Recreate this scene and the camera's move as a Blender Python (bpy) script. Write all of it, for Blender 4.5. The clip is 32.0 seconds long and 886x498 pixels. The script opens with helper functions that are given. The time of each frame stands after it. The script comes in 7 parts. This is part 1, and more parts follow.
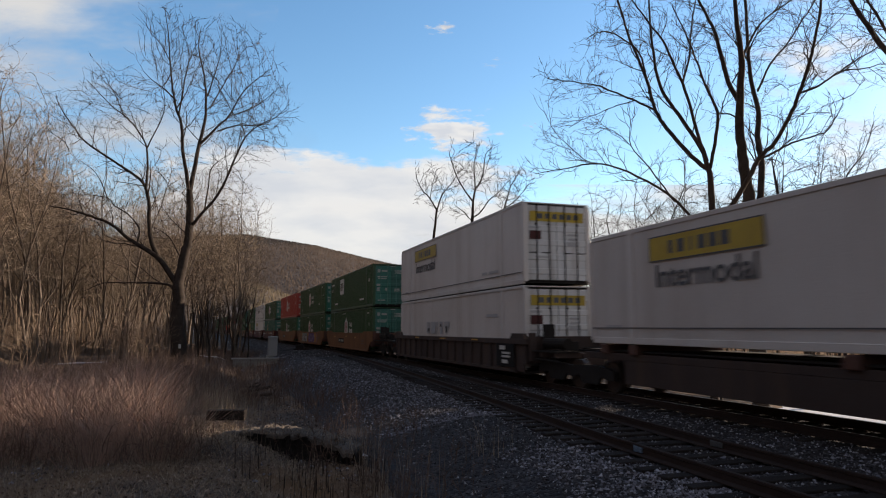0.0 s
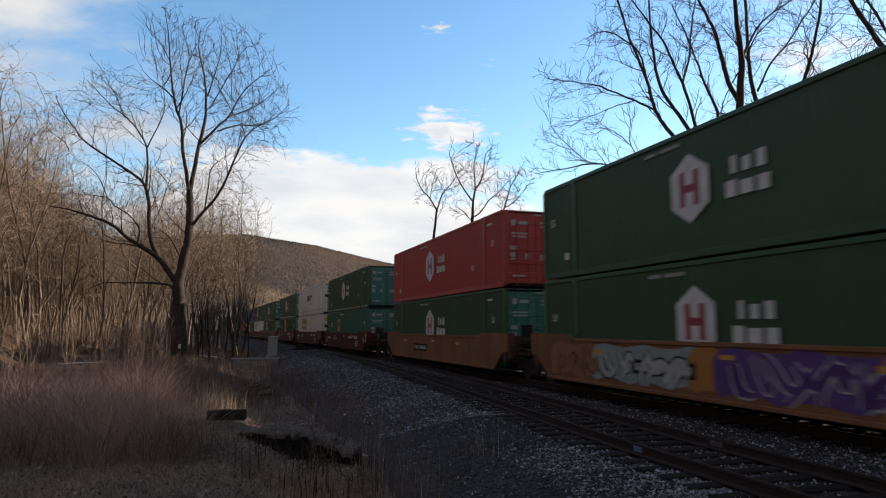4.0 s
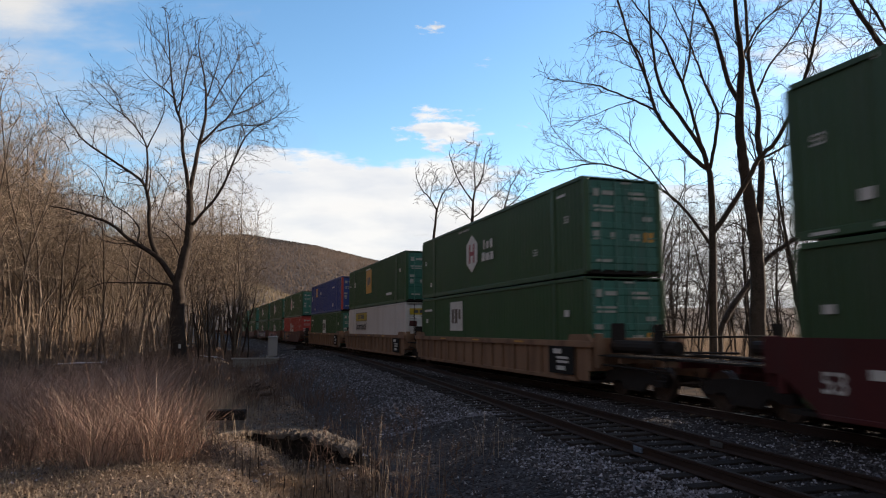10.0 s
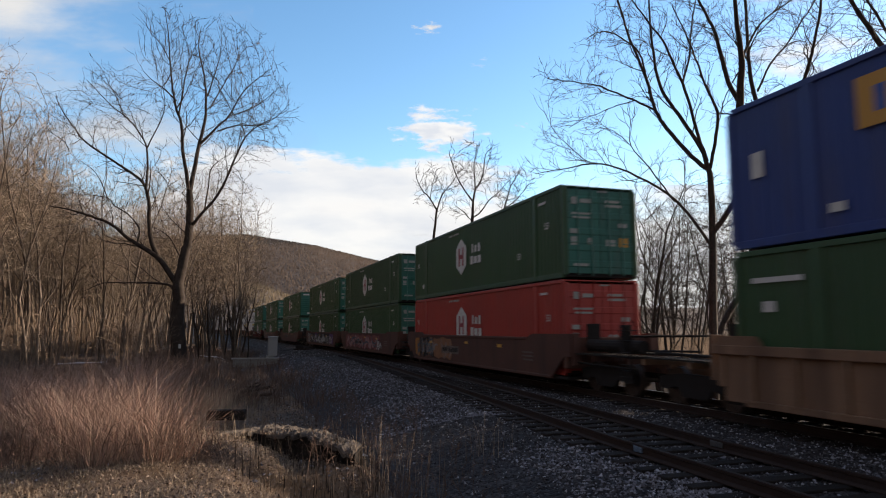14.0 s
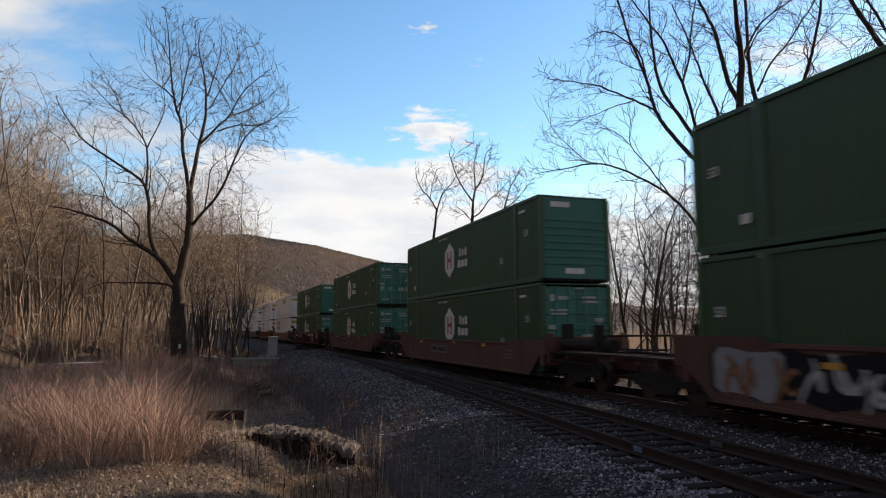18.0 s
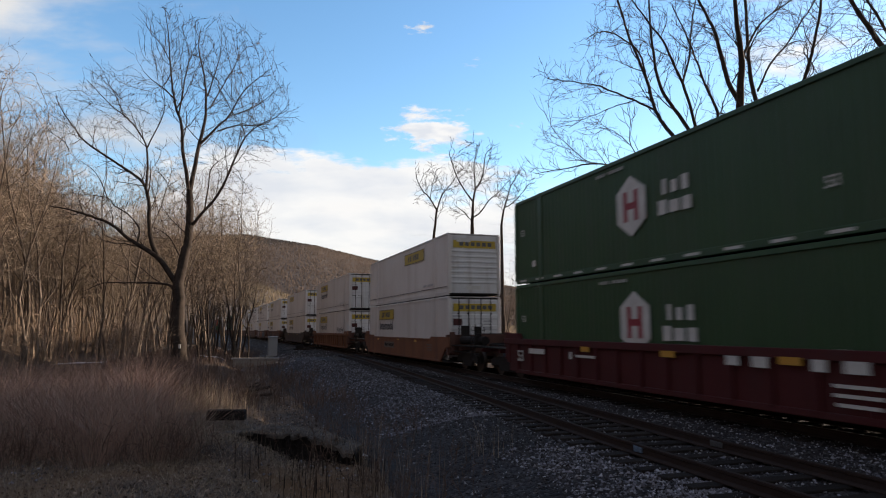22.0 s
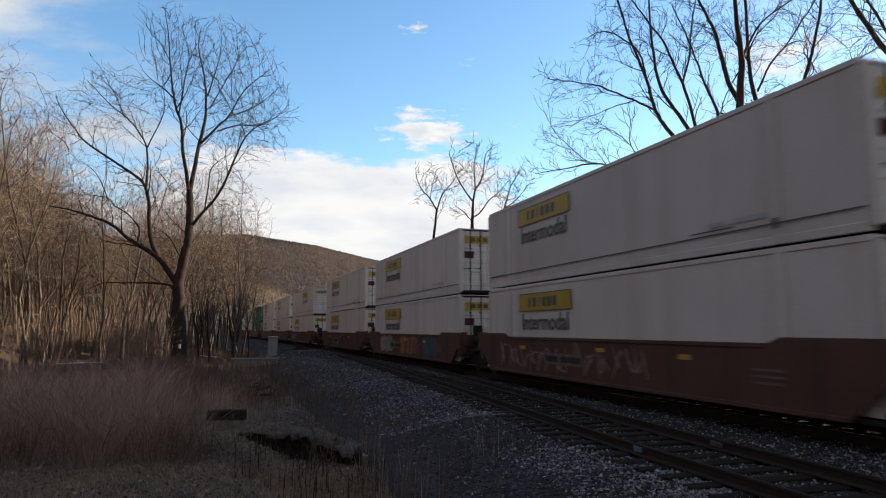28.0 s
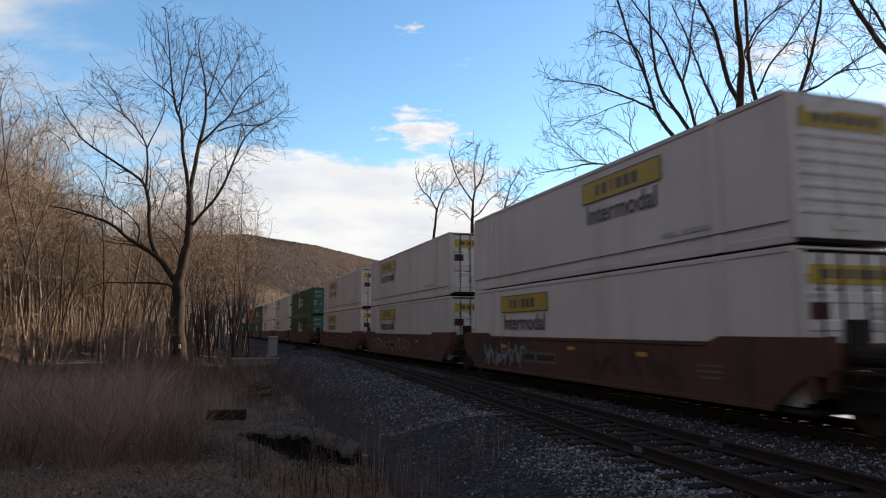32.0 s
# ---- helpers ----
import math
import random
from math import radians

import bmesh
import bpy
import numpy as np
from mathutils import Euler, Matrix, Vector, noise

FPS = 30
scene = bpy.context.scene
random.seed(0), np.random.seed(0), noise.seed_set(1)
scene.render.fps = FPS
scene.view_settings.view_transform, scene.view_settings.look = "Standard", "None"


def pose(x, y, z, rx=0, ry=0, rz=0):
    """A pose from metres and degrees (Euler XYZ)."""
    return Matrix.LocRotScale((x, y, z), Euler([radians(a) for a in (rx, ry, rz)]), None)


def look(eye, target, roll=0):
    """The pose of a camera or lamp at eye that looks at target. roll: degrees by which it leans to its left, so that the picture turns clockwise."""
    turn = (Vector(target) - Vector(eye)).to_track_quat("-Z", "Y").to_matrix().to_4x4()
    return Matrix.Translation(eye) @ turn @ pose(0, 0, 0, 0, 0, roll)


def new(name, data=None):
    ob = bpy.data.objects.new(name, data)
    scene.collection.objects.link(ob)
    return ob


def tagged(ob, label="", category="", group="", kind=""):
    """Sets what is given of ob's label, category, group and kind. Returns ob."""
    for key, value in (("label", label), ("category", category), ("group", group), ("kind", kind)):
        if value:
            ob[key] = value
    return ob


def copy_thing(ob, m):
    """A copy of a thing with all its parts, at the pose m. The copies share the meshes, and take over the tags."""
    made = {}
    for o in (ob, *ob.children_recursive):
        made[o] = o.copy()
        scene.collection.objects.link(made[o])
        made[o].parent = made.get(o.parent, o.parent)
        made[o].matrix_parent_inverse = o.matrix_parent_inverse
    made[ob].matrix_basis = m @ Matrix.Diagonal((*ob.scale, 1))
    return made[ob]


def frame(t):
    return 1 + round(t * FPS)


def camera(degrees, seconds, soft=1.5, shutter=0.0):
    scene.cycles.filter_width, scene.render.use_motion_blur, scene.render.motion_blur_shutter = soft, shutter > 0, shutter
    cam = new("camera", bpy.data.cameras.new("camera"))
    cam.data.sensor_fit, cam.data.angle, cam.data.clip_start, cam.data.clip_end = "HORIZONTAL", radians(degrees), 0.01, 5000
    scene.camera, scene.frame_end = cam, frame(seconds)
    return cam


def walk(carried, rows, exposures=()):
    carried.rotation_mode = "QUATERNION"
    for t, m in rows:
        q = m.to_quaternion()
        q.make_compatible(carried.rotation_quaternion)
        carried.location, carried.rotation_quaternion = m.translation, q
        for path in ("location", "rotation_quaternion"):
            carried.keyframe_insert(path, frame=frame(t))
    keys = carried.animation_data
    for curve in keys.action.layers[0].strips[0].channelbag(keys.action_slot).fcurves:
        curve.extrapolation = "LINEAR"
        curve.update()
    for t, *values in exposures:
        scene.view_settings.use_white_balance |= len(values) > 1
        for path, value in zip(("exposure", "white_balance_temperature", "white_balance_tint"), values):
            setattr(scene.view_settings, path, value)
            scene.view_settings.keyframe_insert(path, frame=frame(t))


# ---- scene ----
cam = camera(67.35, 32.0, soft=1.1, shutter=0.4)
EYE_Z = 1.8
walk(cam, [(0.0, pose(0, 0, EYE_Z, 96.59)), (32.0, pose(0, 0, EYE_Z, 96.59))], exposures=[(0.0, 0.8), (1.0, 1.0), (32.0, 1.0)])

# ---- light ----
SUN_AZ, SUN_EL = radians(60), radians(13)
TO_SUN = Vector((math.sin(SUN_AZ) * math.cos(SUN_EL), math.cos(SUN_AZ) * math.cos(SUN_EL), math.sin(SUN_EL)))
sun = new("sun", bpy.data.lights.new("sun", "SUN"))
sun.data.energy, sun.data.angle, sun.data.color = 5.0, radians(0.6), (1.0, 0.80, 0.62)
sun.matrix_world = look(TO_SUN * 50, (0, 0, 0))
world = bpy.data.worlds.new("sky")
scene.world = world
world.use_nodes = True
wn = world.node_tree.nodes
sky = wn.new("ShaderNodeTexSky")
sky.sky_type, sky.sun_disc = "NISHITA", False
sky.sun_elevation, sky.sun_rotation = SUN_EL, SUN_AZ
sky.air_density, sky.dust_density, sky.ozone_density = 1.0, 0.3, 2.0
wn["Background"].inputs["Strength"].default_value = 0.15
wlink = world.node_tree.links.new
richer = wn.new("ShaderNodeHueSaturation")
richer.inputs["Saturation"].default_value = 1.14
wlink(sky.outputs[0], richer.inputs["Color"])
# broken cloud outside the clear stretch ahead, mostly unseen, added as neutral fill light
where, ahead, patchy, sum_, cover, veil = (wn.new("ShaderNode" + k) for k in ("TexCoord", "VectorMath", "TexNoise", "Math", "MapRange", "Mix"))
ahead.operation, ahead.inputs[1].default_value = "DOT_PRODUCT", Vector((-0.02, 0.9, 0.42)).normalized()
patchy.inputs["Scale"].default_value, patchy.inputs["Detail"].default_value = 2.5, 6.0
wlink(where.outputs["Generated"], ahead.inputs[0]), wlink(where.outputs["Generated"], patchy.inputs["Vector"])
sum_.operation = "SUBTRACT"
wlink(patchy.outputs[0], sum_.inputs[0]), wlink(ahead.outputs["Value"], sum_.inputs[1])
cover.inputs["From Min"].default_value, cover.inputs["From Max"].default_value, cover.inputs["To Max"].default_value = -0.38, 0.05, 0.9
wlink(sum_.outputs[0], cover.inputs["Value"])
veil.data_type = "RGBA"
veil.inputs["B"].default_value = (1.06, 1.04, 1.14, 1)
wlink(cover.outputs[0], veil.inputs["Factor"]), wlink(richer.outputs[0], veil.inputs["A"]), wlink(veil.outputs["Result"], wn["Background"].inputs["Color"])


# ---- materials ----
def material(name, colour, rough=0.7, metal=0.0, second=None, scale=3.0, fine=40.0, vary=0.35, bump=0.1, spread=0.0, streak=None, coords="Object"):
    """A surface in two colours mixed by coarse and fine noise, with fine relief. streak: (colour, scale, amount) of vertical stains."""
    m = bpy.data.materials.new(name)
    m.use_nodes = True
    n, link = m.node_tree.nodes, m.node_tree.links.new
    b = n["Principled BSDF"]
    second = second or tuple(c * 0.6 for c in colour)
    at = n.new("ShaderNodeTexCoord")
    src = at.outputs[coords]
    coarse, grain = n.new("ShaderNodeTexNoise"), n.new("ShaderNodeTexNoise")
    for node, sc in ((coarse, scale), (grain, fine)):
        node.inputs["Scale"].default_value, node.inputs["Detail"].default_value = sc, 4.0
        link(src, node.inputs["Vector"])
    add = n.new("ShaderNodeMath")
    add.operation = "ADD"
    link(coarse.outputs[0], add.inputs[0]), link(grain.outputs[0], add.inputs[1])
    ramp = n.new("ShaderNodeMapRange")
    ramp.inputs["From Min"].default_value, ramp.inputs["From Max"].default_value = 1.0 - vary, 1.0 + vary
    link(add.outputs[0], ramp.inputs["Value"])
    mix = n.new("ShaderNodeMix")
    mix.data_type = "RGBA"
    mix.inputs["A"].default_value, mix.inputs["B"].default_value = (*second, 1), (*colour, 1)
    link(ramp.outputs[0], mix.inputs["Factor"])
    out = mix.outputs["Result"]
    if streak:
        stretch, stain, cut, over = n.new("ShaderNodeMapping"), n.new("ShaderNodeTexNoise"), n.new("ShaderNodeMapRange"), n.new("ShaderNodeMix")
        stretch.inputs["Scale"].default_value = (streak[1], streak[1], streak[1] * 0.12)
        link(src, stretch.inputs["Vector"]), link(stretch.outputs[0], stain.inputs["Vector"])
        stain.inputs["Scale"].default_value, stain.inputs["Detail"].default_value = 1.0, 5.0
        cut.inputs["From Min"].default_value, cut.inputs["From Max"].default_value, cut.inputs["To Max"].default_value = 0.5, 0.75, streak[2]
        link(stain.outputs[0], cut.inputs["Value"])
        over.data_type = "RGBA"
        link(cut.outputs[0], over.inputs["Factor"]), link(out, over.inputs["A"])
        over.inputs["B"].default_value = (*streak[0], 1)
        out = over.outputs["Result"]
    if spread:
        info, shift, hsv = n.new("ShaderNodeObjectInfo"), n.new("ShaderNodeMapRange"), n.new("ShaderNodeHueSaturation")
        shift.inputs["To Min"].default_value, shift.inputs["To Max"].default_value = 1 - spread, 1 + spread
        link(info.outputs["Random"], shift.inputs["Value"]), link(shift.outputs[0], hsv.inputs["Value"]), link(out, hsv.inputs["Color"])
        out = hsv.outputs[0]
    link(out, b.inputs["Base Color"])
    b.inputs["Roughness"].default_value, b.inputs["Metallic"].default_value = rough, metal
    b.inputs["Specular IOR Level"].default_value = 0.5 if rough < 0.6 else 0.12
    if bump:
        rel = n.new("ShaderNodeBump")
        rel.inputs["Strength"].default_value, rel.inputs["Distance"].default_value = bump, 0.02
        link(add.outputs[0], rel.inputs["Height"]), link(rel.outputs[0], b.inputs["Normal"])
    return m


def island_material(name, colours, rough=0.9, sheer=0.0, stands=None):
    """For joined pieces: each island takes a colour of the ramp by chance; sheer: how much light passes through; stands: (colour, scale) of wide patches."""
    m = bpy.data.materials.new(name)
    m.use_nodes = True
    n, link = m.node_tree.nodes, m.node_tree.links.new
    geo, ramp = n.new("ShaderNodeNewGeometry"), n.new("ShaderNodeValToRGB")
    el = ramp.color_ramp.elements
    for i, c in enumerate(colours):
        e = el[i] if i < 2 else el.new(i / (len(colours) - 1))
        e.position, e.color = i / (len(colours) - 1), (*c, 1)
    link(geo.outputs["Random Per Island"], ramp.inputs[0])
    colour = ramp.outputs[0]
    if stands:
        at, wide, cut, over = (n.new("ShaderNode" + k) for k in ("TexCoord", "TexNoise", "MapRange", "Mix"))
        wide.inputs["Scale"].default_value, wide.inputs["Detail"].default_value = stands[1], 5.0
        link(at.outputs["Object"], wide.inputs["Vector"]), link(wide.outputs[0], cut.inputs["Value"])
        cut.inputs["From Min"].default_value, cut.inputs["From Max"].default_value = 0.46, 0.60
        over.data_type = "RGBA"
        over.inputs["B"].default_value = (*stands[0], 1)
        link(cut.outputs[0], over.inputs["Factor"]), link(colour, over.inputs["A"])
        colour = over.outputs["Result"]
    link(colour, n["Principled BSDF"].inputs["Base Color"])
    n["Principled BSDF"].inputs["Roughness"].default_value = rough
    n["Principled BSDF"].inputs["Specular IOR Level"].default_value = 0.12
    if sheer:
        through_, both = n.new("ShaderNodeBsdfTranslucent"), n.new("ShaderNodeMixShader")
        both.inputs[0].default_value = sheer
        link(colour, through_.inputs["Color"])
        link(n["Principled BSDF"].outputs[0], both.inputs[1]), link(through_.outputs[0], both.inputs[2])
        link(both.outputs[0], n["Material Output"].inputs["Surface"])
    return m


M = {
    "white": material("white_container_paint", (0.64, 0.615, 0.60), 0.5, 0, (0.48, 0.45, 0.43), 0.35, 30, 0.4, 0.03, 0.12, ((0.30, 0.24, 0.19), 0.9, 0.4)),
    "white_end": material("lighter_end_white", (0.68, 0.70, 0.72), 0.4, 0, (0.52, 0.52, 0.52), 1.0, 30, 0.4, 0.03, 0.06, ((0.22, 0.16, 0.12), 2.5, 0.6)),
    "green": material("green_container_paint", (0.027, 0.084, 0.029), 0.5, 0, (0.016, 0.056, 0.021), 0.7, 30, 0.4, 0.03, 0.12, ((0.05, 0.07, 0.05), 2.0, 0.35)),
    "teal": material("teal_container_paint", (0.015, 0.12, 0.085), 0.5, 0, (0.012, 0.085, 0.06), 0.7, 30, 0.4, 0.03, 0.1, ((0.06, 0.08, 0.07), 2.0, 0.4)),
    "teal_end": material("lighter_end_teal", (0.024, 0.155, 0.118), 0.5, 0, (0.016, 0.10, 0.078), 1.2, 30, 0.4, 0.03, 0.12, ((0.07, 0.10, 0.09), 3.0, 0.5)),
    "rod_teal": material("worn_lock_rod_paint", (0.10, 0.26, 0.22), 0.45, 0, (0.05, 0.15, 0.12), 3, 40, 0.4, 0.03),
    "red": material("red_container_paint", (0.42, 0.045, 0.03), 0.5, 0, (0.30, 0.035, 0.028), 0.7, 30, 0.4, 0.03, 0.06, ((0.2, 0.06, 0.05), 2.0, 0.4)),
    "blue": material("blue_container_paint", (0.012, 0.048, 0.25), 0.5, 0, (0.014, 0.035, 0.15), 0.5, 30, 0.4, 0.03, 0.06, ((0.06, 0.06, 0.11), 2.0, 0.4)),
    "yellow_sill": material("worn_yellow_steel", (0.25, 0.12, 0.055), 0.65, 0, (0.15, 0.075, 0.04), 0.8, 25, 0.4, 0.06, 0.06, ((0.12, 0.06, 0.035), 1.6, 0.75)),
    "tan_sill": material("faded_tan_steel", (0.26, 0.162, 0.105), 0.7, 0, (0.16, 0.10, 0.068), 0.8, 25, 0.4, 0.06, 0.08, ((0.08, 0.05, 0.04), 1.6, 0.75)),
    "maroon_sill": material("maroon_steel", (0.088, 0.022, 0.024), 0.6, 0, (0.055, 0.017, 0.018), 0.8, 25, 0.4, 0.05, 0.05, ((0.06, 0.03, 0.03), 1.6, 0.6)),
    "orange_sill": material("rusty_orange_steel", (0.215, 0.096, 0.052), 0.7, 0, (0.13, 0.058, 0.037), 0.8, 25, 0.4, 0.06, 0.08, ((0.09, 0.05, 0.04), 1.6, 0.7)),
    "brown_sill": material("brown_steel", (0.125, 0.064, 0.05), 0.7, 0, (0.08, 0.044, 0.037), 0.8, 25, 0.4, 0.06, 0.08, ((0.06, 0.04, 0.035), 1.6, 0.7)),
    "dark_sill": material("dark_weathered_steel", (0.075, 0.055, 0.05), 0.7, 0, (0.045, 0.035, 0.033), 0.8, 25, 0.4, 0.06, 0.08, ((0.11, 0.07, 0.05), 1.6, 0.5)),
    "steel": material("grimy_steel", (0.03, 0.027, 0.026), 0.75, 0.0, (0.018, 0.016, 0.016), 3, 50, 0.4, 0.08),
    "wheel": material("worn_wheel_steel", (0.12, 0.10, 0.09), 0.45, 0.8, (0.06, 0.045, 0.04), 6, 60, 0.4, 0.05),
    "grime": material("black_grime", (0.16, 0.145, 0.135), 0.8, 0, (0.05, 0.045, 0.042), 9, 50, 0.4, 0.0),
    "seal": material("black_rubber", (0.02, 0.02, 0.02), 0.8, 0, None, 5, 60, 0.4, 0.05),
    "banner": material("yellow_banner", (0.50, 0.36, 0.025), 0.5, 0, (0.34, 0.24, 0.03), 1.5, 30, 0.4, 0.0, 0.08),
    "lettering": material("dark_grey_lettering", (0.045, 0.05, 0.06), 0.5, 0, (0.10, 0.10, 0.11), 2, 30, 0.4, 0.0),
    "mark": material("white_marking", (0.66, 0.66, 0.64), 0.5, 0, (0.42, 0.42, 0.40), 3, 30, 0.4, 0.0),
    "stencil_pale": material("pale_stencil", (0.42, 0.43, 0.40), 0.6, 0, (0.28, 0.29, 0.27), 3, 30, 0.4, 0.0),
    "stencil": material("faded_stencil", (0.17, 0.145, 0.13), 0.7, 0, (0.09, 0.07, 0.06), 6, 40, 0.4, 0.0),
    "placard": material("dull_maroon_placard", (0.10, 0.035, 0.035), 0.6, 0, (0.06, 0.03, 0.03), 4, 30, 0.4, 0.0),
    "maroon_mark": material("maroon_marking", (0.32, 0.03, 0.05), 0.5, 0, None, 3, 30, 0.4, 0.0),
    "amber": material("amber_marking", (0.48, 0.25, 0.035), 0.5, 0, (0.5, 0.26, 0.03), 3, 30, 0.4, 0.0),
    "blue_mark": material("blue_marking", (0.03, 0.10, 0.42), 0.5, 0, None, 3, 30, 0.4, 0.0),
    "pale_grey": material("pale_grey_marking", (0.30, 0.31, 0.34), 0.5, 0, (0.45, 0.45, 0.46), 3, 30, 0.4, 0.0),
    "rail": material("rusty_rail", (0.042, 0.028, 0.024), 0.75, 0.0, (0.026, 0.018, 0.016), 4, 40, 0.4, 0.06),
    "rail_top": material("worn_rail_head", (0.30, 0.27, 0.25), 0.3, 0.9, (0.18, 0.14, 0.12), 8, 60, 0.4, 0.03),
    "tie": material("creosoted_timber", (0.034, 0.027, 0.024), 0.9, 0, (0.016, 0.013, 0.012), 6, 50, 0.4, 0.3, 0.3),
    "bark": material("grey_brown_bark", (0.18, 0.146, 0.117), 0.9, 0, (0.058, 0.047, 0.04), 2.5, 18, 0.3, 0.9, 0.3),
    "bark_dark": material("dark_bark", (0.062, 0.048, 0.040), 0.9, 0, (0.022, 0.018, 0.016), 3, 22, 0.3, 1.0),
    "twig": material("pale_brown_twigs", (0.30, 0.238, 0.18), 0.9, 0, (0.165, 0.128, 0.096), 2, 10, 0.4, 0.0, 0.25),
    "sapling": material("pale_brown_saplings", (0.27, 0.20, 0.148), 0.9, 0, (0.15, 0.108, 0.08), 2, 10, 0.4, 0.0),
    "twig_dark": material("dark_twigs", (0.085, 0.068, 0.056), 0.9, 0, (0.05, 0.04, 0.034), 2, 10, 0.4, 0.0),
    "concrete": material("weathered_concrete", (0.34, 0.33, 0.31), 0.85, 0, (0.22, 0.21, 0.20), 3, 40, 0.4, 0.25),
    "cabinet": material("grey_painted_metal", (0.34, 0.35, 0.36), 0.5, 0.1, (0.26, 0.27, 0.28), 2, 40, 0.4, 0.03),
    "dirt": material("dry_dirt", (0.135, 0.115, 0.098), 0.95, 0, (0.05, 0.042, 0.037), 3.0, 26, 0.3, 0.9),
    "soil": material("shade_dark_soil", (0.032, 0.027, 0.024), 0.95, 0, (0.014, 0.012, 0.011), 5, 30, 0.3, 1.0),
    "joint": material("pale_blue_paint", (0.16, 0.23, 0.32), 0.7, 0, (0.06, 0.07, 0.09), 10, 60, 0.4, 0.1),
    "joint_grey": material("dull_grey_steel", (0.10, 0.10, 0.105), 0.7, 0, (0.05, 0.05, 0.05), 10, 60, 0.4, 0.1),
    "snow": material("old_snow", (0.72, 0.74, 0.78), 0.7, 0, (0.55, 0.56, 0.58), 3, 40, 0.4, 0.3),
    "stones": island_material("ballast_stones", [(0.02, 0.018, 0.018), (0.045, 0.041, 0.043), (0.03, 0.027, 0.028), (0.09, 0.085, 0.09), (0.035, 0.032, 0.033), (0.055, 0.05, 0.053), (0.36, 0.36, 0.38), (0.04, 0.036, 0.038)]),
    "pale_stones": island_material("fresh_ballast_stones", [(0.08, 0.078, 0.088), (0.20, 0.20, 0.235), (0.13, 0.128, 0.146), (0.31, 0.31, 0.36), (0.09, 0.088, 0.098), (0.48, 0.48, 0.54)]),
    "grass": island_material("dry_grass_blades", [(0.34, 0.208, 0.165), (0.44, 0.292, 0.228), (0.21, 0.132, 0.112), (0.52, 0.39, 0.31), (0.125, 0.084, 0.076)]),
    "brush": island_material("dead_brush", [(0.11, 0.078, 0.064), (0.165, 0.115, 0.09), (0.085, 0.06, 0.052), (0.22, 0.155, 0.118)]),
    "weeds": island_material("pale_weeds", [(0.30, 0.235, 0.17), (0.21, 0.16, 0.12), (0.40, 0.33, 0.25), (0.12, 0.09, 0.07)]),
    "scrub": island_material("backlit_scrub", [(0.22, 0.165, 0.125), (0.28, 0.21, 0.155), (0.17, 0.13, 0.10), (0.33, 0.26, 0.19)], 0.9, 0.5),
    "far_woods": island_material("far_bare_woods", [(0.135, 0.108, 0.092), (0.15, 0.118, 0.098), (0.115, 0.094, 0.082), (0.165, 0.13, 0.106)], 0.9, 0.5, ((0.070, 0.064, 0.062), 0.0045)),
    "ridge_woods": island_material("ridge_bare_woods", [(0.17, 0.14, 0.102), (0.20, 0.165, 0.12), (0.14, 0.118, 0.09), (0.22, 0.18, 0.13)], 0.9, 0.5),
    "dark_weeds": island_material("dark_dead_weeds", [(0.05, 0.038, 0.032), (0.034, 0.027, 0.024), (0.075, 0.055, 0.044)]),
    "shrub": material("reddish_dead_weeds", (0.15, 0.10, 0.077), 0.9, 0, (0.08, 0.055, 0.045), 3, 20, 0.4, 0.0),
    "fern": island_material("straw_and_roots", [(0.40, 0.31, 0.21), (0.30, 0.22, 0.15), (0.48, 0.40, 0.30), (0.2, 0.15, 0.11)]),
    "litter": island_material("leaf_litter", [(0.15, 0.105, 0.082), (0.24, 0.175, 0.135), (0.08, 0.06, 0.05), (0.34, 0.265, 0.21), (0.05, 0.04, 0.036)]),
}


# ---- mesh helpers ----
def mesh_of(name, verts, faces, mat, smooth=False):
    me = bpy.data.meshes.new(name)
    me.from_pydata(verts, [], faces)
    me.materials.append(mat)
    if smooth:
        me.shade_smooth()
    me.update()
    return me


def part(name, data, mat, parent, label="", at=None):
    """Links a bmesh or a mesh as one part under a thing or a part."""
    if isinstance(data, bmesh.types.BMesh):
        me = bpy.data.meshes.new(name)
        data.to_mesh(me)
        data.free()
        me.materials.append(mat)
        data = me
    ob = new(name, data)
    ob.parent = parent
    if at is not None:
        ob.matrix_basis = at
    if label:
        ob["label"] = label
    return ob


def thing(name, label, category, group="", at=None):
    ob = tagged(new(name), label, category, group)
    ob.empty_display_size = 0.3
    if at is not None:
        ob.matrix_basis = at
    return ob


def box(bm, x0, x1, y0, y1, z0, z1, bevel=0.0):
    r = bmesh.ops.create_cube(bm, size=1.0)
    for v in r["verts"]:
        v.co = Vector((x0 + (v.co.x + 0.5) * (x1 - x0), y0 + (v.co.y + 0.5) * (y1 - y0), z0 + (v.co.z + 0.5) * (z1 - z0)))
    if bevel:
        edges = {e for v in r["verts"] for e in v.link_edges}
        bmesh.ops.bevel(bm, geom=list(edges), offset=bevel, segments=1, affect="EDGES")
    return bm


def boxes(*rows, bevel=0.0):
    bm = bmesh.new()
    for r in rows:
        box(bm, *r, bevel=bevel)
    return bm


def prism(outline, y0, y1):
    """Extrudes an outline of (x, z) along y."""
    bm = bmesh.new()
    a, b = [bm.verts.new((x, y0, z)) for x, z in outline], [bm.verts.new((x, y1, z)) for x, z in outline]
    bm.faces.new(a), bm.faces.new(b[::-1])
    for i in range(len(a)):
        j = (i + 1) % len(a)
        bm.faces.new((a[j], a[i], b[i], b[j]))
    bmesh.ops.recalc_face_normals(bm, faces=bm.faces)
    return bm


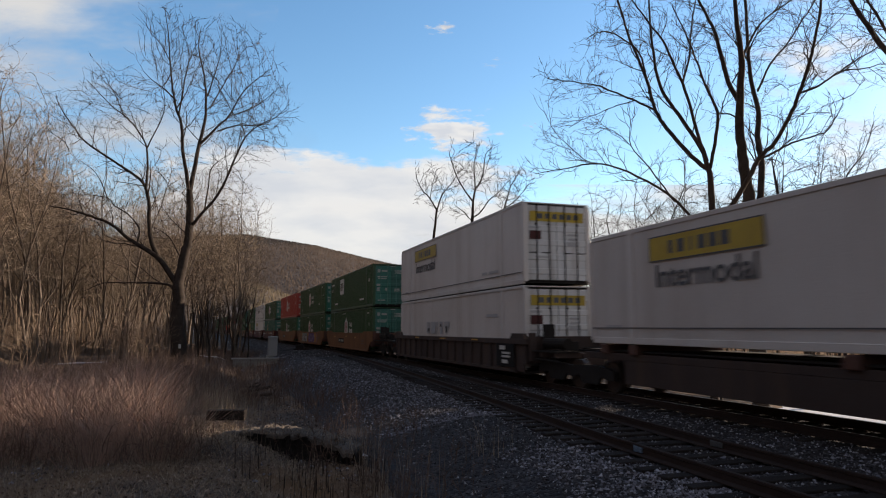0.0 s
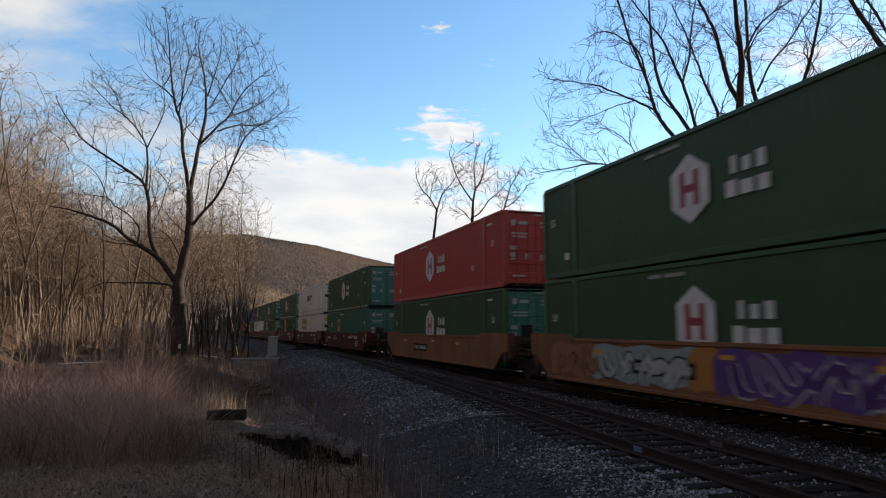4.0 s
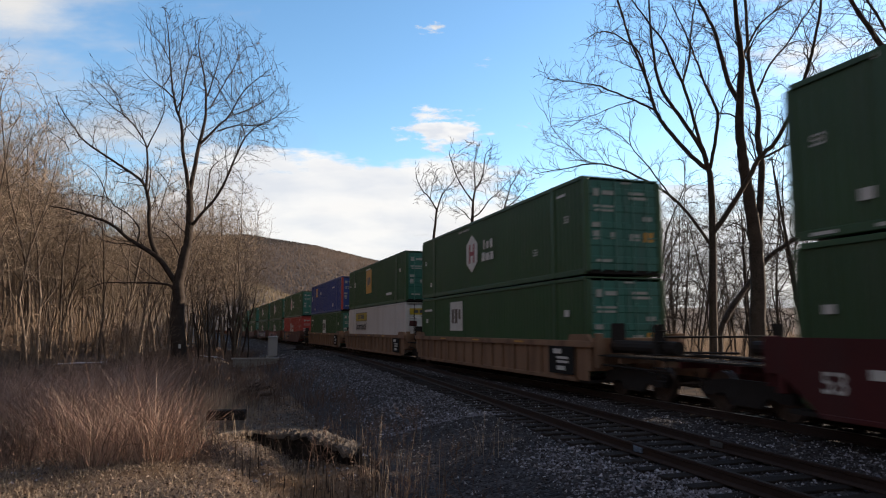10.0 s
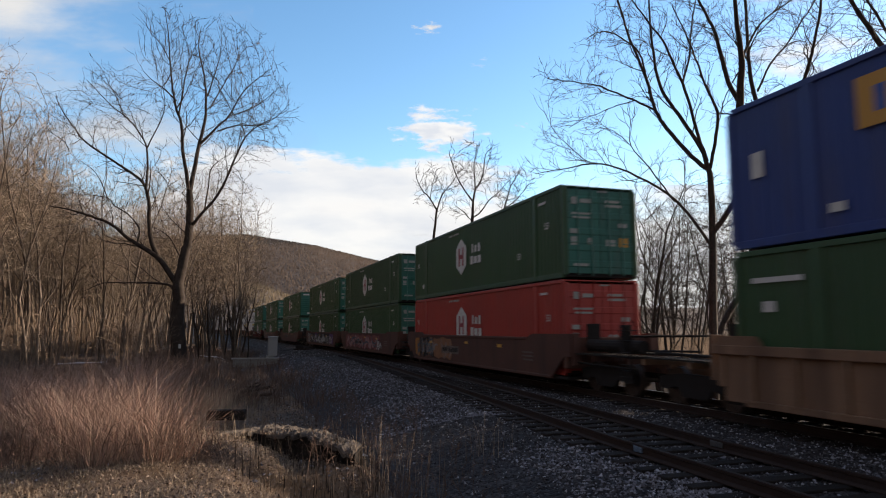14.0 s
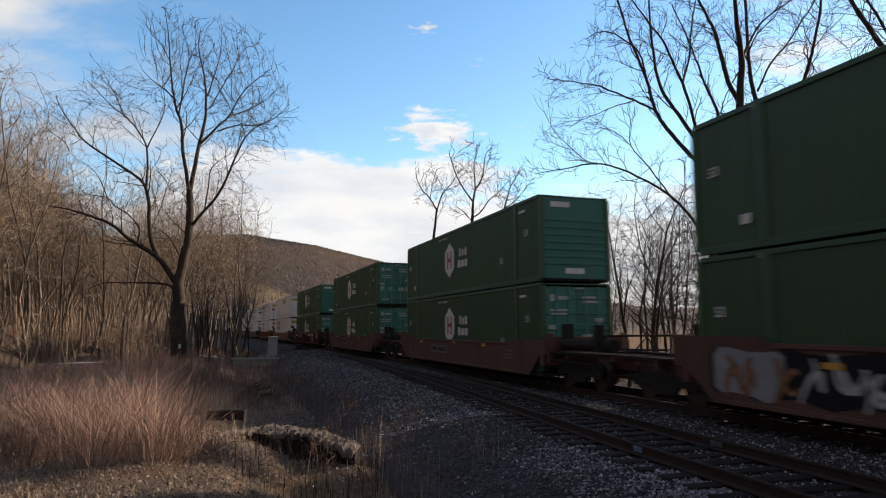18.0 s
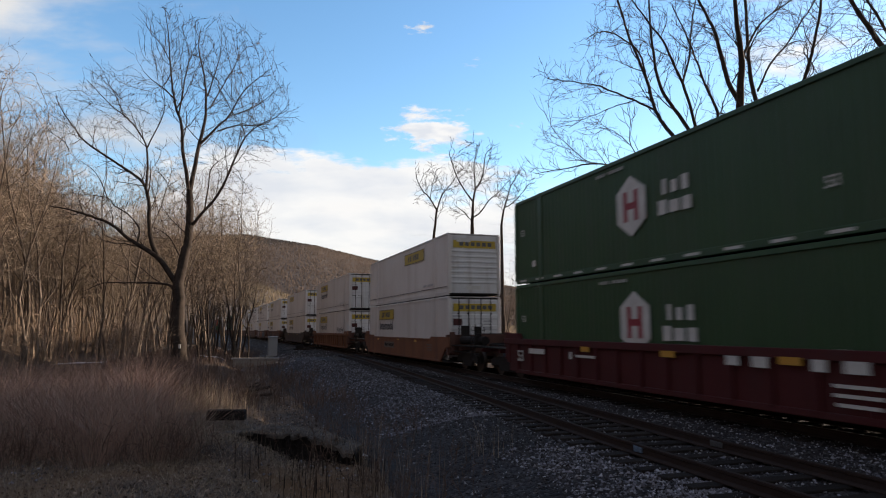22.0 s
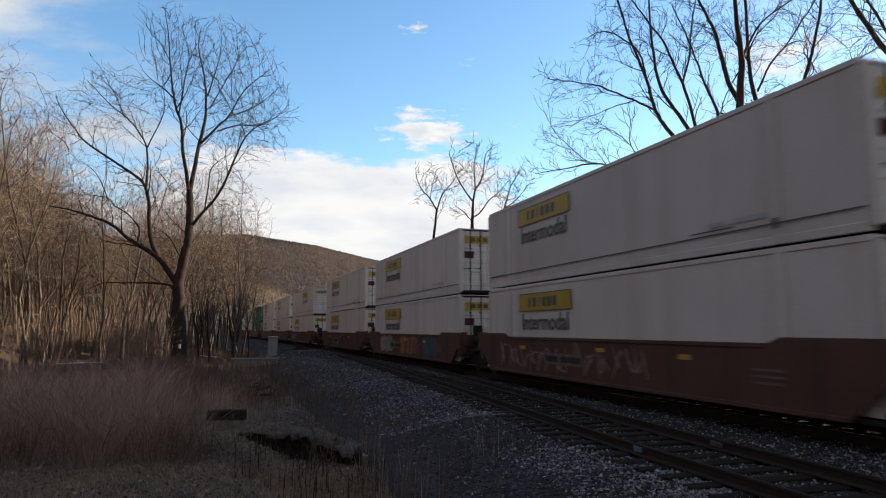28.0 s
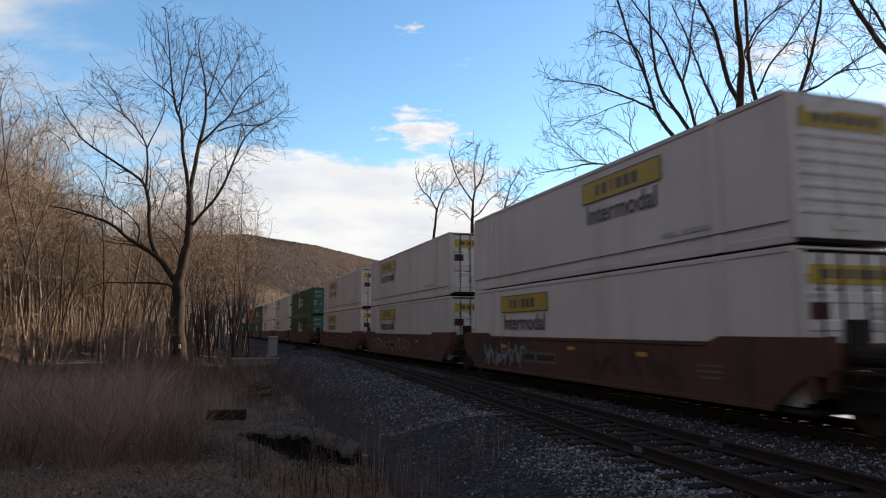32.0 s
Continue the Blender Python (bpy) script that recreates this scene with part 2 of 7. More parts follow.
def rod(bm, p, q, r, sides=8):
    p, q = Vector(p), Vector(q)
    m = Matrix.Translation((p + q) / 2) @ (q - p).to_track_quat("Z", "Y").to_matrix().to_4x4()
    bmesh.ops.create_cone(bm, cap_ends=True, segments=sides, radius1=r, radius2=r, depth=(q - p).length, matrix=m)
    return bm


# ---- the line ----
HEAD = radians(-72.144)
ALONG, ACROSS = np.array((-math.cos(HEAD), -math.sin(HEAD))), np.array((-math.sin(HEAD), math.cos(HEAD)))
START = np.array((6.24, 12.45))


def drift(s):
    """How far the line has bent to the near side, s metres along it."""
    s = np.maximum(s, 0.0)
    return -0.164 - 3.2055 * (s / 100) ** 2 + 2.4995 * np.maximum(s - 60, 0) ** 2 / 1e4


def rail_z(s):
    return -0.00505 * np.clip(s, 0, 330)


def on_line(s, l=0.0):
    """The point l metres beyond the main line's middle, s metres along it."""
    q = START + ALONG * s + ACROSS * (float(drift(s)) + 1.295 + l)
    return Vector((q[0], q[1], float(rail_z(s))))


def line_pose(s, half):
    """The pose of a vehicle that stands on the line with its middle at s and pivots half metres before and behind."""
    a, b = on_line(s + half), on_line(s - half)
    d = (b - a).normalized()
    side = Vector((0, 0, 1)).cross(d).normalized()
    up = d.cross(side)
    m = Matrix((d, side, up)).transposed().to_4x4()
    return Matrix.Translation((a + b) / 2) @ m


def line_coords(x, y):
    """s along the line and l across it, for arrays."""
    dx, dy = x - START[0], y - START[1]
    s = dx * ALONG[0] + dy * ALONG[1]
    return s, dx * ACROSS[0] + dy * ACROSS[1] - drift(s) - 1.295


PROFILE_L = (-2500, -700, -260, -120, -70, -40, -25, -16, -12.5, -10.8, -9.6, -8.8, -5.8, -5.2, -1.9, 1.7, 4.2, 8, 30, 80, 160, 420, 1200, 2500)
PROFILE_Z = (300, 170, 84, 42, 22, 6.0, -0.9, -0.55, -0.35, -0.45, -0.95, -0.85, -0.46, -0.36, -0.30, -0.30, -1.4, -1.6, -2.2, -2.6, -2.5, 2, 18, 60)


def fuzz(x, y, scale, seed=0):
    """Smooth noise for arrays, about -1 to 1."""
    a = np.zeros(np.shape(x))
    for k in range(4):
        u, v = x / scale * 1.9 ** k, y / scale * 1.9 ** k
        ph = seed * 1.7 + k * 2.3
        a = a + (np.sin(u * 1.3 + 1.7 * np.sin(v * 0.9 + ph) + ph) * np.cos(v * 1.1 + 1.3 * np.sin(u * 0.8 - ph) + 2 * ph)) / 1.7 ** k
    return a / 2.2


def bump_at(x, y, cx, cy, rx, ry, h, turn=0.0):
    c, s = math.cos(turn), math.sin(turn)
    u, v = ((x - cx) * c + (y - cy) * s) / rx, (-(x - cx) * s + (y - cy) * c) / ry
    return h * np.exp(-(u * u + v * v) ** 3)


def ground(x, y):
    x, y = np.asarray(x, float), np.asarray(y, float)
    s, l = line_coords(x, y)
    far = np.clip((np.hypot(x, y) - 40) / 60, 0, 1)
    z = np.interp(l + far * 2.5 * fuzz(x, y, 30, 2) * (np.abs(l) > 20), PROFILE_L, PROFILE_Z) + rail_z(s)
    off = np.clip((np.abs(l + 2) - 6.5) / 4, 0, 1)
    z = z + off * (0.025 * fuzz(x, y, 0.28, 4) + 0.07 * fuzz(x, y, 1.3, 5) + 0.10 * fuzz(x, y, 4.0, 3) + far * 0.6 * fuzz(x, y, 22, 1))
    z = z + bump_at(x, y, -2.7, 12.0, 1.9, 0.95, 0.27, -0.42)
    ahead = np.clip((y - 330) / 900, 0, 1)
    ridge = np.interp(np.arctan2(x, np.maximum(y, 1)), (-0.75, -0.42, -0.29, -0.19, -0.10, 0.02, 0.3, 0.8), (150, 180, 194, 174, 143, 105, 40, 30))
    hill = np.clip((np.hypot(x, y) - 620) / 900, 0, 1)
    hill = hill * hill * (3 - 2 * hill) * ridge * (y > 0)
    near = np.clip((np.hypot(x, y) - 300) / 220, 0, 1) * 34 * np.clip(-np.arctan2(x, np.maximum(y, 1)) * 6 - 0.6, 0, 1) * (y > 0)
    return z * (1 - ahead) + np.maximum(hill, near)


# ---- ground, one sheet out to the horizon ----
def graded(lo, hi, mid, fine, n):
    """Coordinates from lo to hi, dense round mid."""
    a, b = math.asinh((lo - mid) / fine), math.asinh((hi - mid) / fine)
    return mid + fine * np.sinh(np.linspace(a, b, n))


def ground_material():
    m = material("winter_ground", (0.125, 0.097, 0.080), 0.95, 0, (0.036, 0.031, 0.029), 1.6, 17, 0.22, 1.0)
    n, link = m.node_tree.nodes, m.node_tree.links.new
    b = n["Principled BSDF"]
    old = b.inputs["Base Color"].links[0].from_socket
    at, geo = n.new("ShaderNodeTexCoord"), n.new("ShaderNodeNewGeometry")
    wide, cut, over = n.new("ShaderNodeTexNoise"), n.new("ShaderNodeMapRange"), n.new("ShaderNodeMix")
    wide.inputs["Scale"].default_value, wide.inputs["Detail"].default_value = 0.35, 6
    link(at.outputs["Object"], wide.inputs["Vector"])
    cut.inputs["From Min"].default_value, cut.inputs["From Max"].default_value = 0.45, 0.65
    link(wide.outputs[0], cut.inputs["Value"])
    over.data_type = "RGBA"
    over.inputs["B"].default_value = (0.16, 0.105, 0.065, 1)
    link(cut.outputs[0], over.inputs["Factor"]), link(old, over.inputs["A"]), link(over.outputs["Result"], b.inputs["Base Color"])
    # leaf litter under the trees beyond the grass
    parts, inside, floor_, tint = (n.new("ShaderNode" + k) for k in ("SeparateXYZ", "MapRange", "Mix", "TexNoise"))
    link(at.outputs["Object"], parts.inputs[0]), link(parts.outputs[0], inside.inputs["Value"])
    inside.inputs["From Min"].default_value, inside.inputs["From Max"].default_value = -13.0, -21.0
    floor_.data_type = "RGBA"
    floor_.inputs["B"].default_value = (0.085, 0.060, 0.043, 1)
    link(inside.outputs[0], floor_.inputs["Factor"]), link(over.outputs["Result"], floor_.inputs["A"])
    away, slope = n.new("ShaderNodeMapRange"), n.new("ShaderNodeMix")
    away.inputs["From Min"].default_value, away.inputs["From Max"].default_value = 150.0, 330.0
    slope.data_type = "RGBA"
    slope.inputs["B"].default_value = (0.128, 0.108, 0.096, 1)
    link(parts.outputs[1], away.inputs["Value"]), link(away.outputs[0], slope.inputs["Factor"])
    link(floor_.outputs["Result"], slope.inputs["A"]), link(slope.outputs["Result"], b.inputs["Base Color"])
    return m


def build_ground():
    xs, ys = graded(-3200, 3200, -3.0, 3.5, 370), graded(-1500, 3400, 12.5, 3.5, 370)
    gx, gy = np.meshgrid(xs, ys)
    v = np.stack([gx, gy, ground(gx, gy)], -1).reshape(-1, 3)
    n = len(xs)
    i = (np.arange(len(ys) - 1)[:, None] * n + np.arange(n - 1)[None]).reshape(-1)
    f = np.stack([i, i + 1, i + n + 1, i + n], -1)
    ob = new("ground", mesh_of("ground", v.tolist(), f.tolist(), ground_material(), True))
    tagged(ob, "brown winter ground with dirt, leaf litter and an embankment", "ground", kind="structure")


def strip(s0, s1, step, section, mid):
    """Sweeps a section of (l, z) along the line, about the middle mid(s)."""
    ss = np.arange(s0, s1 + step, step)
    v, f, k = [], [], len(section)
    for s in ss:
        for l, z in section:
            p = on_line(s, l + mid(s))
            v.append((p.x, p.y, p.z + z))
    for i in range(len(ss) - 1):
        for j in range(k):
            a, b = i * k + j, i * k + (j + 1) % k
            f.append((a, b, b + k, a + k))
    return v, f


def siding(s):
    """Where the siding's middle runs: it leaves the main line at a switch and settles beside it."""
    return float(np.interp(s, (-9, -4, 0, 5, 10, 16, 22, 30, 40, 50, 60), (-3.95, -3.95, -3.85, -3.5, -3.1, -2.62, -2.2, -1.68, -1.05, -0.45, 0.0)))


def build_track(name, mid, drop, label, s0, s1, near):
    track = tagged(new(name), label, "track", kind="structure")
    for side in (-0.75, 0.75):
        c = side
        body = [(c - 0.07, drop - 0.17), (c + 0.07, drop - 0.17), (c + 0.07, drop - 0.155), (c + 0.012, drop - 0.13), (c + 0.012, drop - 0.045),
                (c + 0.035, drop - 0.035), (c + 0.035, drop - 0.004), (c - 0.035, drop - 0.004), (c - 0.035, drop - 0.035), (c - 0.012, drop - 0.045), (c - 0.012, drop - 0.13), (c - 0.07, drop - 0.155)]
        rail = part("rail", mesh_of("rail", *strip(s0, s1, 2.0, body, mid), M["rail"]), None, track)
        head = [(c - 0.028, drop - 0.003), (c + 0.028, drop - 0.003), (c + 0.026, drop), (c - 0.026, drop)]
        part("rail_head", mesh_of("rail_head", *strip(s0, s1, 2.0, head, mid), M["rail_top"] if name == "main_track" else M["rail"]), None, rail)
    rng = random.Random(len(name))
    sleeper = bpy.data.meshes.new("tie")
    bm = boxes((-0.115, 0.115, -1.3, 1.3, -0.18, 0.0), bevel=0.012)
    bm.to_mesh(sleeper), bm.free()
    sleeper.materials.append(M["tie"])
    s = near[0]
    while s < near[1]:
        base = on_line(s, mid(s))
        at = Matrix.Translation(base + Vector((0, 0, drop - 0.172 - rng.random() * 0.012))) @ pose(0, 0, 0, 0, 0, math.degrees(HEAD) + rng.uniform(-1.6, 1.6)) @ Matrix.Translation((0, rng.uniform(-0.06, 0.06), 0))
        t = part("tie", sleeper, None, track, at=at)
        s += 0.55 + rng.uniform(-0.03, 0.03)
    rest = bmesh.new()
    while s < min(150, s1):
        p = on_line(s, mid(s))
        box(rest, -0.115, 0.115, -1.3, 1.3, -0.18, 0)
        m = Matrix.Translation(p + Vector((0, 0, drop - 0.175))) @ pose(0, 0, 0, 0, 0, math.degrees(HEAD))
        rest.verts.ensure_lookup_table()
        bmesh.ops.transform(rest, matrix=m, verts=rest.verts[-8:])
        s += 0.55
    far = part("far_ties", rest, M["tie"], track)
    far["kind"] = "stuff"
    return track


def gravel_material():
    """Packed crushed stone: each small cell its own grey."""
    m = material("packed_ballast", (0.05, 0.046, 0.049), 0.9, 0, (0.02, 0.018, 0.019), 1.0, 30, 0.4, 0.0)
    n, link = m.node_tree.nodes, m.node_tree.links.new
    b = n["Principled BSDF"]
    old = b.inputs["Base Color"].links[0].from_socket
    at, cell, tone, over, rel = (n.new("ShaderNode" + k) for k in ("TexCoord", "TexVoronoi", "MapRange", "Mix", "Bump"))
    cell.inputs["Scale"].default_value = 19.0
    link(at.outputs["Object"], cell.inputs["Vector"])
    split = n.new("ShaderNodeSeparateColor")
    link(cell.outputs["Color"], split.inputs[0]), link(split.outputs[0], tone.inputs["Value"])
    tone.inputs["To Min"].default_value, tone.inputs["To Max"].default_value = 0.35, 1.9
    over.data_type, over.blend_type = "RGBA", "MULTIPLY"
    over.inputs["Factor"].default_value = 1.0
    link(old, over.inputs["A"]), link(tone.outputs[0], over.inputs["B"]), link(over.outputs["Result"], b.inputs["Base Color"])
    rel.invert, rel.inputs["Strength"].default_value, rel.inputs["Distance"].default_value = True, 0.9, 0.03
    link(cell.outputs["Distance"], rel.inputs["Height"]), link(rel.outputs[0], b.inputs["Normal"])
    return m


BED_L = (-8.7, -7.2, -5.9, -5.5, -5.1, -2.7, -2.3, -1.6, 1.7, 2.4, 4.0)
BED_Z = (-0.95, -0.62, -0.35, -0.30, -0.275, -0.275, -0.27, -0.20, -0.20, -0.35, -1.35)


def bed_height(s, l):
    return np.interp(l, BED_L, BED_Z) + rail_z(s) + 0.018 * fuzz(np.asarray(s, float), np.asarray(l, float), 0.35, 7)


def build_bed():
    ss = np.concatenate([np.arange(-60, -10, 2.0), np.arange(-10, 40, 0.2), np.arange(40, 420, 3.0)])
    ls = np.linspace(BED_L[0], BED_L[-1], 70)
    gs, gl = np.meshgrid(ss, ls, indexing="ij")
    q = START + ALONG * gs[..., None] + ACROSS * (drift(gs) + 1.295 + gl)[..., None]
    z = np.maximum(bed_height(gs, gl), np.where((gl < -8.5) | (gl > 3.9), -9, ground(q[..., 0], q[..., 1]) + 0.012))
    v = np.concatenate([q, z[..., None]], -1).reshape(-1, 3)
    n = len(ls)
    i = (np.arange(len(ss) - 1)[:, None] * n + np.arange(n - 1)[None]).reshape(-1)
    f = np.stack([i, i + n, i + n + 1, i + 1], -1)
    tagged(new("ballast_bed", mesh_of("ballast_bed", v.tolist(), f.tolist(), gravel_material(), True)), "bed of dark crushed stone under the tracks", "ballast", kind="structure")


def stones(name, count, s0, s1, l0, l1, size, seed, label, thin=None, mat="stones"):
    """Loose stones scattered over a stretch beside the line."""
    rng = np.random.default_rng(seed)
    s = s0 + (s1 - s0) * rng.random(count) ** 1.7
    l = l0 + (l1 - l0) * rng.random(count)
    q = START[None] + ALONG[None] * s[:, None] + ACROSS[None] * (drift(s) + 1.295 + l)[:, None]
    z = np.maximum(ground(q[:, 0], q[:, 1]), np.where((l > -8.5) & (l < 3.5), bed_height(s, l), -9))
    if thin is not None:
        keep = rng.random(count) < thin(q[:, 0], q[:, 1], l)
        q, z = q[keep], z[keep]
    k = len(q)
    octa = np.array([(1, 0, 0), (-1, 0, 0), (0, 1, 0), (0, -1, 0), (0, 0, 1), (0, 0, -1)], float)
    tri = np.array([(0, 2, 4), (2, 1, 4), (1, 3, 4), (3, 0, 4), (2, 0, 5), (1, 2, 5), (3, 1, 5), (0, 3, 5)])
    r = size * (0.45 + 0.9 * rng.random(k) ** 2)
    shape = octa[None] * r[:, None, None] * (0.6 + 0.8 * rng.random((k, 6, 1))) + rng.normal(0, 0.25, (k, 6, 3)) * r[:, None, None]
    shape[..., 2] *= 0.8
    v = shape + np.c_[q, z + r * 0.25][:, None, :]
    f = tri[None] + 6 * np.arange(k)[:, None, None]
    ob = new(name, mesh_of(name, v.reshape(-1, 3).tolist(), f.reshape(-1, 3).tolist(), M[mat]))
    tagged(ob, label, "gravel", kind="stuff")


# ---- containers ----
HALF, WIDE, TALL = 8.077, 1.295, 2.896
SHARED = {}


def shared(key, make):
    """One mesh for alike parts."""
    if key not in SHARED:
        SHARED[key] = make()
    return SHARED[key]


def finish(bm, name, mat):
    me = bpy.data.meshes.new(name)
    bm.to_mesh(me), bm.free()
    me.materials.append(mat)
    return me


def side_sheet(corrugated, mat):
    """One side of a container, facing -y, with its folds or its riveted seams."""
    outline, x, end = [], -HALF + 0.12, HALF - 0.12
    if corrugated:
        while x < end - 0.24:
            outline += [(x, 0.0), (x + 0.07, 0.0), (x + 0.105, 0.034), (x + 0.205, 0.034)]
            x += 0.24
        outline += [(x, 0.0), (end, 0.0)]
    else:
        while x < end - 0.6:
            outline += [(x, 0.0), (x + 0.56, 0.0), (x + 0.565, 0.007), (x + 0.595, 0.007)]
            x += 0.6
        outline += [(x, 0.0), (end, 0.0)]
    bm = bmesh.new()
    lo, hi = [bm.verts.new((a, -WIDE + 0.025 + d, 0.16)) for a, d in outline], [bm.verts.new((a, -WIDE + 0.025 + d, TALL - 0.10)) for a, d in outline]
    for i in range(len(lo) - 1):
        bm.faces.new((lo[i], lo[i + 1], hi[i + 1], hi[i]))
    g = bmesh.ops.extrude_face_region(bm, geom=bm.faces[:])
    bmesh.ops.translate(bm, vec=(0, 0.03, 0), verts=[e for e in g["geom"] if isinstance(e, bmesh.types.BMVert)])
    bmesh.ops.recalc_face_normals(bm, faces=bm.faces)
    return finish(bm, "side_panel", mat)


def pressed(z0, z1, first, step, count, high, proud, y0, y1):
    """A steel panel across the leading end, with level ribs pressed out of it."""
    out = [(HALF - 0.07, z0), (HALF - 0.07, z1), (HALF - 0.04, z1)]
    for i in reversed(range(count)):
        a = first + step * i
        out += [(HALF - 0.04, a + high), (HALF - 0.04 + proud, a + high - 0.03), (HALF - 0.04 + proud, a + 0.03), (HALF - 0.04, a)]
    return prism(out + [(HALF - 0.04, z0)], y0, y1)


def hexagon(r, t=0.004):
    return prism([(r * math.sin(math.pi / 3 * i) * 0.92, r * math.cos(math.pi / 3 * i)) for i in range(6)], -t, 0)


def word(text, size, mat, name="lettering"):
    """A word in mesh, upright on the near side, its middle at the origin."""
    key = ("word", text, size, mat.name)
    if key not in SHARED:
        cu = bpy.data.curves.new("word", "FONT")
        cu.body, cu.size, cu.align_x, cu.align_y, cu.extrude, cu.offset = text, size, "CENTER", "CENTER", 0.002, 0.012 * size
        tmp = bpy.data.objects.new("word", cu)
        me = bpy.data.meshes.new_from_object(tmp)
        bpy.data.objects.remove(tmp), bpy.data.curves.remove(cu)
        me.transform(Euler((radians(90), 0, 0)).to_matrix().to_4x4())
        me.materials.clear()
        me.materials.append(mat)
        me.name = name
        SHARED[key] = me
    return SHARED[key]


def bars(rows, mat, name="marking"):
    """Plain bars on the near side: (x, z, width, height)."""
    key = ("bars", tuple(rows), mat.name)
    if key not in SHARED:
        SHARED[key] = finish(boxes(*[(x - w / 2, x + w / 2, -0.004, 0, z - h / 2, z + h / 2) for x, z, w, h in rows]), name, mat)
    return SHARED[key]


FACE = -WIDE - 0.002  # the near side


def container(kind, front, mark):
    """kind: paint; front: doors or wall on the leading end; mark: what is painted on its sides."""
    paint = M[kind]
    # ends of white, green and teal boxes are lighter than their sides
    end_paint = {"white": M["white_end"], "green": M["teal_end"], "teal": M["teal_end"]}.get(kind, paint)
    c = thing("shipping_container", "", "shipping container", "containers on the train")
    flat = kind == "white"
    sheet = shared(("sheet", kind, mark == "worn"), lambda: side_sheet(not flat or mark == "worn", paint))
    part("side_panel", sheet, None, c)
    part("side_panel", sheet, None, c, at=pose(0, 0, 0, 0, 0, 180))
    part("roof", shared(("roof", kind), lambda: finish(boxes((-HALF + 0.1, HALF - 0.1, -WIDE + 0.05, WIDE - 0.05, TALL - 0.06, TALL - 0.02)), "roof", paint)), None, c)
    part("floor", shared(("floor",), lambda: finish(boxes((-HALF + 0.1, HALF - 0.1, -WIDE + 0.08, WIDE - 0.08, 0.05, 0.16)), "floor", M["steel"])), None, c)
    for y in (-1, 1):
        part("bottom_rail", shared(("brail", kind), lambda: finish(boxes((-HALF + 0.1, HALF - 0.1, -0.05, 0.05, 0.02, 0.18), bevel=0.01), "bottom_rail", paint)), None, c, at=pose(0, y * (WIDE - 0.05), 0))
        part("top_rail", shared(("trail", kind), lambda: finish(boxes((-HALF + 0.1, HALF - 0.1, -0.045, 0.045, TALL - 0.12, TALL - 0.01), bevel=0.01), "top_rail", paint)), None, c, at=pose(0, y * (WIDE - 0.045), 0))
        for x in (-1, 1):
            post_paint = M["red"] if kind == "blue" and x > 0 else paint
            part("corner_post", shared(("post", post_paint.name), lambda: finish(boxes((-0.085, 0.085, -0.085, 0.085, 0.1, TALL - 0.1), bevel=0.012), "corner_post", post_paint)), None, c, at=pose(x * (HALF - 0.085), y * (WIDE - 0.085), 0))
            part("lifting_post", shared(("lift", kind), lambda: finish(boxes((-0.13, 0.13, -0.02, 0.02, 0.02, TALL - 0.01), bevel=0.008), "lifting_post", paint)), None, c, at=pose(x * 6.1, y * (WIDE - 0.012), 0))
            for z in (0, TALL - 0.118):
                part("corner_casting", shared(("cast",), lambda: finish(boxes((-0.09, 0.09, -0.08, 0.08, 0, 0.118), bevel=0.012), "corner_casting", M["steel"])), None, c, at=pose(x * 6.1, y * (WIDE - 0.075), z))
    # the trailing end is a wall; the leading one has doors or a ribbed wall
    part("rear_wall", shared(("rear", kind), lambda: finish(boxes((-HALF + 0.02, -HALF + 0.06, -WIDE + 0.15, WIDE - 0.15, 0.1, TALL - 0.1)), "rear_wall", end_paint)), None, c)
    if front == "wall":
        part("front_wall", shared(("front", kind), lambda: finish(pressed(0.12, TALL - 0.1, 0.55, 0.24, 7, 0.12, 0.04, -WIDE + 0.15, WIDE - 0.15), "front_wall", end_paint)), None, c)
        for ey, ez in ((-0.05, 0.37), (-0.55, TALL - 0.33)):
            part("end_marking", shared(("endm",), lambda: finish(boxes((HALF - 0.012, HALF - 0.006, -0.35, 0.35, -0.09, 0.09)), "end_marking", M["mark"])), None, c, at=pose(0, ey, ez))
    else:
        for y in (-1, 1):
            w = WIDE - 0.16
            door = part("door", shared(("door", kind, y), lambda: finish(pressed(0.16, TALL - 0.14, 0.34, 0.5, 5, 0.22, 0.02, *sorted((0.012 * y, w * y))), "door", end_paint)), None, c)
            for k, ry in enumerate((0.3, 0.78)):
                part("lock_rod", shared(("rod", kind, k, y), lambda: finish(rod(rod(rod(bmesh.new(), (HALF - 0.005, ry * y, 0.1), (HALF - 0.005, ry * y, TALL - 0.1), 0.022, 6), (HALF - 0.005, ry * y, 1.1), (HALF + 0.02, (ry + 0.3) * y, 1.1), 0.016, 6), (HALF - 0.02, ry * y, 2.1), (HALF, (ry + 0.06) * y, 2.1), 0.03, 6), "lock_rod", M["steel"] if flat else M["rod_teal"] if kind in ("green", "teal") else end_paint)), None, door)
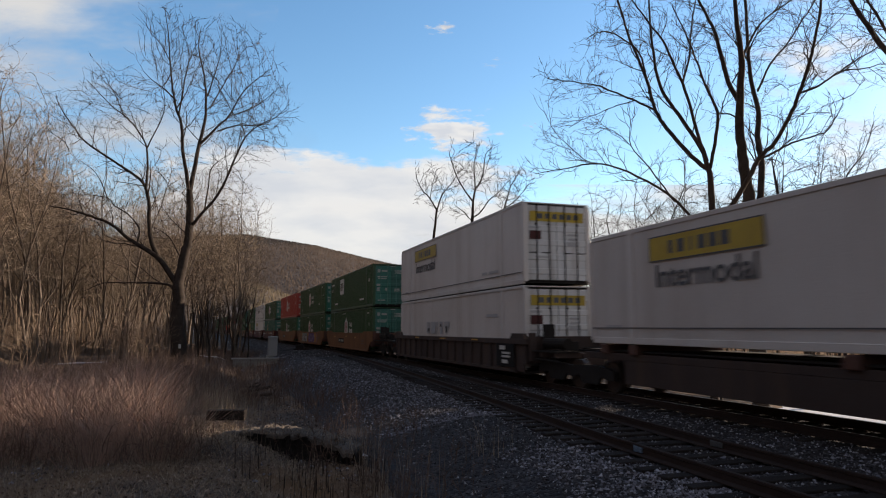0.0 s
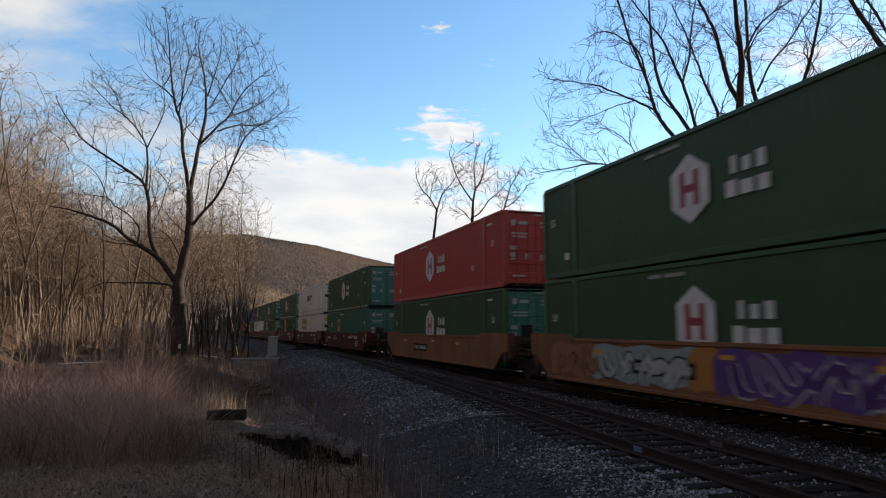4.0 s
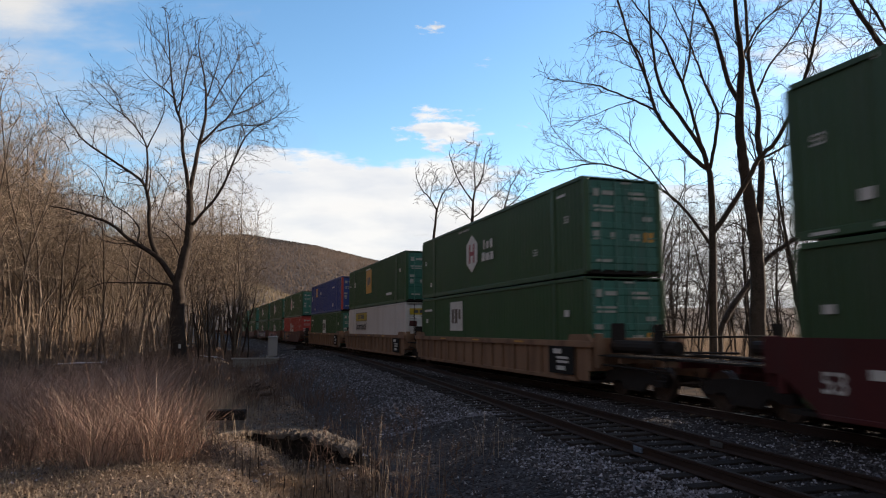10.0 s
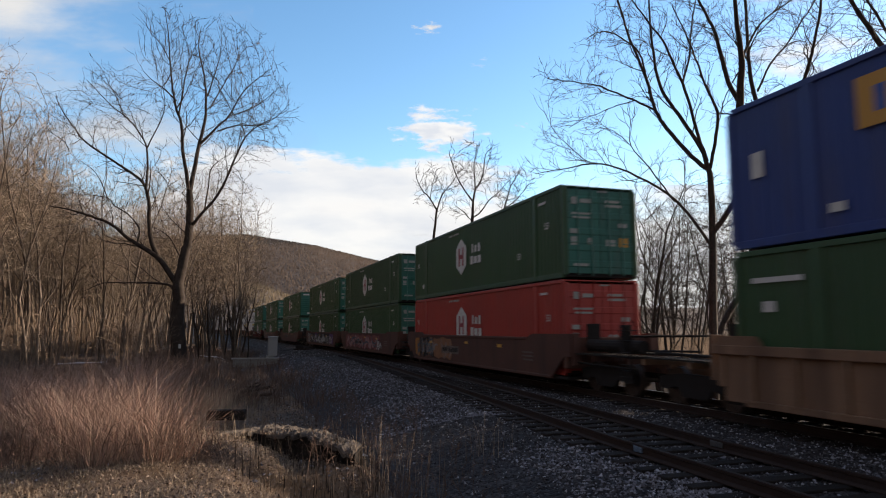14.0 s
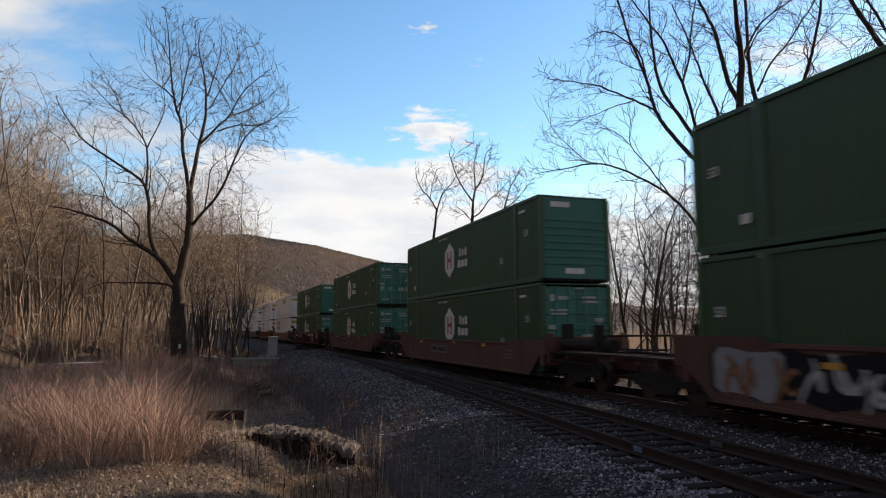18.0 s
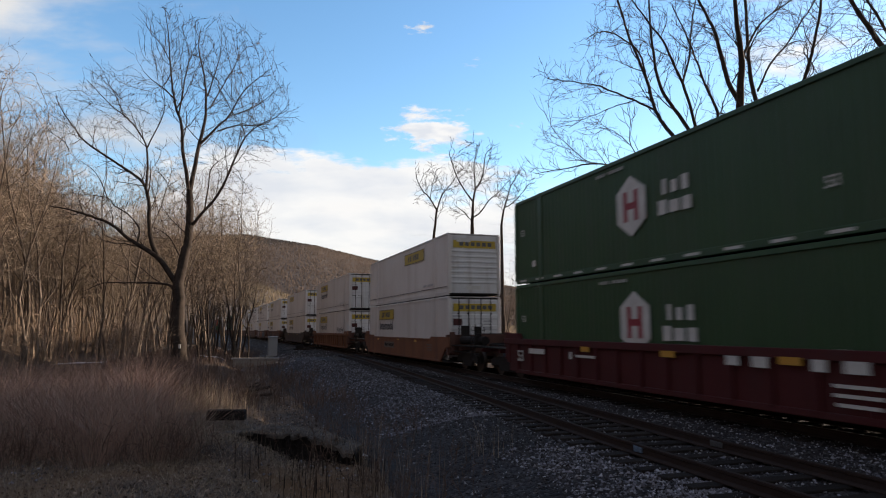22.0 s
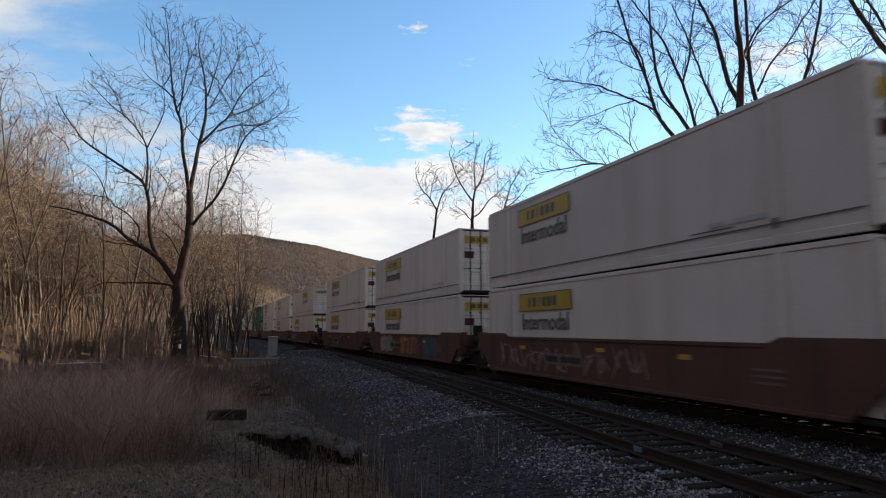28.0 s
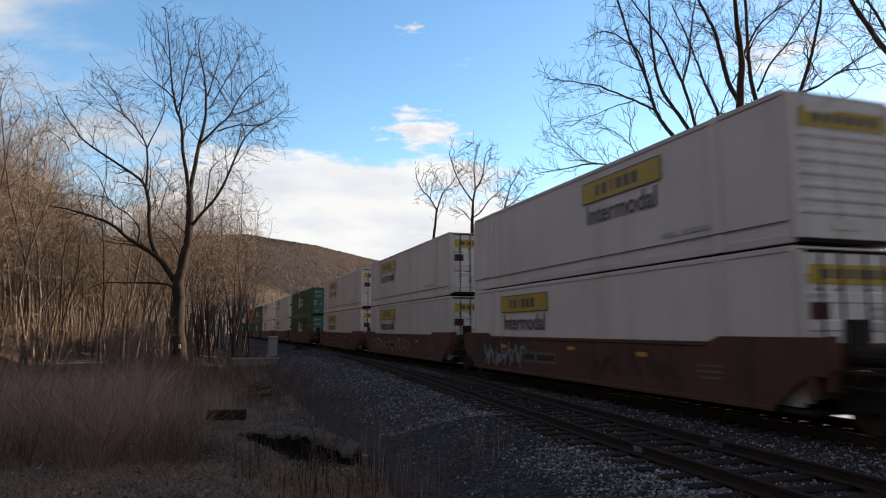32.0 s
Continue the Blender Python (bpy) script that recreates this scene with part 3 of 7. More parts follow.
        sticks = ((-0.88, 2.4, 0.22, 0.22), (-0.5, 2.4, 0.38, 0.12), (-0.66, 2.0, 0.66, 0.06), (-0.66, 1.88, 0.6, 0.06), (0.45, 2.42, 0.5, 0.08), (0.52, 2.28, 0.62, 0.08), (0.8, 1.68, 0.3, 0.13), (-0.9, 1.45, 0.3, 0.14), (-0.93, 1.15, 0.2, 0.26), (-0.36, 1.15, 0.18, 0.2), (0.36, 1.12, 0.34, 0.2), (0.1, 2.72, 0.34, 0.05), (-0.7, 0.42, 0.5, 0.08)) if not flat else ((-0.86, 1.98, 0.42, 0.08), (0.62, 1.75, 0.4, 0.07), (0.62, 1.6, 0.34, 0.07), (0.62, 1.42, 0.44, 0.16), (-0.6, 0.95, 0.5, 0.05))
        for ey, ez, ew, eh in sticks:
            part("end_marking", shared(("stick", flat, ew, eh), lambda: finish(boxes((HALF - 0.018, HALF - 0.012, -ew / 2, ew / 2, -eh / 2, eh / 2)), "end_marking", M["pale_grey" if flat else "stencil_pale"])), None, c, at=pose(0, ey, ez))
        if flat:
            part("placard", shared(("plac",), lambda: finish(boxes((HALF - 0.018, HALF - 0.012, -1.06, -0.62, 1.56, 1.86)), "placard", M["placard"])), None, c, "dark maroon placard")
        part("amber_placard", shared(("amber",), lambda: finish(boxes((HALF - 0.018, HALF - 0.013, 0.66, 0.98, 1.0, 1.28)), "amber_placard", M["amber"])), None, c) if not flat else None
    if flat and mark != "grey_word":
        part("end_banner", shared(("eban",), lambda: finish(boxes((HALF - 0.016, HALF - 0.012, -1.05, 1.05, 2.2, 2.55)), "end_banner", M["banner"])), None, c, "yellow banner")
        for i in range(6):
            part("lettering", shared(("elet",), lambda: finish(boxes((HALF - 0.011, HALF - 0.008, -0.1, 0.1, 2.29, 2.47)), "lettering", M["lettering"])), None, c, at=pose(0, -0.65 + 0.28 * i, 0))
    if mark == "grey_word":
        for i in range(4):
            part("end_marking", shared(("blue_end",), lambda: finish(boxes((HALF - 0.016, HALF - 0.012, -0.13, 0.13, 2.35, 2.58)), "end_marking", M["blue_mark"])), None, c, "blue lettering as plain bars", at=pose(0, -0.7 + 0.33 * i, 0))
    decorate(c, kind, mark)
    return c


def pieces(name, rows, mat, parent, x, y, z):
    """Each bar a part of its own."""
    for bx, bz, w, h in rows:
        part(name, bars([(0, 0, w, h)], mat, name), None, parent, at=pose(x + bx, y, z + bz))


def decorate(c, kind, mark):
    """The markings on the near and far sides, at metres from the container's middle, towards its leading end."""
    put = lambda name, me, x, z, d=0.0, label="": part(name, me, None, c, label, at=pose(x, FACE - d, z))
    if mark in ("banner", "banner_word", "banner_mid", "banner_mid_word"):
        x = 2.5 if "mid" in mark else -3.46
        ban = put("banner", bars([(0, 0, 3.63, 0.6)], M["banner"], "banner"), x, 2.27, 0, "yellow banner with dark lettering as bars")
        for bx, bz, bw, bh in ((0, 0.285, 3.63, 0.03), (0, -0.285, 3.63, 0.03), (1.8, 0, 0.03, 0.6), (-1.8, 0, 0.03, 0.6)):
            part("banner_edge", bars([(0, 0, bw, bh)], M["lettering"], "banner_edge"), None, ban, at=pose(bx, -0.004, bz))
        for i, bw in enumerate((0.16, 0.24, 0.07, 0.25, 0.25, 0.26)):
            part("lettering", bars([(0, 0, bw, 0.3)], M["lettering"], "lettering"), None, ban, at=pose(-1.0 + 0.35 * i, -0.005, 0))
        if mark in ("banner_word", "banner_mid_word"):
            put("lettering", word("Intermodal", 0.74, M["lettering"]), x, 1.6)
        pieces("marking", [(0, 0, 0.9, 0.1), (-0.9, 0, 0.5, 0.1)], M["pale_grey"], c, 5.4, FACE, 0.62)
        put("marking", bars([(0, 0, 0.7, 0.09)], M["pale_grey"]), -6.9, 0.45)
        put("seam", shared(("seam",), lambda: finish(boxes((-HALF + 0.15, HALF - 0.15, -0.012, 0, -0.014, 0.014)), "seam", M["lettering"])), 0, 0.42)
    elif mark == "grey_word":
        pieces("lettering", [(-1.35, 0, 0.42, 0.62), (-0.7, 0, 0.62, 0.62), (-0.1, 0, 0.2, 0.62), (0.42, 0, 0.4, 0.62), (1.2, 0.14, 0.6, 0.3)], M["grime"], c, 0.0, FACE, 1.78)
        put("lettering", bars([(0, 0, 2.3, 0.16)], M["pale_grey"], "lettering"), 0.3, 1.15)
        put("seam", shared(("seam",), lambda: finish(boxes((-HALF + 0.15, HALF - 0.15, -0.012, 0, -0.014, 0.014)), "seam", M["lettering"])), 0, 0.42)
    elif mark == "hex":
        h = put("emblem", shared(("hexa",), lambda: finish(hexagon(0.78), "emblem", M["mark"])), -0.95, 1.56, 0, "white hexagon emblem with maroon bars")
        pieces("emblem_bar", [(-0.23, 0, 0.17, 0.78), (0.23, 0, 0.17, 0.78), (0, 0, 0.27, 0.17)], M["maroon_mark"], h, 0, -0.005, 0)
        pieces("lettering", [(-0.35, 0.24, 0.14, 0.36), (0.0, 0.2, 0.22, 0.28), (0.38, 0.22, 0.22, 0.34), (-0.45, -0.24, 0.3, 0.34), (-0.02, -0.26, 0.36, 0.28), (0.42, -0.26, 0.3, 0.3)], M["mark"], c, 0.76, FACE, 1.54)
        for x, z, w, hh in ((-6.55, 0.62, 0.26, 0.2), (-6.2, 2.78, 0.1, 0.1), (6.05, 2.78, 0.1, 0.1), (6.7, 2.5, 0.5, 0.08)):
            put("marking", bars([(0, 0, w, hh)], M["mark"]), x, z)
        pieces("marking", [(0.12 * k, 0, 0.09, 0.085) for k in range(11) if k != 4], M["stencil_pale"], c, -2.5, FACE, 2.62)
        for x, z in ((-7.4, 1.72), (4.9, 0.95), (7.0, 1.72)):
            put("marking", word("53", 0.3, M["mark"], "marking"), x, z, 0, "white number")
    elif mark == "square":
        teal = kind == "teal"
        h = put("emblem", bars([(0, 0, 1.1, 1.0) if teal else (0, 0, 1.65, 1.6)], M["amber"], "emblem"), -2.7 if teal else -1.15, 1.72, 0, "amber square emblem with dark bars")
        pieces("emblem_bar", [(-0.32, 0, 0.22, 0.62), (0.0, 0.04, 0.3, 0.5), (0.33, 0.08, 0.22, 0.42)], M["lettering"], h, 0, -0.005, 0)
        for x, z, w, hh in ((-7.4, 1.72, 0.24, 0.16), (4.4, 0.62, 1.3, 0.14), (-5.8, 1.75, 0.3, 0.34), (6.9, 1.85, 0.3, 0.2), (-1.4, 2.58, 1.3, 0.1)):
            put("marking", bars([(0, 0, w, hh)], M["mark"]), x, z)
    elif mark in ("pale_square", "pale_mid"):
        h = put("emblem", bars([(0, 0, 1.6, 1.25)], M["mark"], "emblem"), -2.9 if mark == "pale_square" else 0.1, 1.95 if mark == "pale_square" else 1.65, 0, "pale square emblem with coloured bars")
        pieces("emblem_bar", [(-0.42, 0, 0.3, 0.62), (0.0, 0, 0.34, 0.62), (0.42, 0.08, 0.26, 0.42)], M["stencil"], h, 0, -0.005, 0)
        for x, z, w, hh in ((-7.0, 2.3, 1.2, 0.1), (-7.2, 1.8, 0.3, 0.2), (-5.4, 0.62, 1.3, 0.14), (4.6, 0.62, 1.4, 0.12), (6.9, 1.85, 0.3, 0.2)):
            put("marking", bars([(0, 0, w, hh)], M["mark"]), x, z)
    elif mark == "small_square":
        h = put("emblem", bars([(0, 0, 1.15, 0.85)], M["amber"], "emblem"), -4.55, 2.1, 0, "yellow emblem with dark bars")
        pieces("emblem_bar", [(-0.15, 0, 0.2, 0.42), (0.2, 0, 0.12, 0.42)], M["blue_mark"], h, 0, -0.005, 0)
        for x, z, w, hh in ((-7.3, 1.6, 0.3, 0.5), (-2.2, 1.95, 0.4, 0.28), (4.4, 2.15, 1.0, 0.12), (4.3, 0.62, 0.36, 0.3), (-5.6, 0.5, 0.3, 0.16)):
            put("marking", bars([(0, 0, w, hh)], M["mark"]), x, z)
    elif mark == "worn":
        pieces("lettering", [(-1.5, 0, 0.5, 0.56), (-0.72, 0, 0.7, 0.56), (-0.1, 0, 0.2, 0.56), (0.5, 0, 0.42, 0.56), (1.3, 0.14, 0.7, 0.26)], M["pale_grey"], c, -1.4, FACE, 1.46)
        pieces("lettering", [(-1.42, -0.1, 0.3, 0.16), (0.45, 0.1, 0.24, 0.12), (1.25, -0.08, 0.2, 0.3)], M["grime"], c, -1.4, FACE - 0.005, 1.46)
        put("marking", bars([(0, 0, 1.1, 0.12)], M["pale_grey"]), 5.2, 1.9)


# ---- well cars ----
def truck(parent, x):
    t = part("truck", shared(("bolster",), lambda: finish(boxes((-0.25, 0.25, -1.0, 1.0, 0.35, 0.62), (-0.22, 0.22, -0.35, 0.35, 0.62, 0.8), bevel=0.02), "truck", M["steel"])), None, parent, at=pose(x, 0, 0))
    frame_shape = [(-1.25, 0.36), (-1.25, 0.6), (-1.0, 0.66), (-0.45, 0.72), (0.45, 0.72), (1.0, 0.66), (1.25, 0.6), (1.25, 0.36), (1.05, 0.34), (0.6, 0.42), (0.42, 0.2), (-0.42, 0.2), (-0.6, 0.42), (-1.05, 0.34)]
    for y in (-1.02, 0.92):
        part("side_frame", shared(("frame",), lambda: finish(prism(frame_shape, 0, 0.1), "side_frame", M["steel"])), None, t, at=pose(0, y, 0))
    for wx in (-0.89, 0.89):
        def wheels():
            bm = bmesh.new()
            rod(bm, (0, -1.0, 0), (0, 1.0, 0), 0.08, 10)
            for y in (-0.79, 0.66):
                rod(bm, (0, y, 0), (0, y + 0.13, 0), 0.42, 24)
                rod(bm, (0, y - 0.01, 0), (0, y + 0.14, 0), 0.12, 10)
            for y in (-0.68, 0.65):
                rod(bm, (0, y, 0), (0, y + 0.03, 0), 0.45, 24)
            return finish(bm, "wheelset", M["wheel"])
        part("wheelset", shared(("wheels",), wheels), None, t, at=pose(wx, 0, 0.42))
    return t


def slotted(x0, x1):
    """An open grating of bars."""
    bm = bmesh.new()
    for k in range(9):
        box(bm, x0, x1, 0.1 * k, 0.1 * k + 0.045, 1.02, 1.06)
    for x in (x0, x1 - 0.05):
        box(bm, x, x + 0.05, 0, 0.845, 1.0, 1.05)
    return bm


def well_car(paint, ribbed, fore, aft, trucks):
    """fore, aft: metres from the well's middle to the unit's ends; trucks: where the trucks stand."""
    sill = M[paint]
    c = thing("well_car", "", "rail car", "well cars of the train")
    ends = M["brown_sill" if paint in ("yellow_sill", "orange_sill") else paint]
    if ribbed:
        rows = [(-8.3, 8.3, -1.44, -1.41, 0.33, 1.3)]
        for y in (0, 180):
            s = part("side_sill", shared(("sillr", paint), lambda: finish(boxes(*rows, bevel=0.01), "side_sill", sill)), None, c, at=pose(0, 0, 0, 0, 0, y))
            part("top_chord", shared(("chordr", paint), lambda: finish(boxes((-8.6, 8.6, -1.53, -1.37, 1.24, 1.42), bevel=0.01), "top_chord", sill)), None, s)
            part("bottom_chord", shared(("bchordr", paint), lambda: finish(boxes((-7.7, 7.7, -1.50, -1.38, 0.28, 0.40), bevel=0.01), "bottom_chord", sill)), None, s)
            for i in range(16):
                part("rib", shared(("rib", paint), lambda: finish(boxes((-0.05, 0.05, -1.52, -1.43, 0.36, 1.26), bevel=0.008), "rib", sill)), None, s, at=pose(-7.5 + i, 0, 0))
            for x in (-7.9, 7.9):
                part("guide", shared(("guide", paint), lambda: finish(prism([(-0.6, 1.42), (-0.45, 1.6), (0.45, 1.6), (0.6, 1.42)], -1.52, -1.38), "guide", sill)), None, s, at=pose(x, 0, 0))
    else:
        single = fore > 10.2 and aft > 10.2
        low, high = (1.27, 1.40) if single else (1.46, 1.60)
        side = [(-8.7, 0.95), (-8.7, high), (-6.2, high), (-5.8, low), (5.8, low), (6.2, high), (8.7, high), (8.7, 0.95), (8.3, 0.95), (7.5, 0.30), (-7.5, 0.30), (-8.3, 0.95)]
        for y in (0, 180):
            s = part("side_sill", shared(("sill", paint, single), lambda: finish(prism(side, -1.50, -1.44), "side_sill", sill)), None, c, at=pose(0, 0, 0, 0, 0, y))
            part("top_chord", shared(("chord", paint, single), lambda: finish(boxes((-5.8, 5.8, -1.53, -1.38, low - 0.06, low + 0.03), bevel=0.01), "top_chord", sill)), None, s)
            part("bottom_chord", shared(("bchord", paint), lambda: finish(boxes((-7.5, 7.5, -1.52, -1.40, 0.27, 0.36), bevel=0.01), "bottom_chord", sill)), None, s)
    part("floor", shared(("wfloor",), lambda: finish(boxes((-8.3, 8.3, -1.4, 1.4, 0.27, 0.345)), "floor", M["steel"])), None, c)
    for sign, reach in ((1, fore), (-1, aft)):
        def platform():
            bm = boxes((8.25, 8.45, -1.48, 1.48, 0.6, 1.5), bevel=0.015)
            return finish(bm, "end_platform", ends)
        end = part("end_platform", shared(("plat", paint, round(reach, 2)), platform), None, c, at=pose(0, 0, 0, 0, 0, 0 if sign > 0 else 180))
        part("draft_sill", shared(("draft", paint, round(reach, 2)), lambda: finish(boxes((8.46, reach - 0.1, -0.35, 0.35, 0.62, 0.98), bevel=0.015), "draft_sill", ends)), None, end)
        for y in (-1.31, 1.31):
            part("stanchion", shared(("stanch", paint), lambda: finish(boxes((8.6, 8.72, -0.11, 0.11, 0.7, 1.62), bevel=0.01), "stanchion", ends)), None, end, at=pose(0, y, 0))
        for k in (1, 3):
            part("crossbar", shared(("cross", paint), lambda: finish(boxes((-0.05, 0.05, -1.3, 1.3, 0.86, 1.0)), "crossbar", ends)), None, end, at=pose(8.75 + (reach - 9.1) * k / 3, 0, 0))
        for y in (-1.36, 0.5):
            part("walkway", shared(("walkway", round(reach, 2)), lambda: finish(slotted(8.5, reach - 0.25), "walkway", M["steel"])), None, end, at=pose(0, y, 0))
        if reach > 9.3:
            def air_gear():
                bm = bmesh.new()
                rod(bm, (8.75, -0.85, 1.28), (reach - 0.3, -0.85, 1.28), 0.17, 12)
                rod(bm, (8.6, -1.25, 0.8), (reach - 0.2, -1.2, 0.74), 0.03, 6), rod(bm, (8.6, 0.6, 1.1), (reach - 0.3, 0.9, 1.15), 0.03, 6)
                box(bm, 8.9, 9.2, -0.4, 0.1, 1.0, 1.34), box(bm, 8.62, 8.7, -0.9, -0.5, 1.1, 1.9)
                return finish(bm, "air_gear", M["steel"])
            part("air_gear", shared(("air", round(reach, 2)), air_gear), None, end, "dark brake reservoir with pipes")
            for dy in (-0.5, 0.45):
                part("air_hose", shared(("hose", round(reach, 2)), lambda: finish(rod(rod(bmesh.new(), (reach - 0.25, 0, 0.75), (reach - 0.08, 0, 0.42), 0.03, 6), (reach - 0.08, 0, 0.42), (reach + 0.05, 0, 0.34), 0.03, 6), "air_hose", M["seal"])), None, end, at=pose(0, dy, 0))
        if reach > 10.5:
            part("coupler", shared(("coupler",), lambda: finish(boxes((reach - 0.3, reach + 0.02, -0.12, 0.12, 0.72, 0.92), (reach - 0.06, reach + 0.1, -0.2, 0.2, 0.66, 0.96), bevel=0.03), "coupler", M["steel"])), None, end)
            def ladder():
                bm = bmesh.new()
                for z in (0.55, 0.85, 1.15, 1.45):
                    rod(bm, (reach - 0.5, -1.42, z), (reach - 0.05, -1.42, z), 0.016, 6)
                for x in (reach - 0.5, reach - 0.05):
                    rod(bm, (x, -1.42, 0.5), (x, -1.42, 1.55), 0.018, 6)
                rod(bm, (reach - 0.05, -1.4, 1.55), (reach - 0.05, 1.4, 1.55), 0.02, 6)
                return finish(bm, "ladder", M["steel"])
            part("ladder", shared(("ladder", round(reach, 2)), ladder), None, end)
            def wheel():
                bm = bmesh.new()
                bmesh.ops.create_cone(bm, cap_ends=False, segments=20, radius1=0.28, radius2=0.28, depth=0.04, matrix=pose(reach - 0.75, -1.0, 1.7, 0, 90, 0))
                for a in range(3):
                    rod(bm, (reach - 0.75, -1.0 - 0.27 * math.cos(a * 1.05), 1.7 - 0.27 * math.sin(a * 1.05)), (reach - 0.75, -1.0 + 0.27 * math.cos(a * 1.05), 1.7 + 0.27 * math.sin(a * 1.05)), 0.015, 5)
                box(bm, reach - 0.9, reach - 0.76, -1.12, -0.88, 1.1, 1.85)
                return finish(bm, "brake_wheel", M["steel"])
            part("brake_wheel", shared(("brake", round(reach, 2)), wheel), None, end)
    for x in trucks:
        truck(c, x)
    return c


def stroke(bm, pts, width, y):
    """A sprayed line that swells in its middle and ends in points."""
    n, rows = len(pts), []
    for i, (px, pz) in enumerate(pts):
        qx, qz = pts[min(i + 1, n - 1)][0] - pts[max(i - 1, 0)][0], pts[min(i + 1, n - 1)][1] - pts[max(i - 1, 0)][1]
        ll, ww = math.hypot(qx, qz) or 1, width * (0.45 + 0.55 * math.sin(math.pi * (i + 0.5) / n))
        rows.append([bm.verts.new((px + k * qz / ll * ww, y, pz - k * qx / ll * ww)) for k in (-1, 1)])
    for a, b in zip(rows, rows[1:]):
        bm.faces.new((a[0], b[0], b[1], a[1]))


def graffiti(parent, fills, letters, seed, y=-1.504, low=0.36, high=1.42):
    """Sprayed shapes: fills (colour, x0, x1) with uneven edges; rows of unreadable letter shapes (colour, outline, x0, x1, width, pitch)."""
    rng = random.Random(seed)
    for k, (colour, x0, x1) in enumerate(fills):
        bm = bmesh.new()
        n = max(3, int((x1 - x0) / 0.16))
        top = [bm.verts.new((x0 + (x1 - x0) * i / n, y - 0.001 * k, high - (high - low) * (0.0 + 0.09 * abs(math.sin(i * 0.3 + seed)) + rng.uniform(0, 0.03)) * (1 if 0 < i < n else 3.0))) for i in range(n + 1)]
        bot = [bm.verts.new((x0 + (x1 - x0) * i / n, y - 0.001 * k, low + (high - low) * (0.02 + 0.12 * abs(math.sin(i * 0.33 + seed + 1)) + rng.uniform(0, 0.03)) * (1 if 0 < i < n else 3.0))) for i in range(n + 1)]
        for i in range(n):
            bm.faces.new((bot[i], bot[i + 1], top[i + 1], top[i]))
        part("graffiti", bm, SPRAY[colour], parent, "sprayed graffiti colour")
    for k, (colour, outline, x0, x1, width, pitch) in enumerate(letters):
        x = x0
        while x < x1:
            tall, lift, lean = (high - low) * rng.uniform(0.62, 0.86), rng.uniform(0.06, 0.14) * (high - low), rng.uniform(-0.1, 0.25)
            body, edge = bmesh.new(), bmesh.new()
            for _ in range(rng.choice((2, 2, 3))):
                u, w = rng.uniform(0, 0.5), rng.choice((0.0, 1.0))
                raw = [(u, w), (u + rng.uniform(-0.2, 0.5), 0.5 + rng.uniform(-0.35, 0.35)), (u + rng.uniform(0.1, 0.8), 1 - w + rng.uniform(-0.2, 0.2)), (u + rng.uniform(0.3, 1.0), rng.uniform(0.1, 0.9))]
                pts = []
                for i in range(11):
                    t = i / 10
                    k4 = ((1 - t) ** 3, 3 * t * (1 - t) ** 2, 3 * t * t * (1 - t), t ** 3)
                    cu, cw = sum(k * p[0] for k, p in zip(k4, raw)), sum(k * p[1] for k, p in zip(k4, raw))
                    pts.append((x + (cu + lean * cw) * pitch, low + lift + min(1, max(0, cw)) * tall))
                stroke(body, pts, width, y - 0.008 - 0.002 * k)
                if outline:
                    stroke(edge, pts, width * 1.55, y - 0.005 - 0.002 * k)
            part("graffiti", body, SPRAY[colour], parent, "sprayed graffiti letter shape")
            if outline:
                part("graffiti", edge, SPRAY[outline], parent, "sprayed graffiti outline")
            else:
                edge.free()
            x += pitch * rng.uniform(0.85, 1.1)


SPRAY = {k: material("spray_" + k, c, 0.6, 0, tuple(0.6 * v for v in c), 3, 30, 0.4, 0.0) for k, c in
         {"faint": (0.30, 0.22, 0.19), "grey": (0.27, 0.27, 0.29), "rust": (0.30, 0.15, 0.08), "scrawl": (0.13, 0.125, 0.13), "white": (0.48, 0.48, 0.49), "black": (0.014, 0.014, 0.016), "pink": (0.24, 0.085, 0.08), "purple": (0.13, 0.07, 0.22), "blue": (0.07, 0.11, 0.15), "orange": (0.42, 0.19, 0.05), "green": (0.09, 0.14, 0.12), "pale_green": (0.30, 0.36, 0.33), "pale_pink": (0.40, 0.24, 0.25), "pale_blue": (0.24, 0.28, 0.30), "maroon": (0.13, 0.03, 0.04), "stain": (0.075, 0.05, 0.045)}.items()}

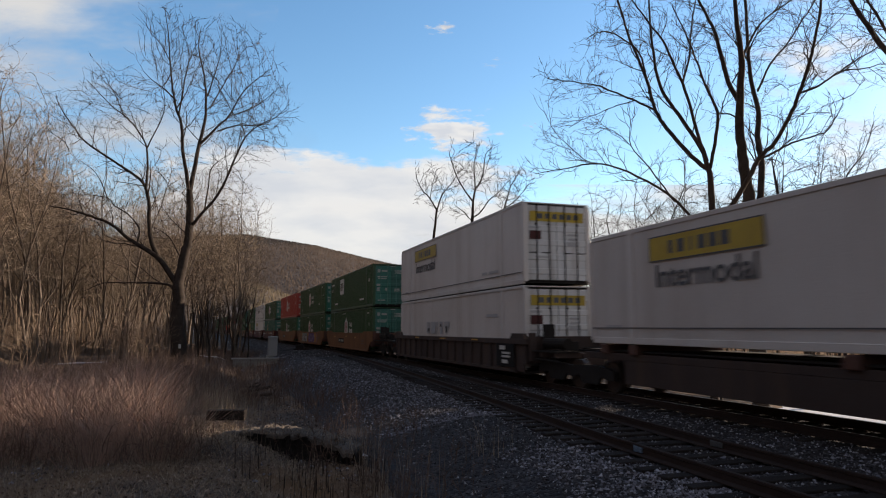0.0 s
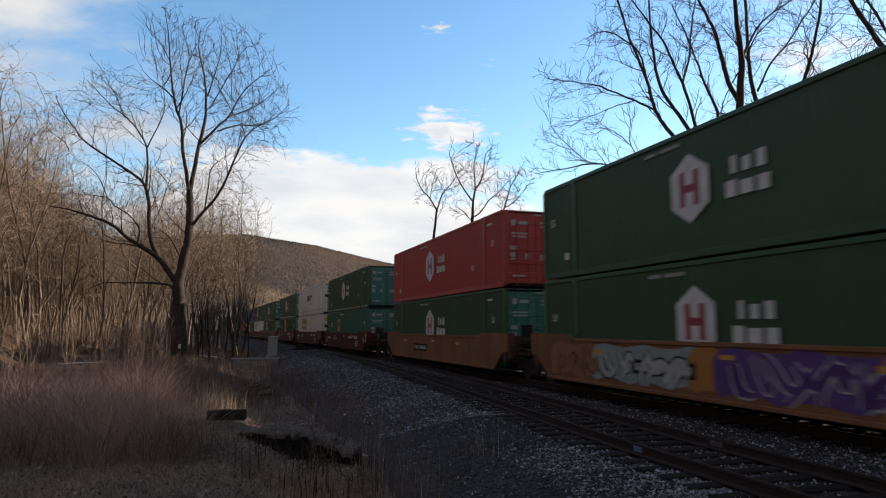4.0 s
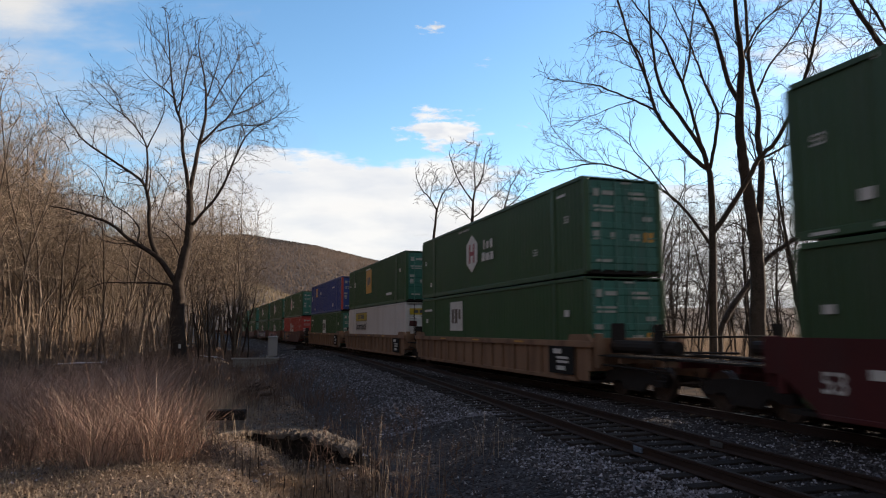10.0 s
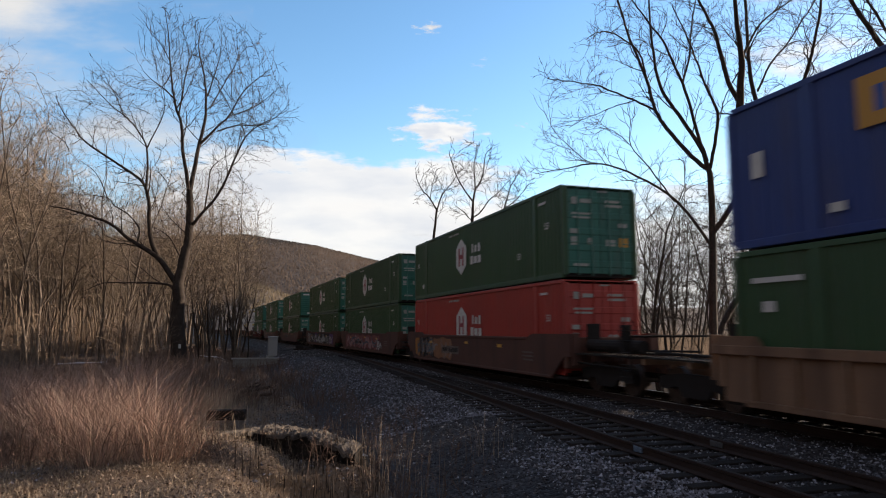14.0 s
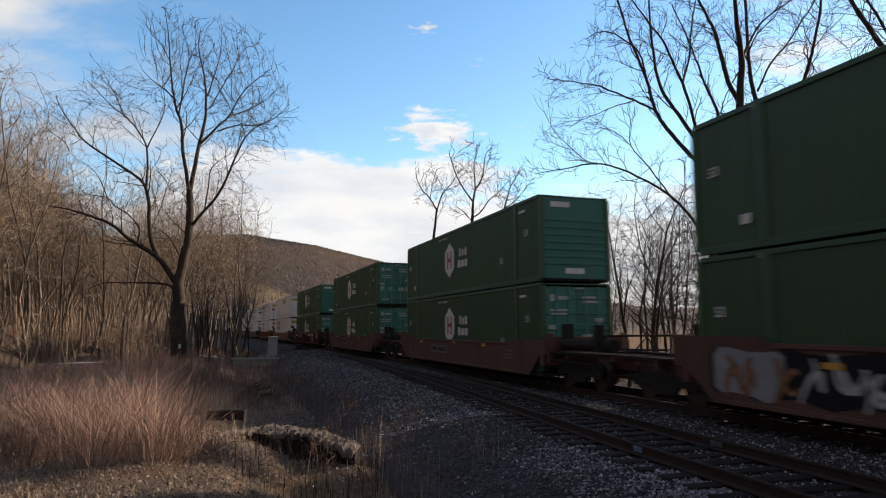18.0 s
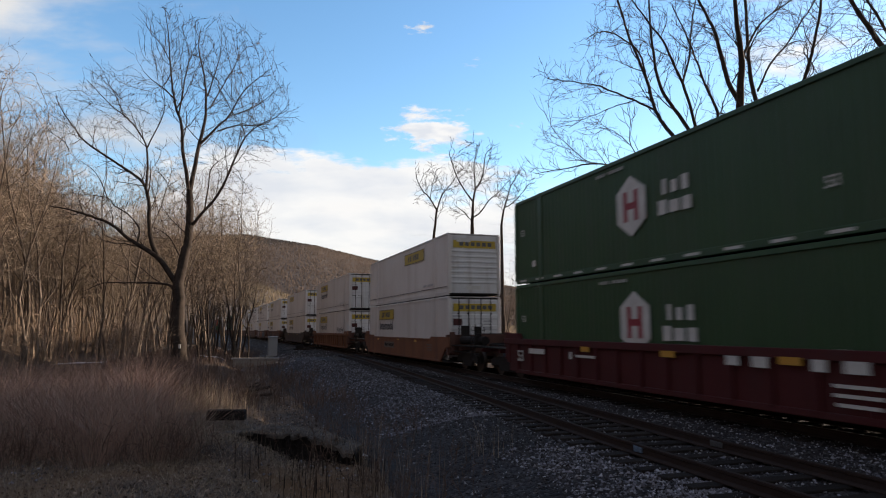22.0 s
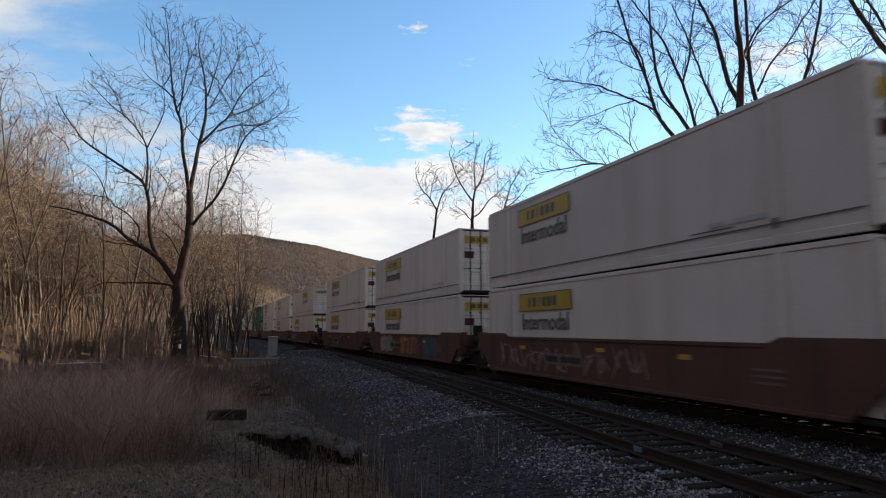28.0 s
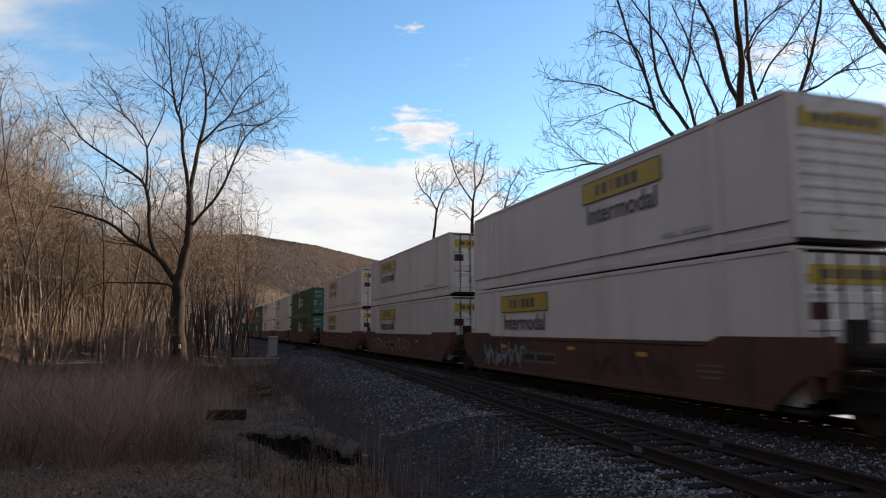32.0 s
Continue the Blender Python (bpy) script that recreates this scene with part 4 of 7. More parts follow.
# ---- the train: where each stack's trailing end stands at the start, its boxes and its car ----
W1, W2, WM, WF = ("white", "doors", "banner_word"), ("white", "doors", "banner"), ("white", "wall", "banner_mid"), ("white", "wall", "banner_mid_word")
GH, GF, GE, GP, RH = ("green", "doors", "hex"), ("green", "wall", "hex"), ("green", "doors", "square"), ("green", "doors", "pale_square"), ("red", "doors", "hex")
PM = ("green", "doors", "pale_mid")
TE, BL, SW, WW = ("teal", "doors", "square"), ("blue", "doors", "small_square"), ("white", "doors", "grey_word"), ("white", "doors", "worn")
CONSIST = [
    (26.88, W1, WW, "dark_sill", 1, ""), (50.17, GP, GH, "yellow_sill", 0, ""), (69.54, GH, GH, "yellow_sill", 0, "multi"), (88.88, RH, GH, "yellow_sill", 0, ""),
    (111.90, GH, TE, "maroon_sill", 0, ""), (131.19, SW, W1, "maroon_sill", 0, ""), (150.43, GH, GE, "maroon_sill", 0, ""),
    (173.80, GH, GP, "tan_sill", 1, ""), (193.17, GE, W1, "tan_sill", 1, ""), (212.54, BL, PM, "tan_sill", 1, ""),
    (235.70, GH, RH, "brown_sill", 0, "warm"), (255.24, GH, GH, "brown_sill", 0, "pink"), (274.38, GH, GH, "brown_sill", 0, "mural"),
    (297.97, GF, GH, "brown_sill", 0, ""), (321.45, GH, GH, "brown_sill", 0, ""), (344.66, GF, GH, "maroon_sill", 1, ""), (368.09, WM, W1, "orange_sill", 0, ""),
    (391.50, W1, W1, "orange_sill", 1, ""), (415.05, W2, W1, "dark_sill", 0, ""), (438.59, W1, W1, "brown_sill", 0, "faint"), (458.06, W1, W1, "brown_sill", 0, "blobs"),
    (477.31, W1, W1, "brown_sill", 0, "dark"), (501.28, WF, W1, "brown_sill", 0, "tags"), (520.50, W1, W1, "brown_sill", 0, "faint"), (539.80, W1, W1, "brown_sill", 0, ""),
    (563.20, GH, GH, "brown_sill", 0, ""), (582.50, W1, W1, "brown_sill", 0, ""), (601.80, W1, W1, "brown_sill", 0, ""), (621.10, GH, GH, "brown_sill", 0, ""), (640.40, RH, GH, "brown_sill", 0, ""),
    (659.70, W1, GH, "brown_sill", 0, ""), (679.00, GH, GH, "brown_sill", 0, "")]
COLOUR = {"white": "off-white", "green": "dark green", "teal": "teal green", "red": "red", "blue": "blue"}
MARKED = {"banner_word": "yellow banner and grey lettering", "banner": "a yellow banner", "banner_mid": "a yellow banner", "banner_mid_word": "yellow banner and grey lettering", "grey_word": "faded grey lettering", "hex": "a white hexagon emblem",
          "square": "an amber square emblem", "pale_square": "a pale square emblem", "pale_mid": "a pale square emblem", "small_square": "a small yellow emblem", "worn": "worn grey lettering"}
CARS = {"dark_sill": "dark weathered", "yellow_sill": "faded yellow", "maroon_sill": "maroon", "tan_sill": "tan", "brown_sill": "brown", "orange_sill": "rusty orange"}
MURALS = {
    "multi": ([("rust", -7.3, -4.6), ("pale_green", -4.9, -0.6), ("orange", -1.0, 0.2), ("purple", -0.2, 5.2), ("orange", 3.4, 5.0)],
              [("rust", "black", -7.0, -5.2, 0.07, 0.8), ("white", "black", -4.7, -1.6, 0.09, 0.85), ("purple", "white", 0.0, 3.2, 0.09, 0.8)]),
    "warm": ([("orange", -7.3, -6.4), ("black", -6.6, -4.2), ("rust", -4.3, -1.6)], [("blue", "orange", -6.9, -4.6, 0.08, 0.6), ("grey", "", -6.6, -4.4, 0.04, 0.9), ("faint", "", -3.2, -1.8, 0.05, 0.5)]),
    "pink": ([("maroon", -6.6, 4.5), ("pink", -6.4, 4.3)], [("pale_pink", "maroon", -6.2, 3.4, 0.15, 1.15), ("blue", "", -5.6, 3.0, 0.05, 2.3), ("white", "black", 3.7, 4.2, 0.1, 0.9)]),
    "mural": ([("black", -7.5, 6.8), ("grey", -7.4, -5.6), ("purple", -2.6, -1.6), ("purple", 5.2, 6.9)],
              [("rust", "black", -7.3, -5.9, 0.05, 0.6), ("white", "", -5.3, -3.0, 0.05, 0.6), ("white", "grey", -3.0, 1.0, 0.10, 1.9), ("white", "", 1.2, 5.0, 0.07, 1.7), ("grey", "", -1.5, 6.0, 0.04, 1.3)]),
    "faint": ([], [("faint", "", -6.5, 2.0, 0.035, 0.6)]),
    "blobs": ([("pale_pink", -5.6, -4.3), ("pale_blue", -4.5, -2.6), ("rust", -1.0, 2.4), ("blue", 3.2, 5.6)], [("faint", "", -4.2, -2.8, 0.06, 0.7), ("pink", "maroon", 0.0, 2.2, 0.08, 0.7), ("green", "", 3.4, 5.0, 0.06, 0.8)]),
    "dark": ([], [("stain", "", -6.5, 1.6, 0.06, 0.9), ("faint", "", -3.5, -1.0, 0.05, 0.9)]),
    "tags": ([("stain", -7.2, -3.2)], [("grey", "black", -6.7, -3.4, 0.07, 0.65), ("stain", "", 1.0, 4.6, 0.05, 0.7)])}
ROLLING = []


def build_train():
    protos = {}

    def take(spec):
        if spec not in protos:
            protos[spec] = container(*spec)
            return protos[spec]
        return copy_thing(protos[spec], Matrix.Identity(4))

    for i, (c, up, low, paint, ribbed, sprayed) in enumerate(CONSIST):
        before = CONSIST[i - 1][0] if i else c - 21.0
        after = CONSIST[i + 1][0] if i + 1 < len(CONSIST) else c + 19.3
        fore, aft = (c - before) / 2, (after - c) / 2
        trucks = []
        if fore > 10.2:
            trucks.append(9.75)
        trucks.append(-9.75 if aft > 10.2 else -aft)
        car = well_car(paint, ribbed, round(fore, 1), round(aft, 1), trucks)
        tagged(car, CARS[paint] + (" ribbed steel well car" if ribbed else " smooth-sided steel well car") + (" with sprayed graffiti" if sprayed else " under stacked containers"))
        dress(car, paint, ribbed, i)
        if sprayed:
            graffiti(car, *MURALS[sprayed], i)
        ROLLING.append((car, c - HALF, 0.0, 7.0))
        for spec, z, where in ((low, 0.354, "in a well car"), (up, 3.27, "stacked on another")):
            box_ = take(spec)
            tagged(box_, f"{COLOUR[spec[0]]} container with {MARKED[spec[2]]}, {where}")
            if c in (111.90, 150.43, 344.66) and z > 1:
                pieces("reflective_dash", [(-7.4 + 1.24 * k, 0.10, 0.5, 0.06) for k in range(13)], M["mark"], box_, 0, FACE - 0.002, 0)
            if c == 391.50 and spec is low and z < 1:
                for k in range(8):
                    graffiti(box_, [], [("scrawl", "", 3.0 + 0.42 * k, 3.1 + 0.42 * k, 0.035, 0.5)], 5 + k, FACE, 1.05, 1.65)
            if c in (391.50, 438.59, 477.31) and z > 1:
                pieces("grime_streak", [(6.1, 0.42, 0.14, 0.2), (4.4, 0.5, 1.3, 0.03)], M["grime"], box_, 0, FACE - 0.03, 0)
            ROLLING.append((box_, c - HALF, z, 7.0))
    # spine cars ahead, one container each; the foremost is unseen, added for its shadow
    for c in (6.45, -11.5):
        car = spine_car()
        ROLLING.append((car, c - HALF, 0.0, 7.0))
        box_ = take(W1)
        tagged(box_, "off-white container with a yellow banner, on a spine car")
        ROLLING.append((box_, c - HALF, 1.35, 7.0))


def reflectors(car, y, rows):
    for x, z, w, h in rows:
        part("reflector", bars([(0, 0, w, h)], M["amber"], "reflector"), None, car, at=pose(x, y, z))


def dress(car, paint, ribbed, i):
    """Stencils and reflectors on the near sill."""
    y = -1.535 if ribbed else -1.506
    if paint == "maroon_sill":
        part("marking", word("53", 0.42, M["mark"], "marking"), None, car, "white number", at=pose(7.6, y, 0.98))
        part("marking", word("53", 0.5, M["mark"], "marking"), None, car, "white number", at=pose(-7.2, y, 0.85))
        pieces("marking", [(-6.0, 1.05, 1.1, 0.16), (-3.8, 1.0, 0.16, 0.2), (-3.0, 1.0, 1.0, 0.07), (2.6, 1.15, 0.35, 0.18), (3.3, 1.15, 0.4, 0.2), (4.6, 1.15, 0.3, 0.2), (5.3, 1.15, 0.45, 0.2), (5.3, 0.85, 0.9, 0.06), (5.3, 0.7, 0.9, 0.06), (5.3, 0.55, 0.8, 0.06)], M["mark"], car, 0, y, 0)
        reflectors(car, y, [(-3.0, 1.2, 0.45, 0.14), (0.6, 1.2, 0.5, 0.14), (4.0, 1.2, 0.5, 0.14), (8.3, 1.35, 0.3, 0.3), (8.3, 1.0, 0.3, 0.25)])
    else:
        if not ribbed:
            pieces("marking", [(5.9, 1.0, 0.8, 0.05), (5.9, 0.88, 0.8, 0.05), (5.9, 0.76, 0.7, 0.05)], M["stencil"], car, 0, y, 0)
            reflectors(car, y - 0.012, [(3.6, 1.15, 0.4, 0.11), (-4.6, 1.15, 0.4, 0.11), (0.2, 1.2, 0.4, 0.1)])
            if paint in ("yellow_sill", "brown_sill", "orange_sill"):
                plate = part("name_panel", bars([(0, 0, 2.3, 0.34)], M["seal" if paint == "yellow_sill" else "stencil"], "name_panel"), None, car, "dark panel with pale bars", at=pose(-1.9, y - 0.002, 0.86))
                pieces("marking", [(-0.95 + 0.19 * k, 0, 0.13, 0.17) for k in range(11) if k != 4], M["stencil_pale" if paint == "yellow_sill" else "seal"], plate, 0, -0.005, 0)
        else:
            if paint not in ("tan_sill", "dark_sill"):
                return
            part("stencil_panel", bars([(6.9, 0.85, 1.5, 0.8)], M["seal"], "stencil_panel"), None, car, at=pose(0, y + 0.01, 0))
            pieces("marking", [(6.7, 1.1, 0.5, 0.14), (7.0, 0.92, 0.7, 0.07), (7.0, 0.8, 0.7, 0.07), (6.9, 0.62, 0.5, 0.12)], M["mark"], car, 0, y, 0)
            reflectors(car, y, [(0.0, 1.34, 0.7, 0.05), (4.0, 1.34, 0.7, 0.05), (-4.0, 1.34, 0.7, 0.05)])


def spine_car():
    c = thing("spine_car", "dark rusty steel spine car carrying one container", "rail car", "spine cars of the train")
    part("center_beam", shared(("beam",), lambda: finish(boxes((-8.9, 8.9, -0.33, 0.33, 0.5, 1.16), bevel=0.02), "center_beam", M["dark_sill"])), None, c)
    for x in (-7.4, -6.1, 0.0, 6.1, 7.4):
        part("cross_arm", shared(("arm",), lambda: finish(boxes((-0.16, 0.16, -1.32, 1.32, 1.1, 1.345), (-0.3, 0.3, -0.5, 0.5, 0.95, 1.12), bevel=0.02), "cross_arm", M["brown_sill"])), None, c, at=pose(x, 0, 0))
    # lower side plates and deck are added to keep the space beneath dark
    for y in (-1.22, 1.16):
        part("side_sill", shared(("spsill",), lambda: finish(boxes((-8.6, 8.6, 0, 0.06, 0.95, 1.12), (-6.6, 6.6, 0, 0.05, 0.36, 0.948), bevel=0.01), "side_sill", M["dark_sill"])), None, c, at=pose(0, y, 0))
    part("deck", shared(("spdeck",), lambda: finish(boxes((-8.5, 8.5, -1.15, 1.15, 1.16, 1.2)), "deck", M["steel"])), None, c)
    for x in (-8.7, 8.7):
        truck(c, x)
    return c


# ---- trees ----
class Grower:
    """Grows a bare tree in its own space: u across, v away, w up."""

    def __init__(self, seed):
        self.rng = random.Random(seed)
        self.lists = {"wood": ([], []), "twig": ([], [])}
        self.spine = []
        self.limbs = []

    def tube(self, pts, radii, sides, which):
        v, f = self.lists[which]
        base = len(v)
        for i, (p, r) in enumerate(zip(pts, radii)):
            d = (pts[min(i + 1, len(pts) - 1)] - pts[max(i - 1, 0)]).normalized()
            a = d.orthogonal().normalized() if i == 0 else (a - d * a.dot(d)).normalized()
            b = d.cross(a)
            for k in range(sides):
                t = 6.2832 * k / sides
                v.append(tuple(p + (a * math.cos(t) + b * math.sin(t)) * r))
        for i in range(len(pts) - 1):
            for k in range(sides):
                q = base + i * sides
                k2 = (k + 1) % sides
                f.append((q + k, q + k2, q + sides + k2, q + sides + k))

    def reach(self, x, y, z):
        """Where the tree stands from the road, so that limbs that swing nearer grow shorter across."""
        self.stand = Vector((x, y, z))

    def ribbon(self, pts, r):
        v, f = self.lists["twig"]
        base = len(v)
        d = (pts[-1] - pts[0]).normalized()
        a = d.orthogonal().normalized()
        a = (a * math.cos(self.rng.uniform(0, 6.28)) + d.cross(a) * math.sin(self.rng.uniform(0, 6.28))).normalized()
        for i, p in enumerate(pts):
            w = a * r * (1 - 0.5 * i / (len(pts) - 1))
            v.append(tuple(p - w)), v.append(tuple(p + w))
        for i in range(len(pts) - 1):
            f.append((base + 2 * i, base + 2 * i + 1, base + 2 * i + 3, base + 2 * i + 2))

    def limb(self, r0, r1, *flat):
        """A limb through the given (u, w); it starts on the nearest limb and swings a little towards or away."""
        uw = [(flat[i], flat[i + 1]) for i in range(0, len(flat), 2)]
        v0 = 0.0
        if self.spine:
            v0 = min(self.spine, key=lambda p: ((self.stand.x + p.x) / (1 + p.y / self.stand.y) - self.stand.x - uw[0][0]) ** 2 + ((self.stand.z + p.z) / (1 + p.y / self.stand.y) - self.stand.z - uw[0][1]) ** 2).y
        slope, pts = self.rng.uniform(-0.4, 0.4) if len(self.limbs) > 1 else 0.0, []
        n = len(uw)
        run = 0.0
        for i in range(n - 1):
            p0, p1, p2, p3 = uw[max(i - 1, 0)], uw[i], uw[i + 1], uw[min(i + 2, n - 1)]
            for k in range(4):
                t = k / 4
                c = [0.5 * (2 * p1[j] + (p2[j] - p0[j]) * t + (2 * p0[j] - 5 * p1[j] + 4 * p2[j] - p3[j]) * t * t + (3 * p1[j] - p0[j] - 3 * p2[j] + p3[j]) * t ** 3) for j in (0, 1)]
                step = math.hypot(p2[0] - p1[0], p2[1] - p1[1]) / 4
                pts.append(Vector((c[0], v0 + slope * run, c[1])))
                run += step
        pts.append(Vector((uw[-1][0], v0 + slope * run, uw[-1][1])))
        pts = [Vector(((self.stand.x + p.x) * (1 + p.y / self.stand.y) - self.stand.x, p.y, (self.stand.z + p.z) * (1 + p.y / self.stand.y) - self.stand.z)) for p in pts]
        jag = max(r0 * 0.1, 0.015)
        pts = [pts[0]] + [p + Vector([self.rng.uniform(-jag, jag) for _ in range(3)]) for p in pts[1:]]
        radii = [r0 + (r1 - r0) * i / (len(pts) - 1) for i in range(len(pts))]
        self.tube(pts, radii, 10 if r0 > 0.2 else 6, "wood")
        self.spine += pts
        self.limbs.append((pts, radii))

    def fork(self, every, length, skip=1, depth=2, share=0.5, thin=0.012):
        """Side branches along the limbs, bending outwards and up, and smaller ones on those."""
        todo = self.limbs[skip:]
        for level in range(depth):
            grown = []
            for pts, radii in todo:
                total = sum((b - a).length for a, b in zip(pts, pts[1:]))
                n = max(2, int(total / every))
                for k in range(n):
                    t = 0.22 + 0.76 * (k + self.rng.random()) / n
                    x = t * (len(pts) - 1)
                    i = min(int(x), len(pts) - 2)
                    if radii[i] > 0.3:
                        continue
                    q, ax = pts[i].lerp(pts[i + 1], x - i), (pts[i + 1] - pts[i]).normalized()
                    side = Vector([self.rng.gauss(0, 1) for _ in range(3)])
                    side = (side - ax * side.dot(ax)).normalized()
                    reach, d, more = length * self.rng.uniform(0.55, 1.2) * (1.25 - 0.6 * t), ax * 0.75 + side * 0.75, [q]
                    for j in range(5):
                        d = (d.normalized() + Vector([self.rng.gauss(0, 0.13) for _ in range(3)]) + Vector((0, 0, 0.09))).normalized()
                        q = q + d * reach / 5
                        more.append(q)
                    r = max(min(radii[i] * 0.5, 0.02 * reach), thin)
                    rr = [r * (1 - 0.65 * j / 5) for j in range(6)]
                    self.tube(more, rr, 4, "wood" if r > 0.03 else "twig")
                    grown.append((more, rr))
            self.limbs += grown
            todo, every, length = grown, every * share, length * 0.52

    def fill(self, blobs, count, step=0.4, reach=2.6, kill=0.65, tip=0.006, low=0.0, twigs=2, rounds=70, rise=0.2):
        """Fills round masses (u, v, w and three half sizes, share) with branches that grow from the limbs towards open air."""
        rng = np.random.default_rng(self.rng.randrange(10 ** 6))
        whole = sum(b[6] for b in blobs)
        air = []
        for b in blobs:
            d = rng.normal(size=(int(count * b[6] / whole), 3))
            d /= np.linalg.norm(d, axis=1)[:, None]
            air.append(np.array(b[:3]) + d * np.array(b[3:6]) * rng.random((len(d), 1)) ** 0.5)
        air = np.concatenate(air)
        at, way = [], []
        for pts, radii in self.limbs:
            for i in range(1, len(pts)):
                if pts[i].z > low:
                    at.append(tuple(pts[i])), way.append(tuple((pts[i] - pts[i - 1]).normalized()))
        at, way = np.array(at), np.array(way)
        first = len(at)
        stem = np.full(first, -1)
        kids = np.zeros(first, int)
        gap = np.linalg.norm(air[:, None] - at[None], axis=2)
        near = gap.argmin(1)
        gap = gap.min(1)
        for _ in range(rounds):
            live = gap < reach
            if not live.any():
                break
            own, back = np.unique(near[live], return_inverse=True)
            pull = np.zeros((len(own), 3))
            np.add.at(pull, back, (air[live] - at[near[live]]) / gap[live][:, None])
            pull /= np.linalg.norm(pull, axis=1)[:, None] + 1e-6
            d = pull + 0.8 * way[own] + rng.normal(0, 0.15, pull.shape) + np.array((0, 0, rise))
            d /= np.linalg.norm(d, axis=1)[:, None]
            ok = kids[own] < 2
            if not ok.any():
                break
            own, d = own[ok], d[ok]
            fresh = at[own] + d * step
            n0 = len(at)
            at, way, stem = np.r_[at, fresh], np.r_[way, d], np.r_[stem, own]
            kids[own] += 1
            kids = np.r_[kids, np.zeros(len(own), int)]
            far = np.linalg.norm(air[:, None] - fresh[None], axis=2)
            best = far.argmin(1)
            far = far.min(1)
            near, gap = np.where(far < gap, n0 + best, near), np.minimum(gap, far)
            keep = gap > kill
            air, near, gap = air[keep], near[keep], gap[keep]
            if not len(air):
                break
        size, chief = np.zeros(len(at)), np.full(len(at), -1)
        for i in range(len(at) - 1, first - 1, -1):
            size[i] = max(size[i], tip ** 2.1)
            q = stem[i]
            size[q] += size[i]
            if chief[q] < 0 or size[i] > size[chief[q]]:
                chief[q] = i
        size = size ** (1 / 2.1)
        spots = [Vector(p) for p in at]
        for i in range(first, len(at)):
            if stem[i] >= first and chief[stem[i]] == i:
                continue
            run = [stem[i], i]
            while chief[run[-1]] >= 0:
                run.append(chief[run[-1]])
            pts = [spots[k] for k in run]
            pts = [pts[0]] + [(a + b * 2 + c) / 4 for a, b, c in zip(pts, pts[1:], pts[2:])] + [pts[-1]]
            r = [min(size[k], 0.09) for k in run]
            r[0] = r[1]
            self.tube(pts, r, 4 if r[0] > 0.02 else 3, "wood" if r[0] > 0.02 else "twig")
        for i in range(first, len(at)):
            if size[i] > 4 * tip:
                continue
            ax = Vector(way[i])
            for _ in range(twigs):
                side = Vector([self.rng.gauss(0, 1) for _ in range(3)])
                side = (side - ax * side.dot(ax)).normalized()
                d = (ax * 0.8 + side * self.rng.uniform(0.45, 0.9) + Vector((0, 0, 0.12))).normalized()
                mid = spots[i] + d * step * self.rng.uniform(0.35, 0.7)
                d = (d + ax * 0.3 + Vector([self.rng.gauss(0, 0.15) for _ in range(3)])).normalized()
                self.ribbon([spots[i], mid, mid + d * step * self.rng.uniform(0.3, 0.8)], tip * 0.8)

    def slender(self, height, r, lean, wide, count, low=0.34, limbs=5, twigs=2, tip=0.011, stems=1):
        """A slim woodland tree or a shrub of several stems."""
        for k in range(stems):
            n, q = 9, Vector((self.rng.gauss(0, 0.15), self.rng.gauss(0, 0.15), -0.4)) if stems > 1 else Vector((0, 0, -0.4))
            d = Vector((lean + self.rng.gauss(0, 0.25) * (stems > 1), self.rng.uniform(-0.1, 0.1) + self.rng.gauss(0, 0.25) * (stems > 1), 1))
            pts = [q]
            for i in range(n):
                d = (d + Vector((self.rng.gauss(0, 0.10), self.rng.gauss(0, 0.10), 0.07))).normalized()
                q = q + d * (height * (0.86 if stems == 1 else self.rng.uniform(0.55, 0.9)) / n)
                pts.append(q)
            radii = [r * (1 - 0.82 * i / n) for i in range(n + 1)]
            self.tube(pts, radii, 6, "wood")
            self.limbs.append((pts, radii))
        for k in range(limbs):
            t = low + (0.8 - low) * (k + self.rng.random()) / limbs
            i = min(int(t * n), n - 1)
            q, a = pts[i].lerp(pts[i + 1], t * n - i), self.rng.uniform(0, 6.28)
            d, more = Vector((math.cos(a), math.sin(a), self.rng.uniform(0.8, 1.8))), [q]
            for j in range(5):
                d = (d.normalized() + Vector([self.rng.gauss(0, 0.14) for _ in range(3)]) + Vector((0, 0, 0.10))).normalized()
                q = q + d * (wide * self.rng.uniform(0.9, 1.5) / 5)
                more.append(q)
            rr = [radii[i] * 0.5 * (1 - 0.7 * j / 5) for j in range(6)]
            self.tube(more, rr, 5, "wood")
            self.limbs.append((more, rr))
        top = pts[-1]
        self.fill([(top.x * 0.8, top.y * 0.8, height * (low + 1.02) / 2, wide, wide, height * (1.04 - low) / 2, 1)], count, height / 36 if stems == 1 else height * 0.085, 2.6 if stems == 1 else height * 0.7, height / 30 if stems == 1 else height * 0.11, tip, height * low, twigs, rise=0.2)

    def meshes(self, bark, twig):
        return [mesh_of("trunk", *self.lists["wood"], M[bark], True), mesh_of("crown", *self.lists["twig"], M[twig])]


def plant(meshes, label, x, y, z, turn=0.0, size=1.0, group=""):
    t = thing("tree", label, "tree", group, at=Matrix.Translation((x, y, z)) @ pose(0, 0, 0, 0, 0, turn) @ Matrix.Scale(size, 4))
    part("trunk", meshes[0], None, t)
    part("crown", meshes[1], None, t)
    return t


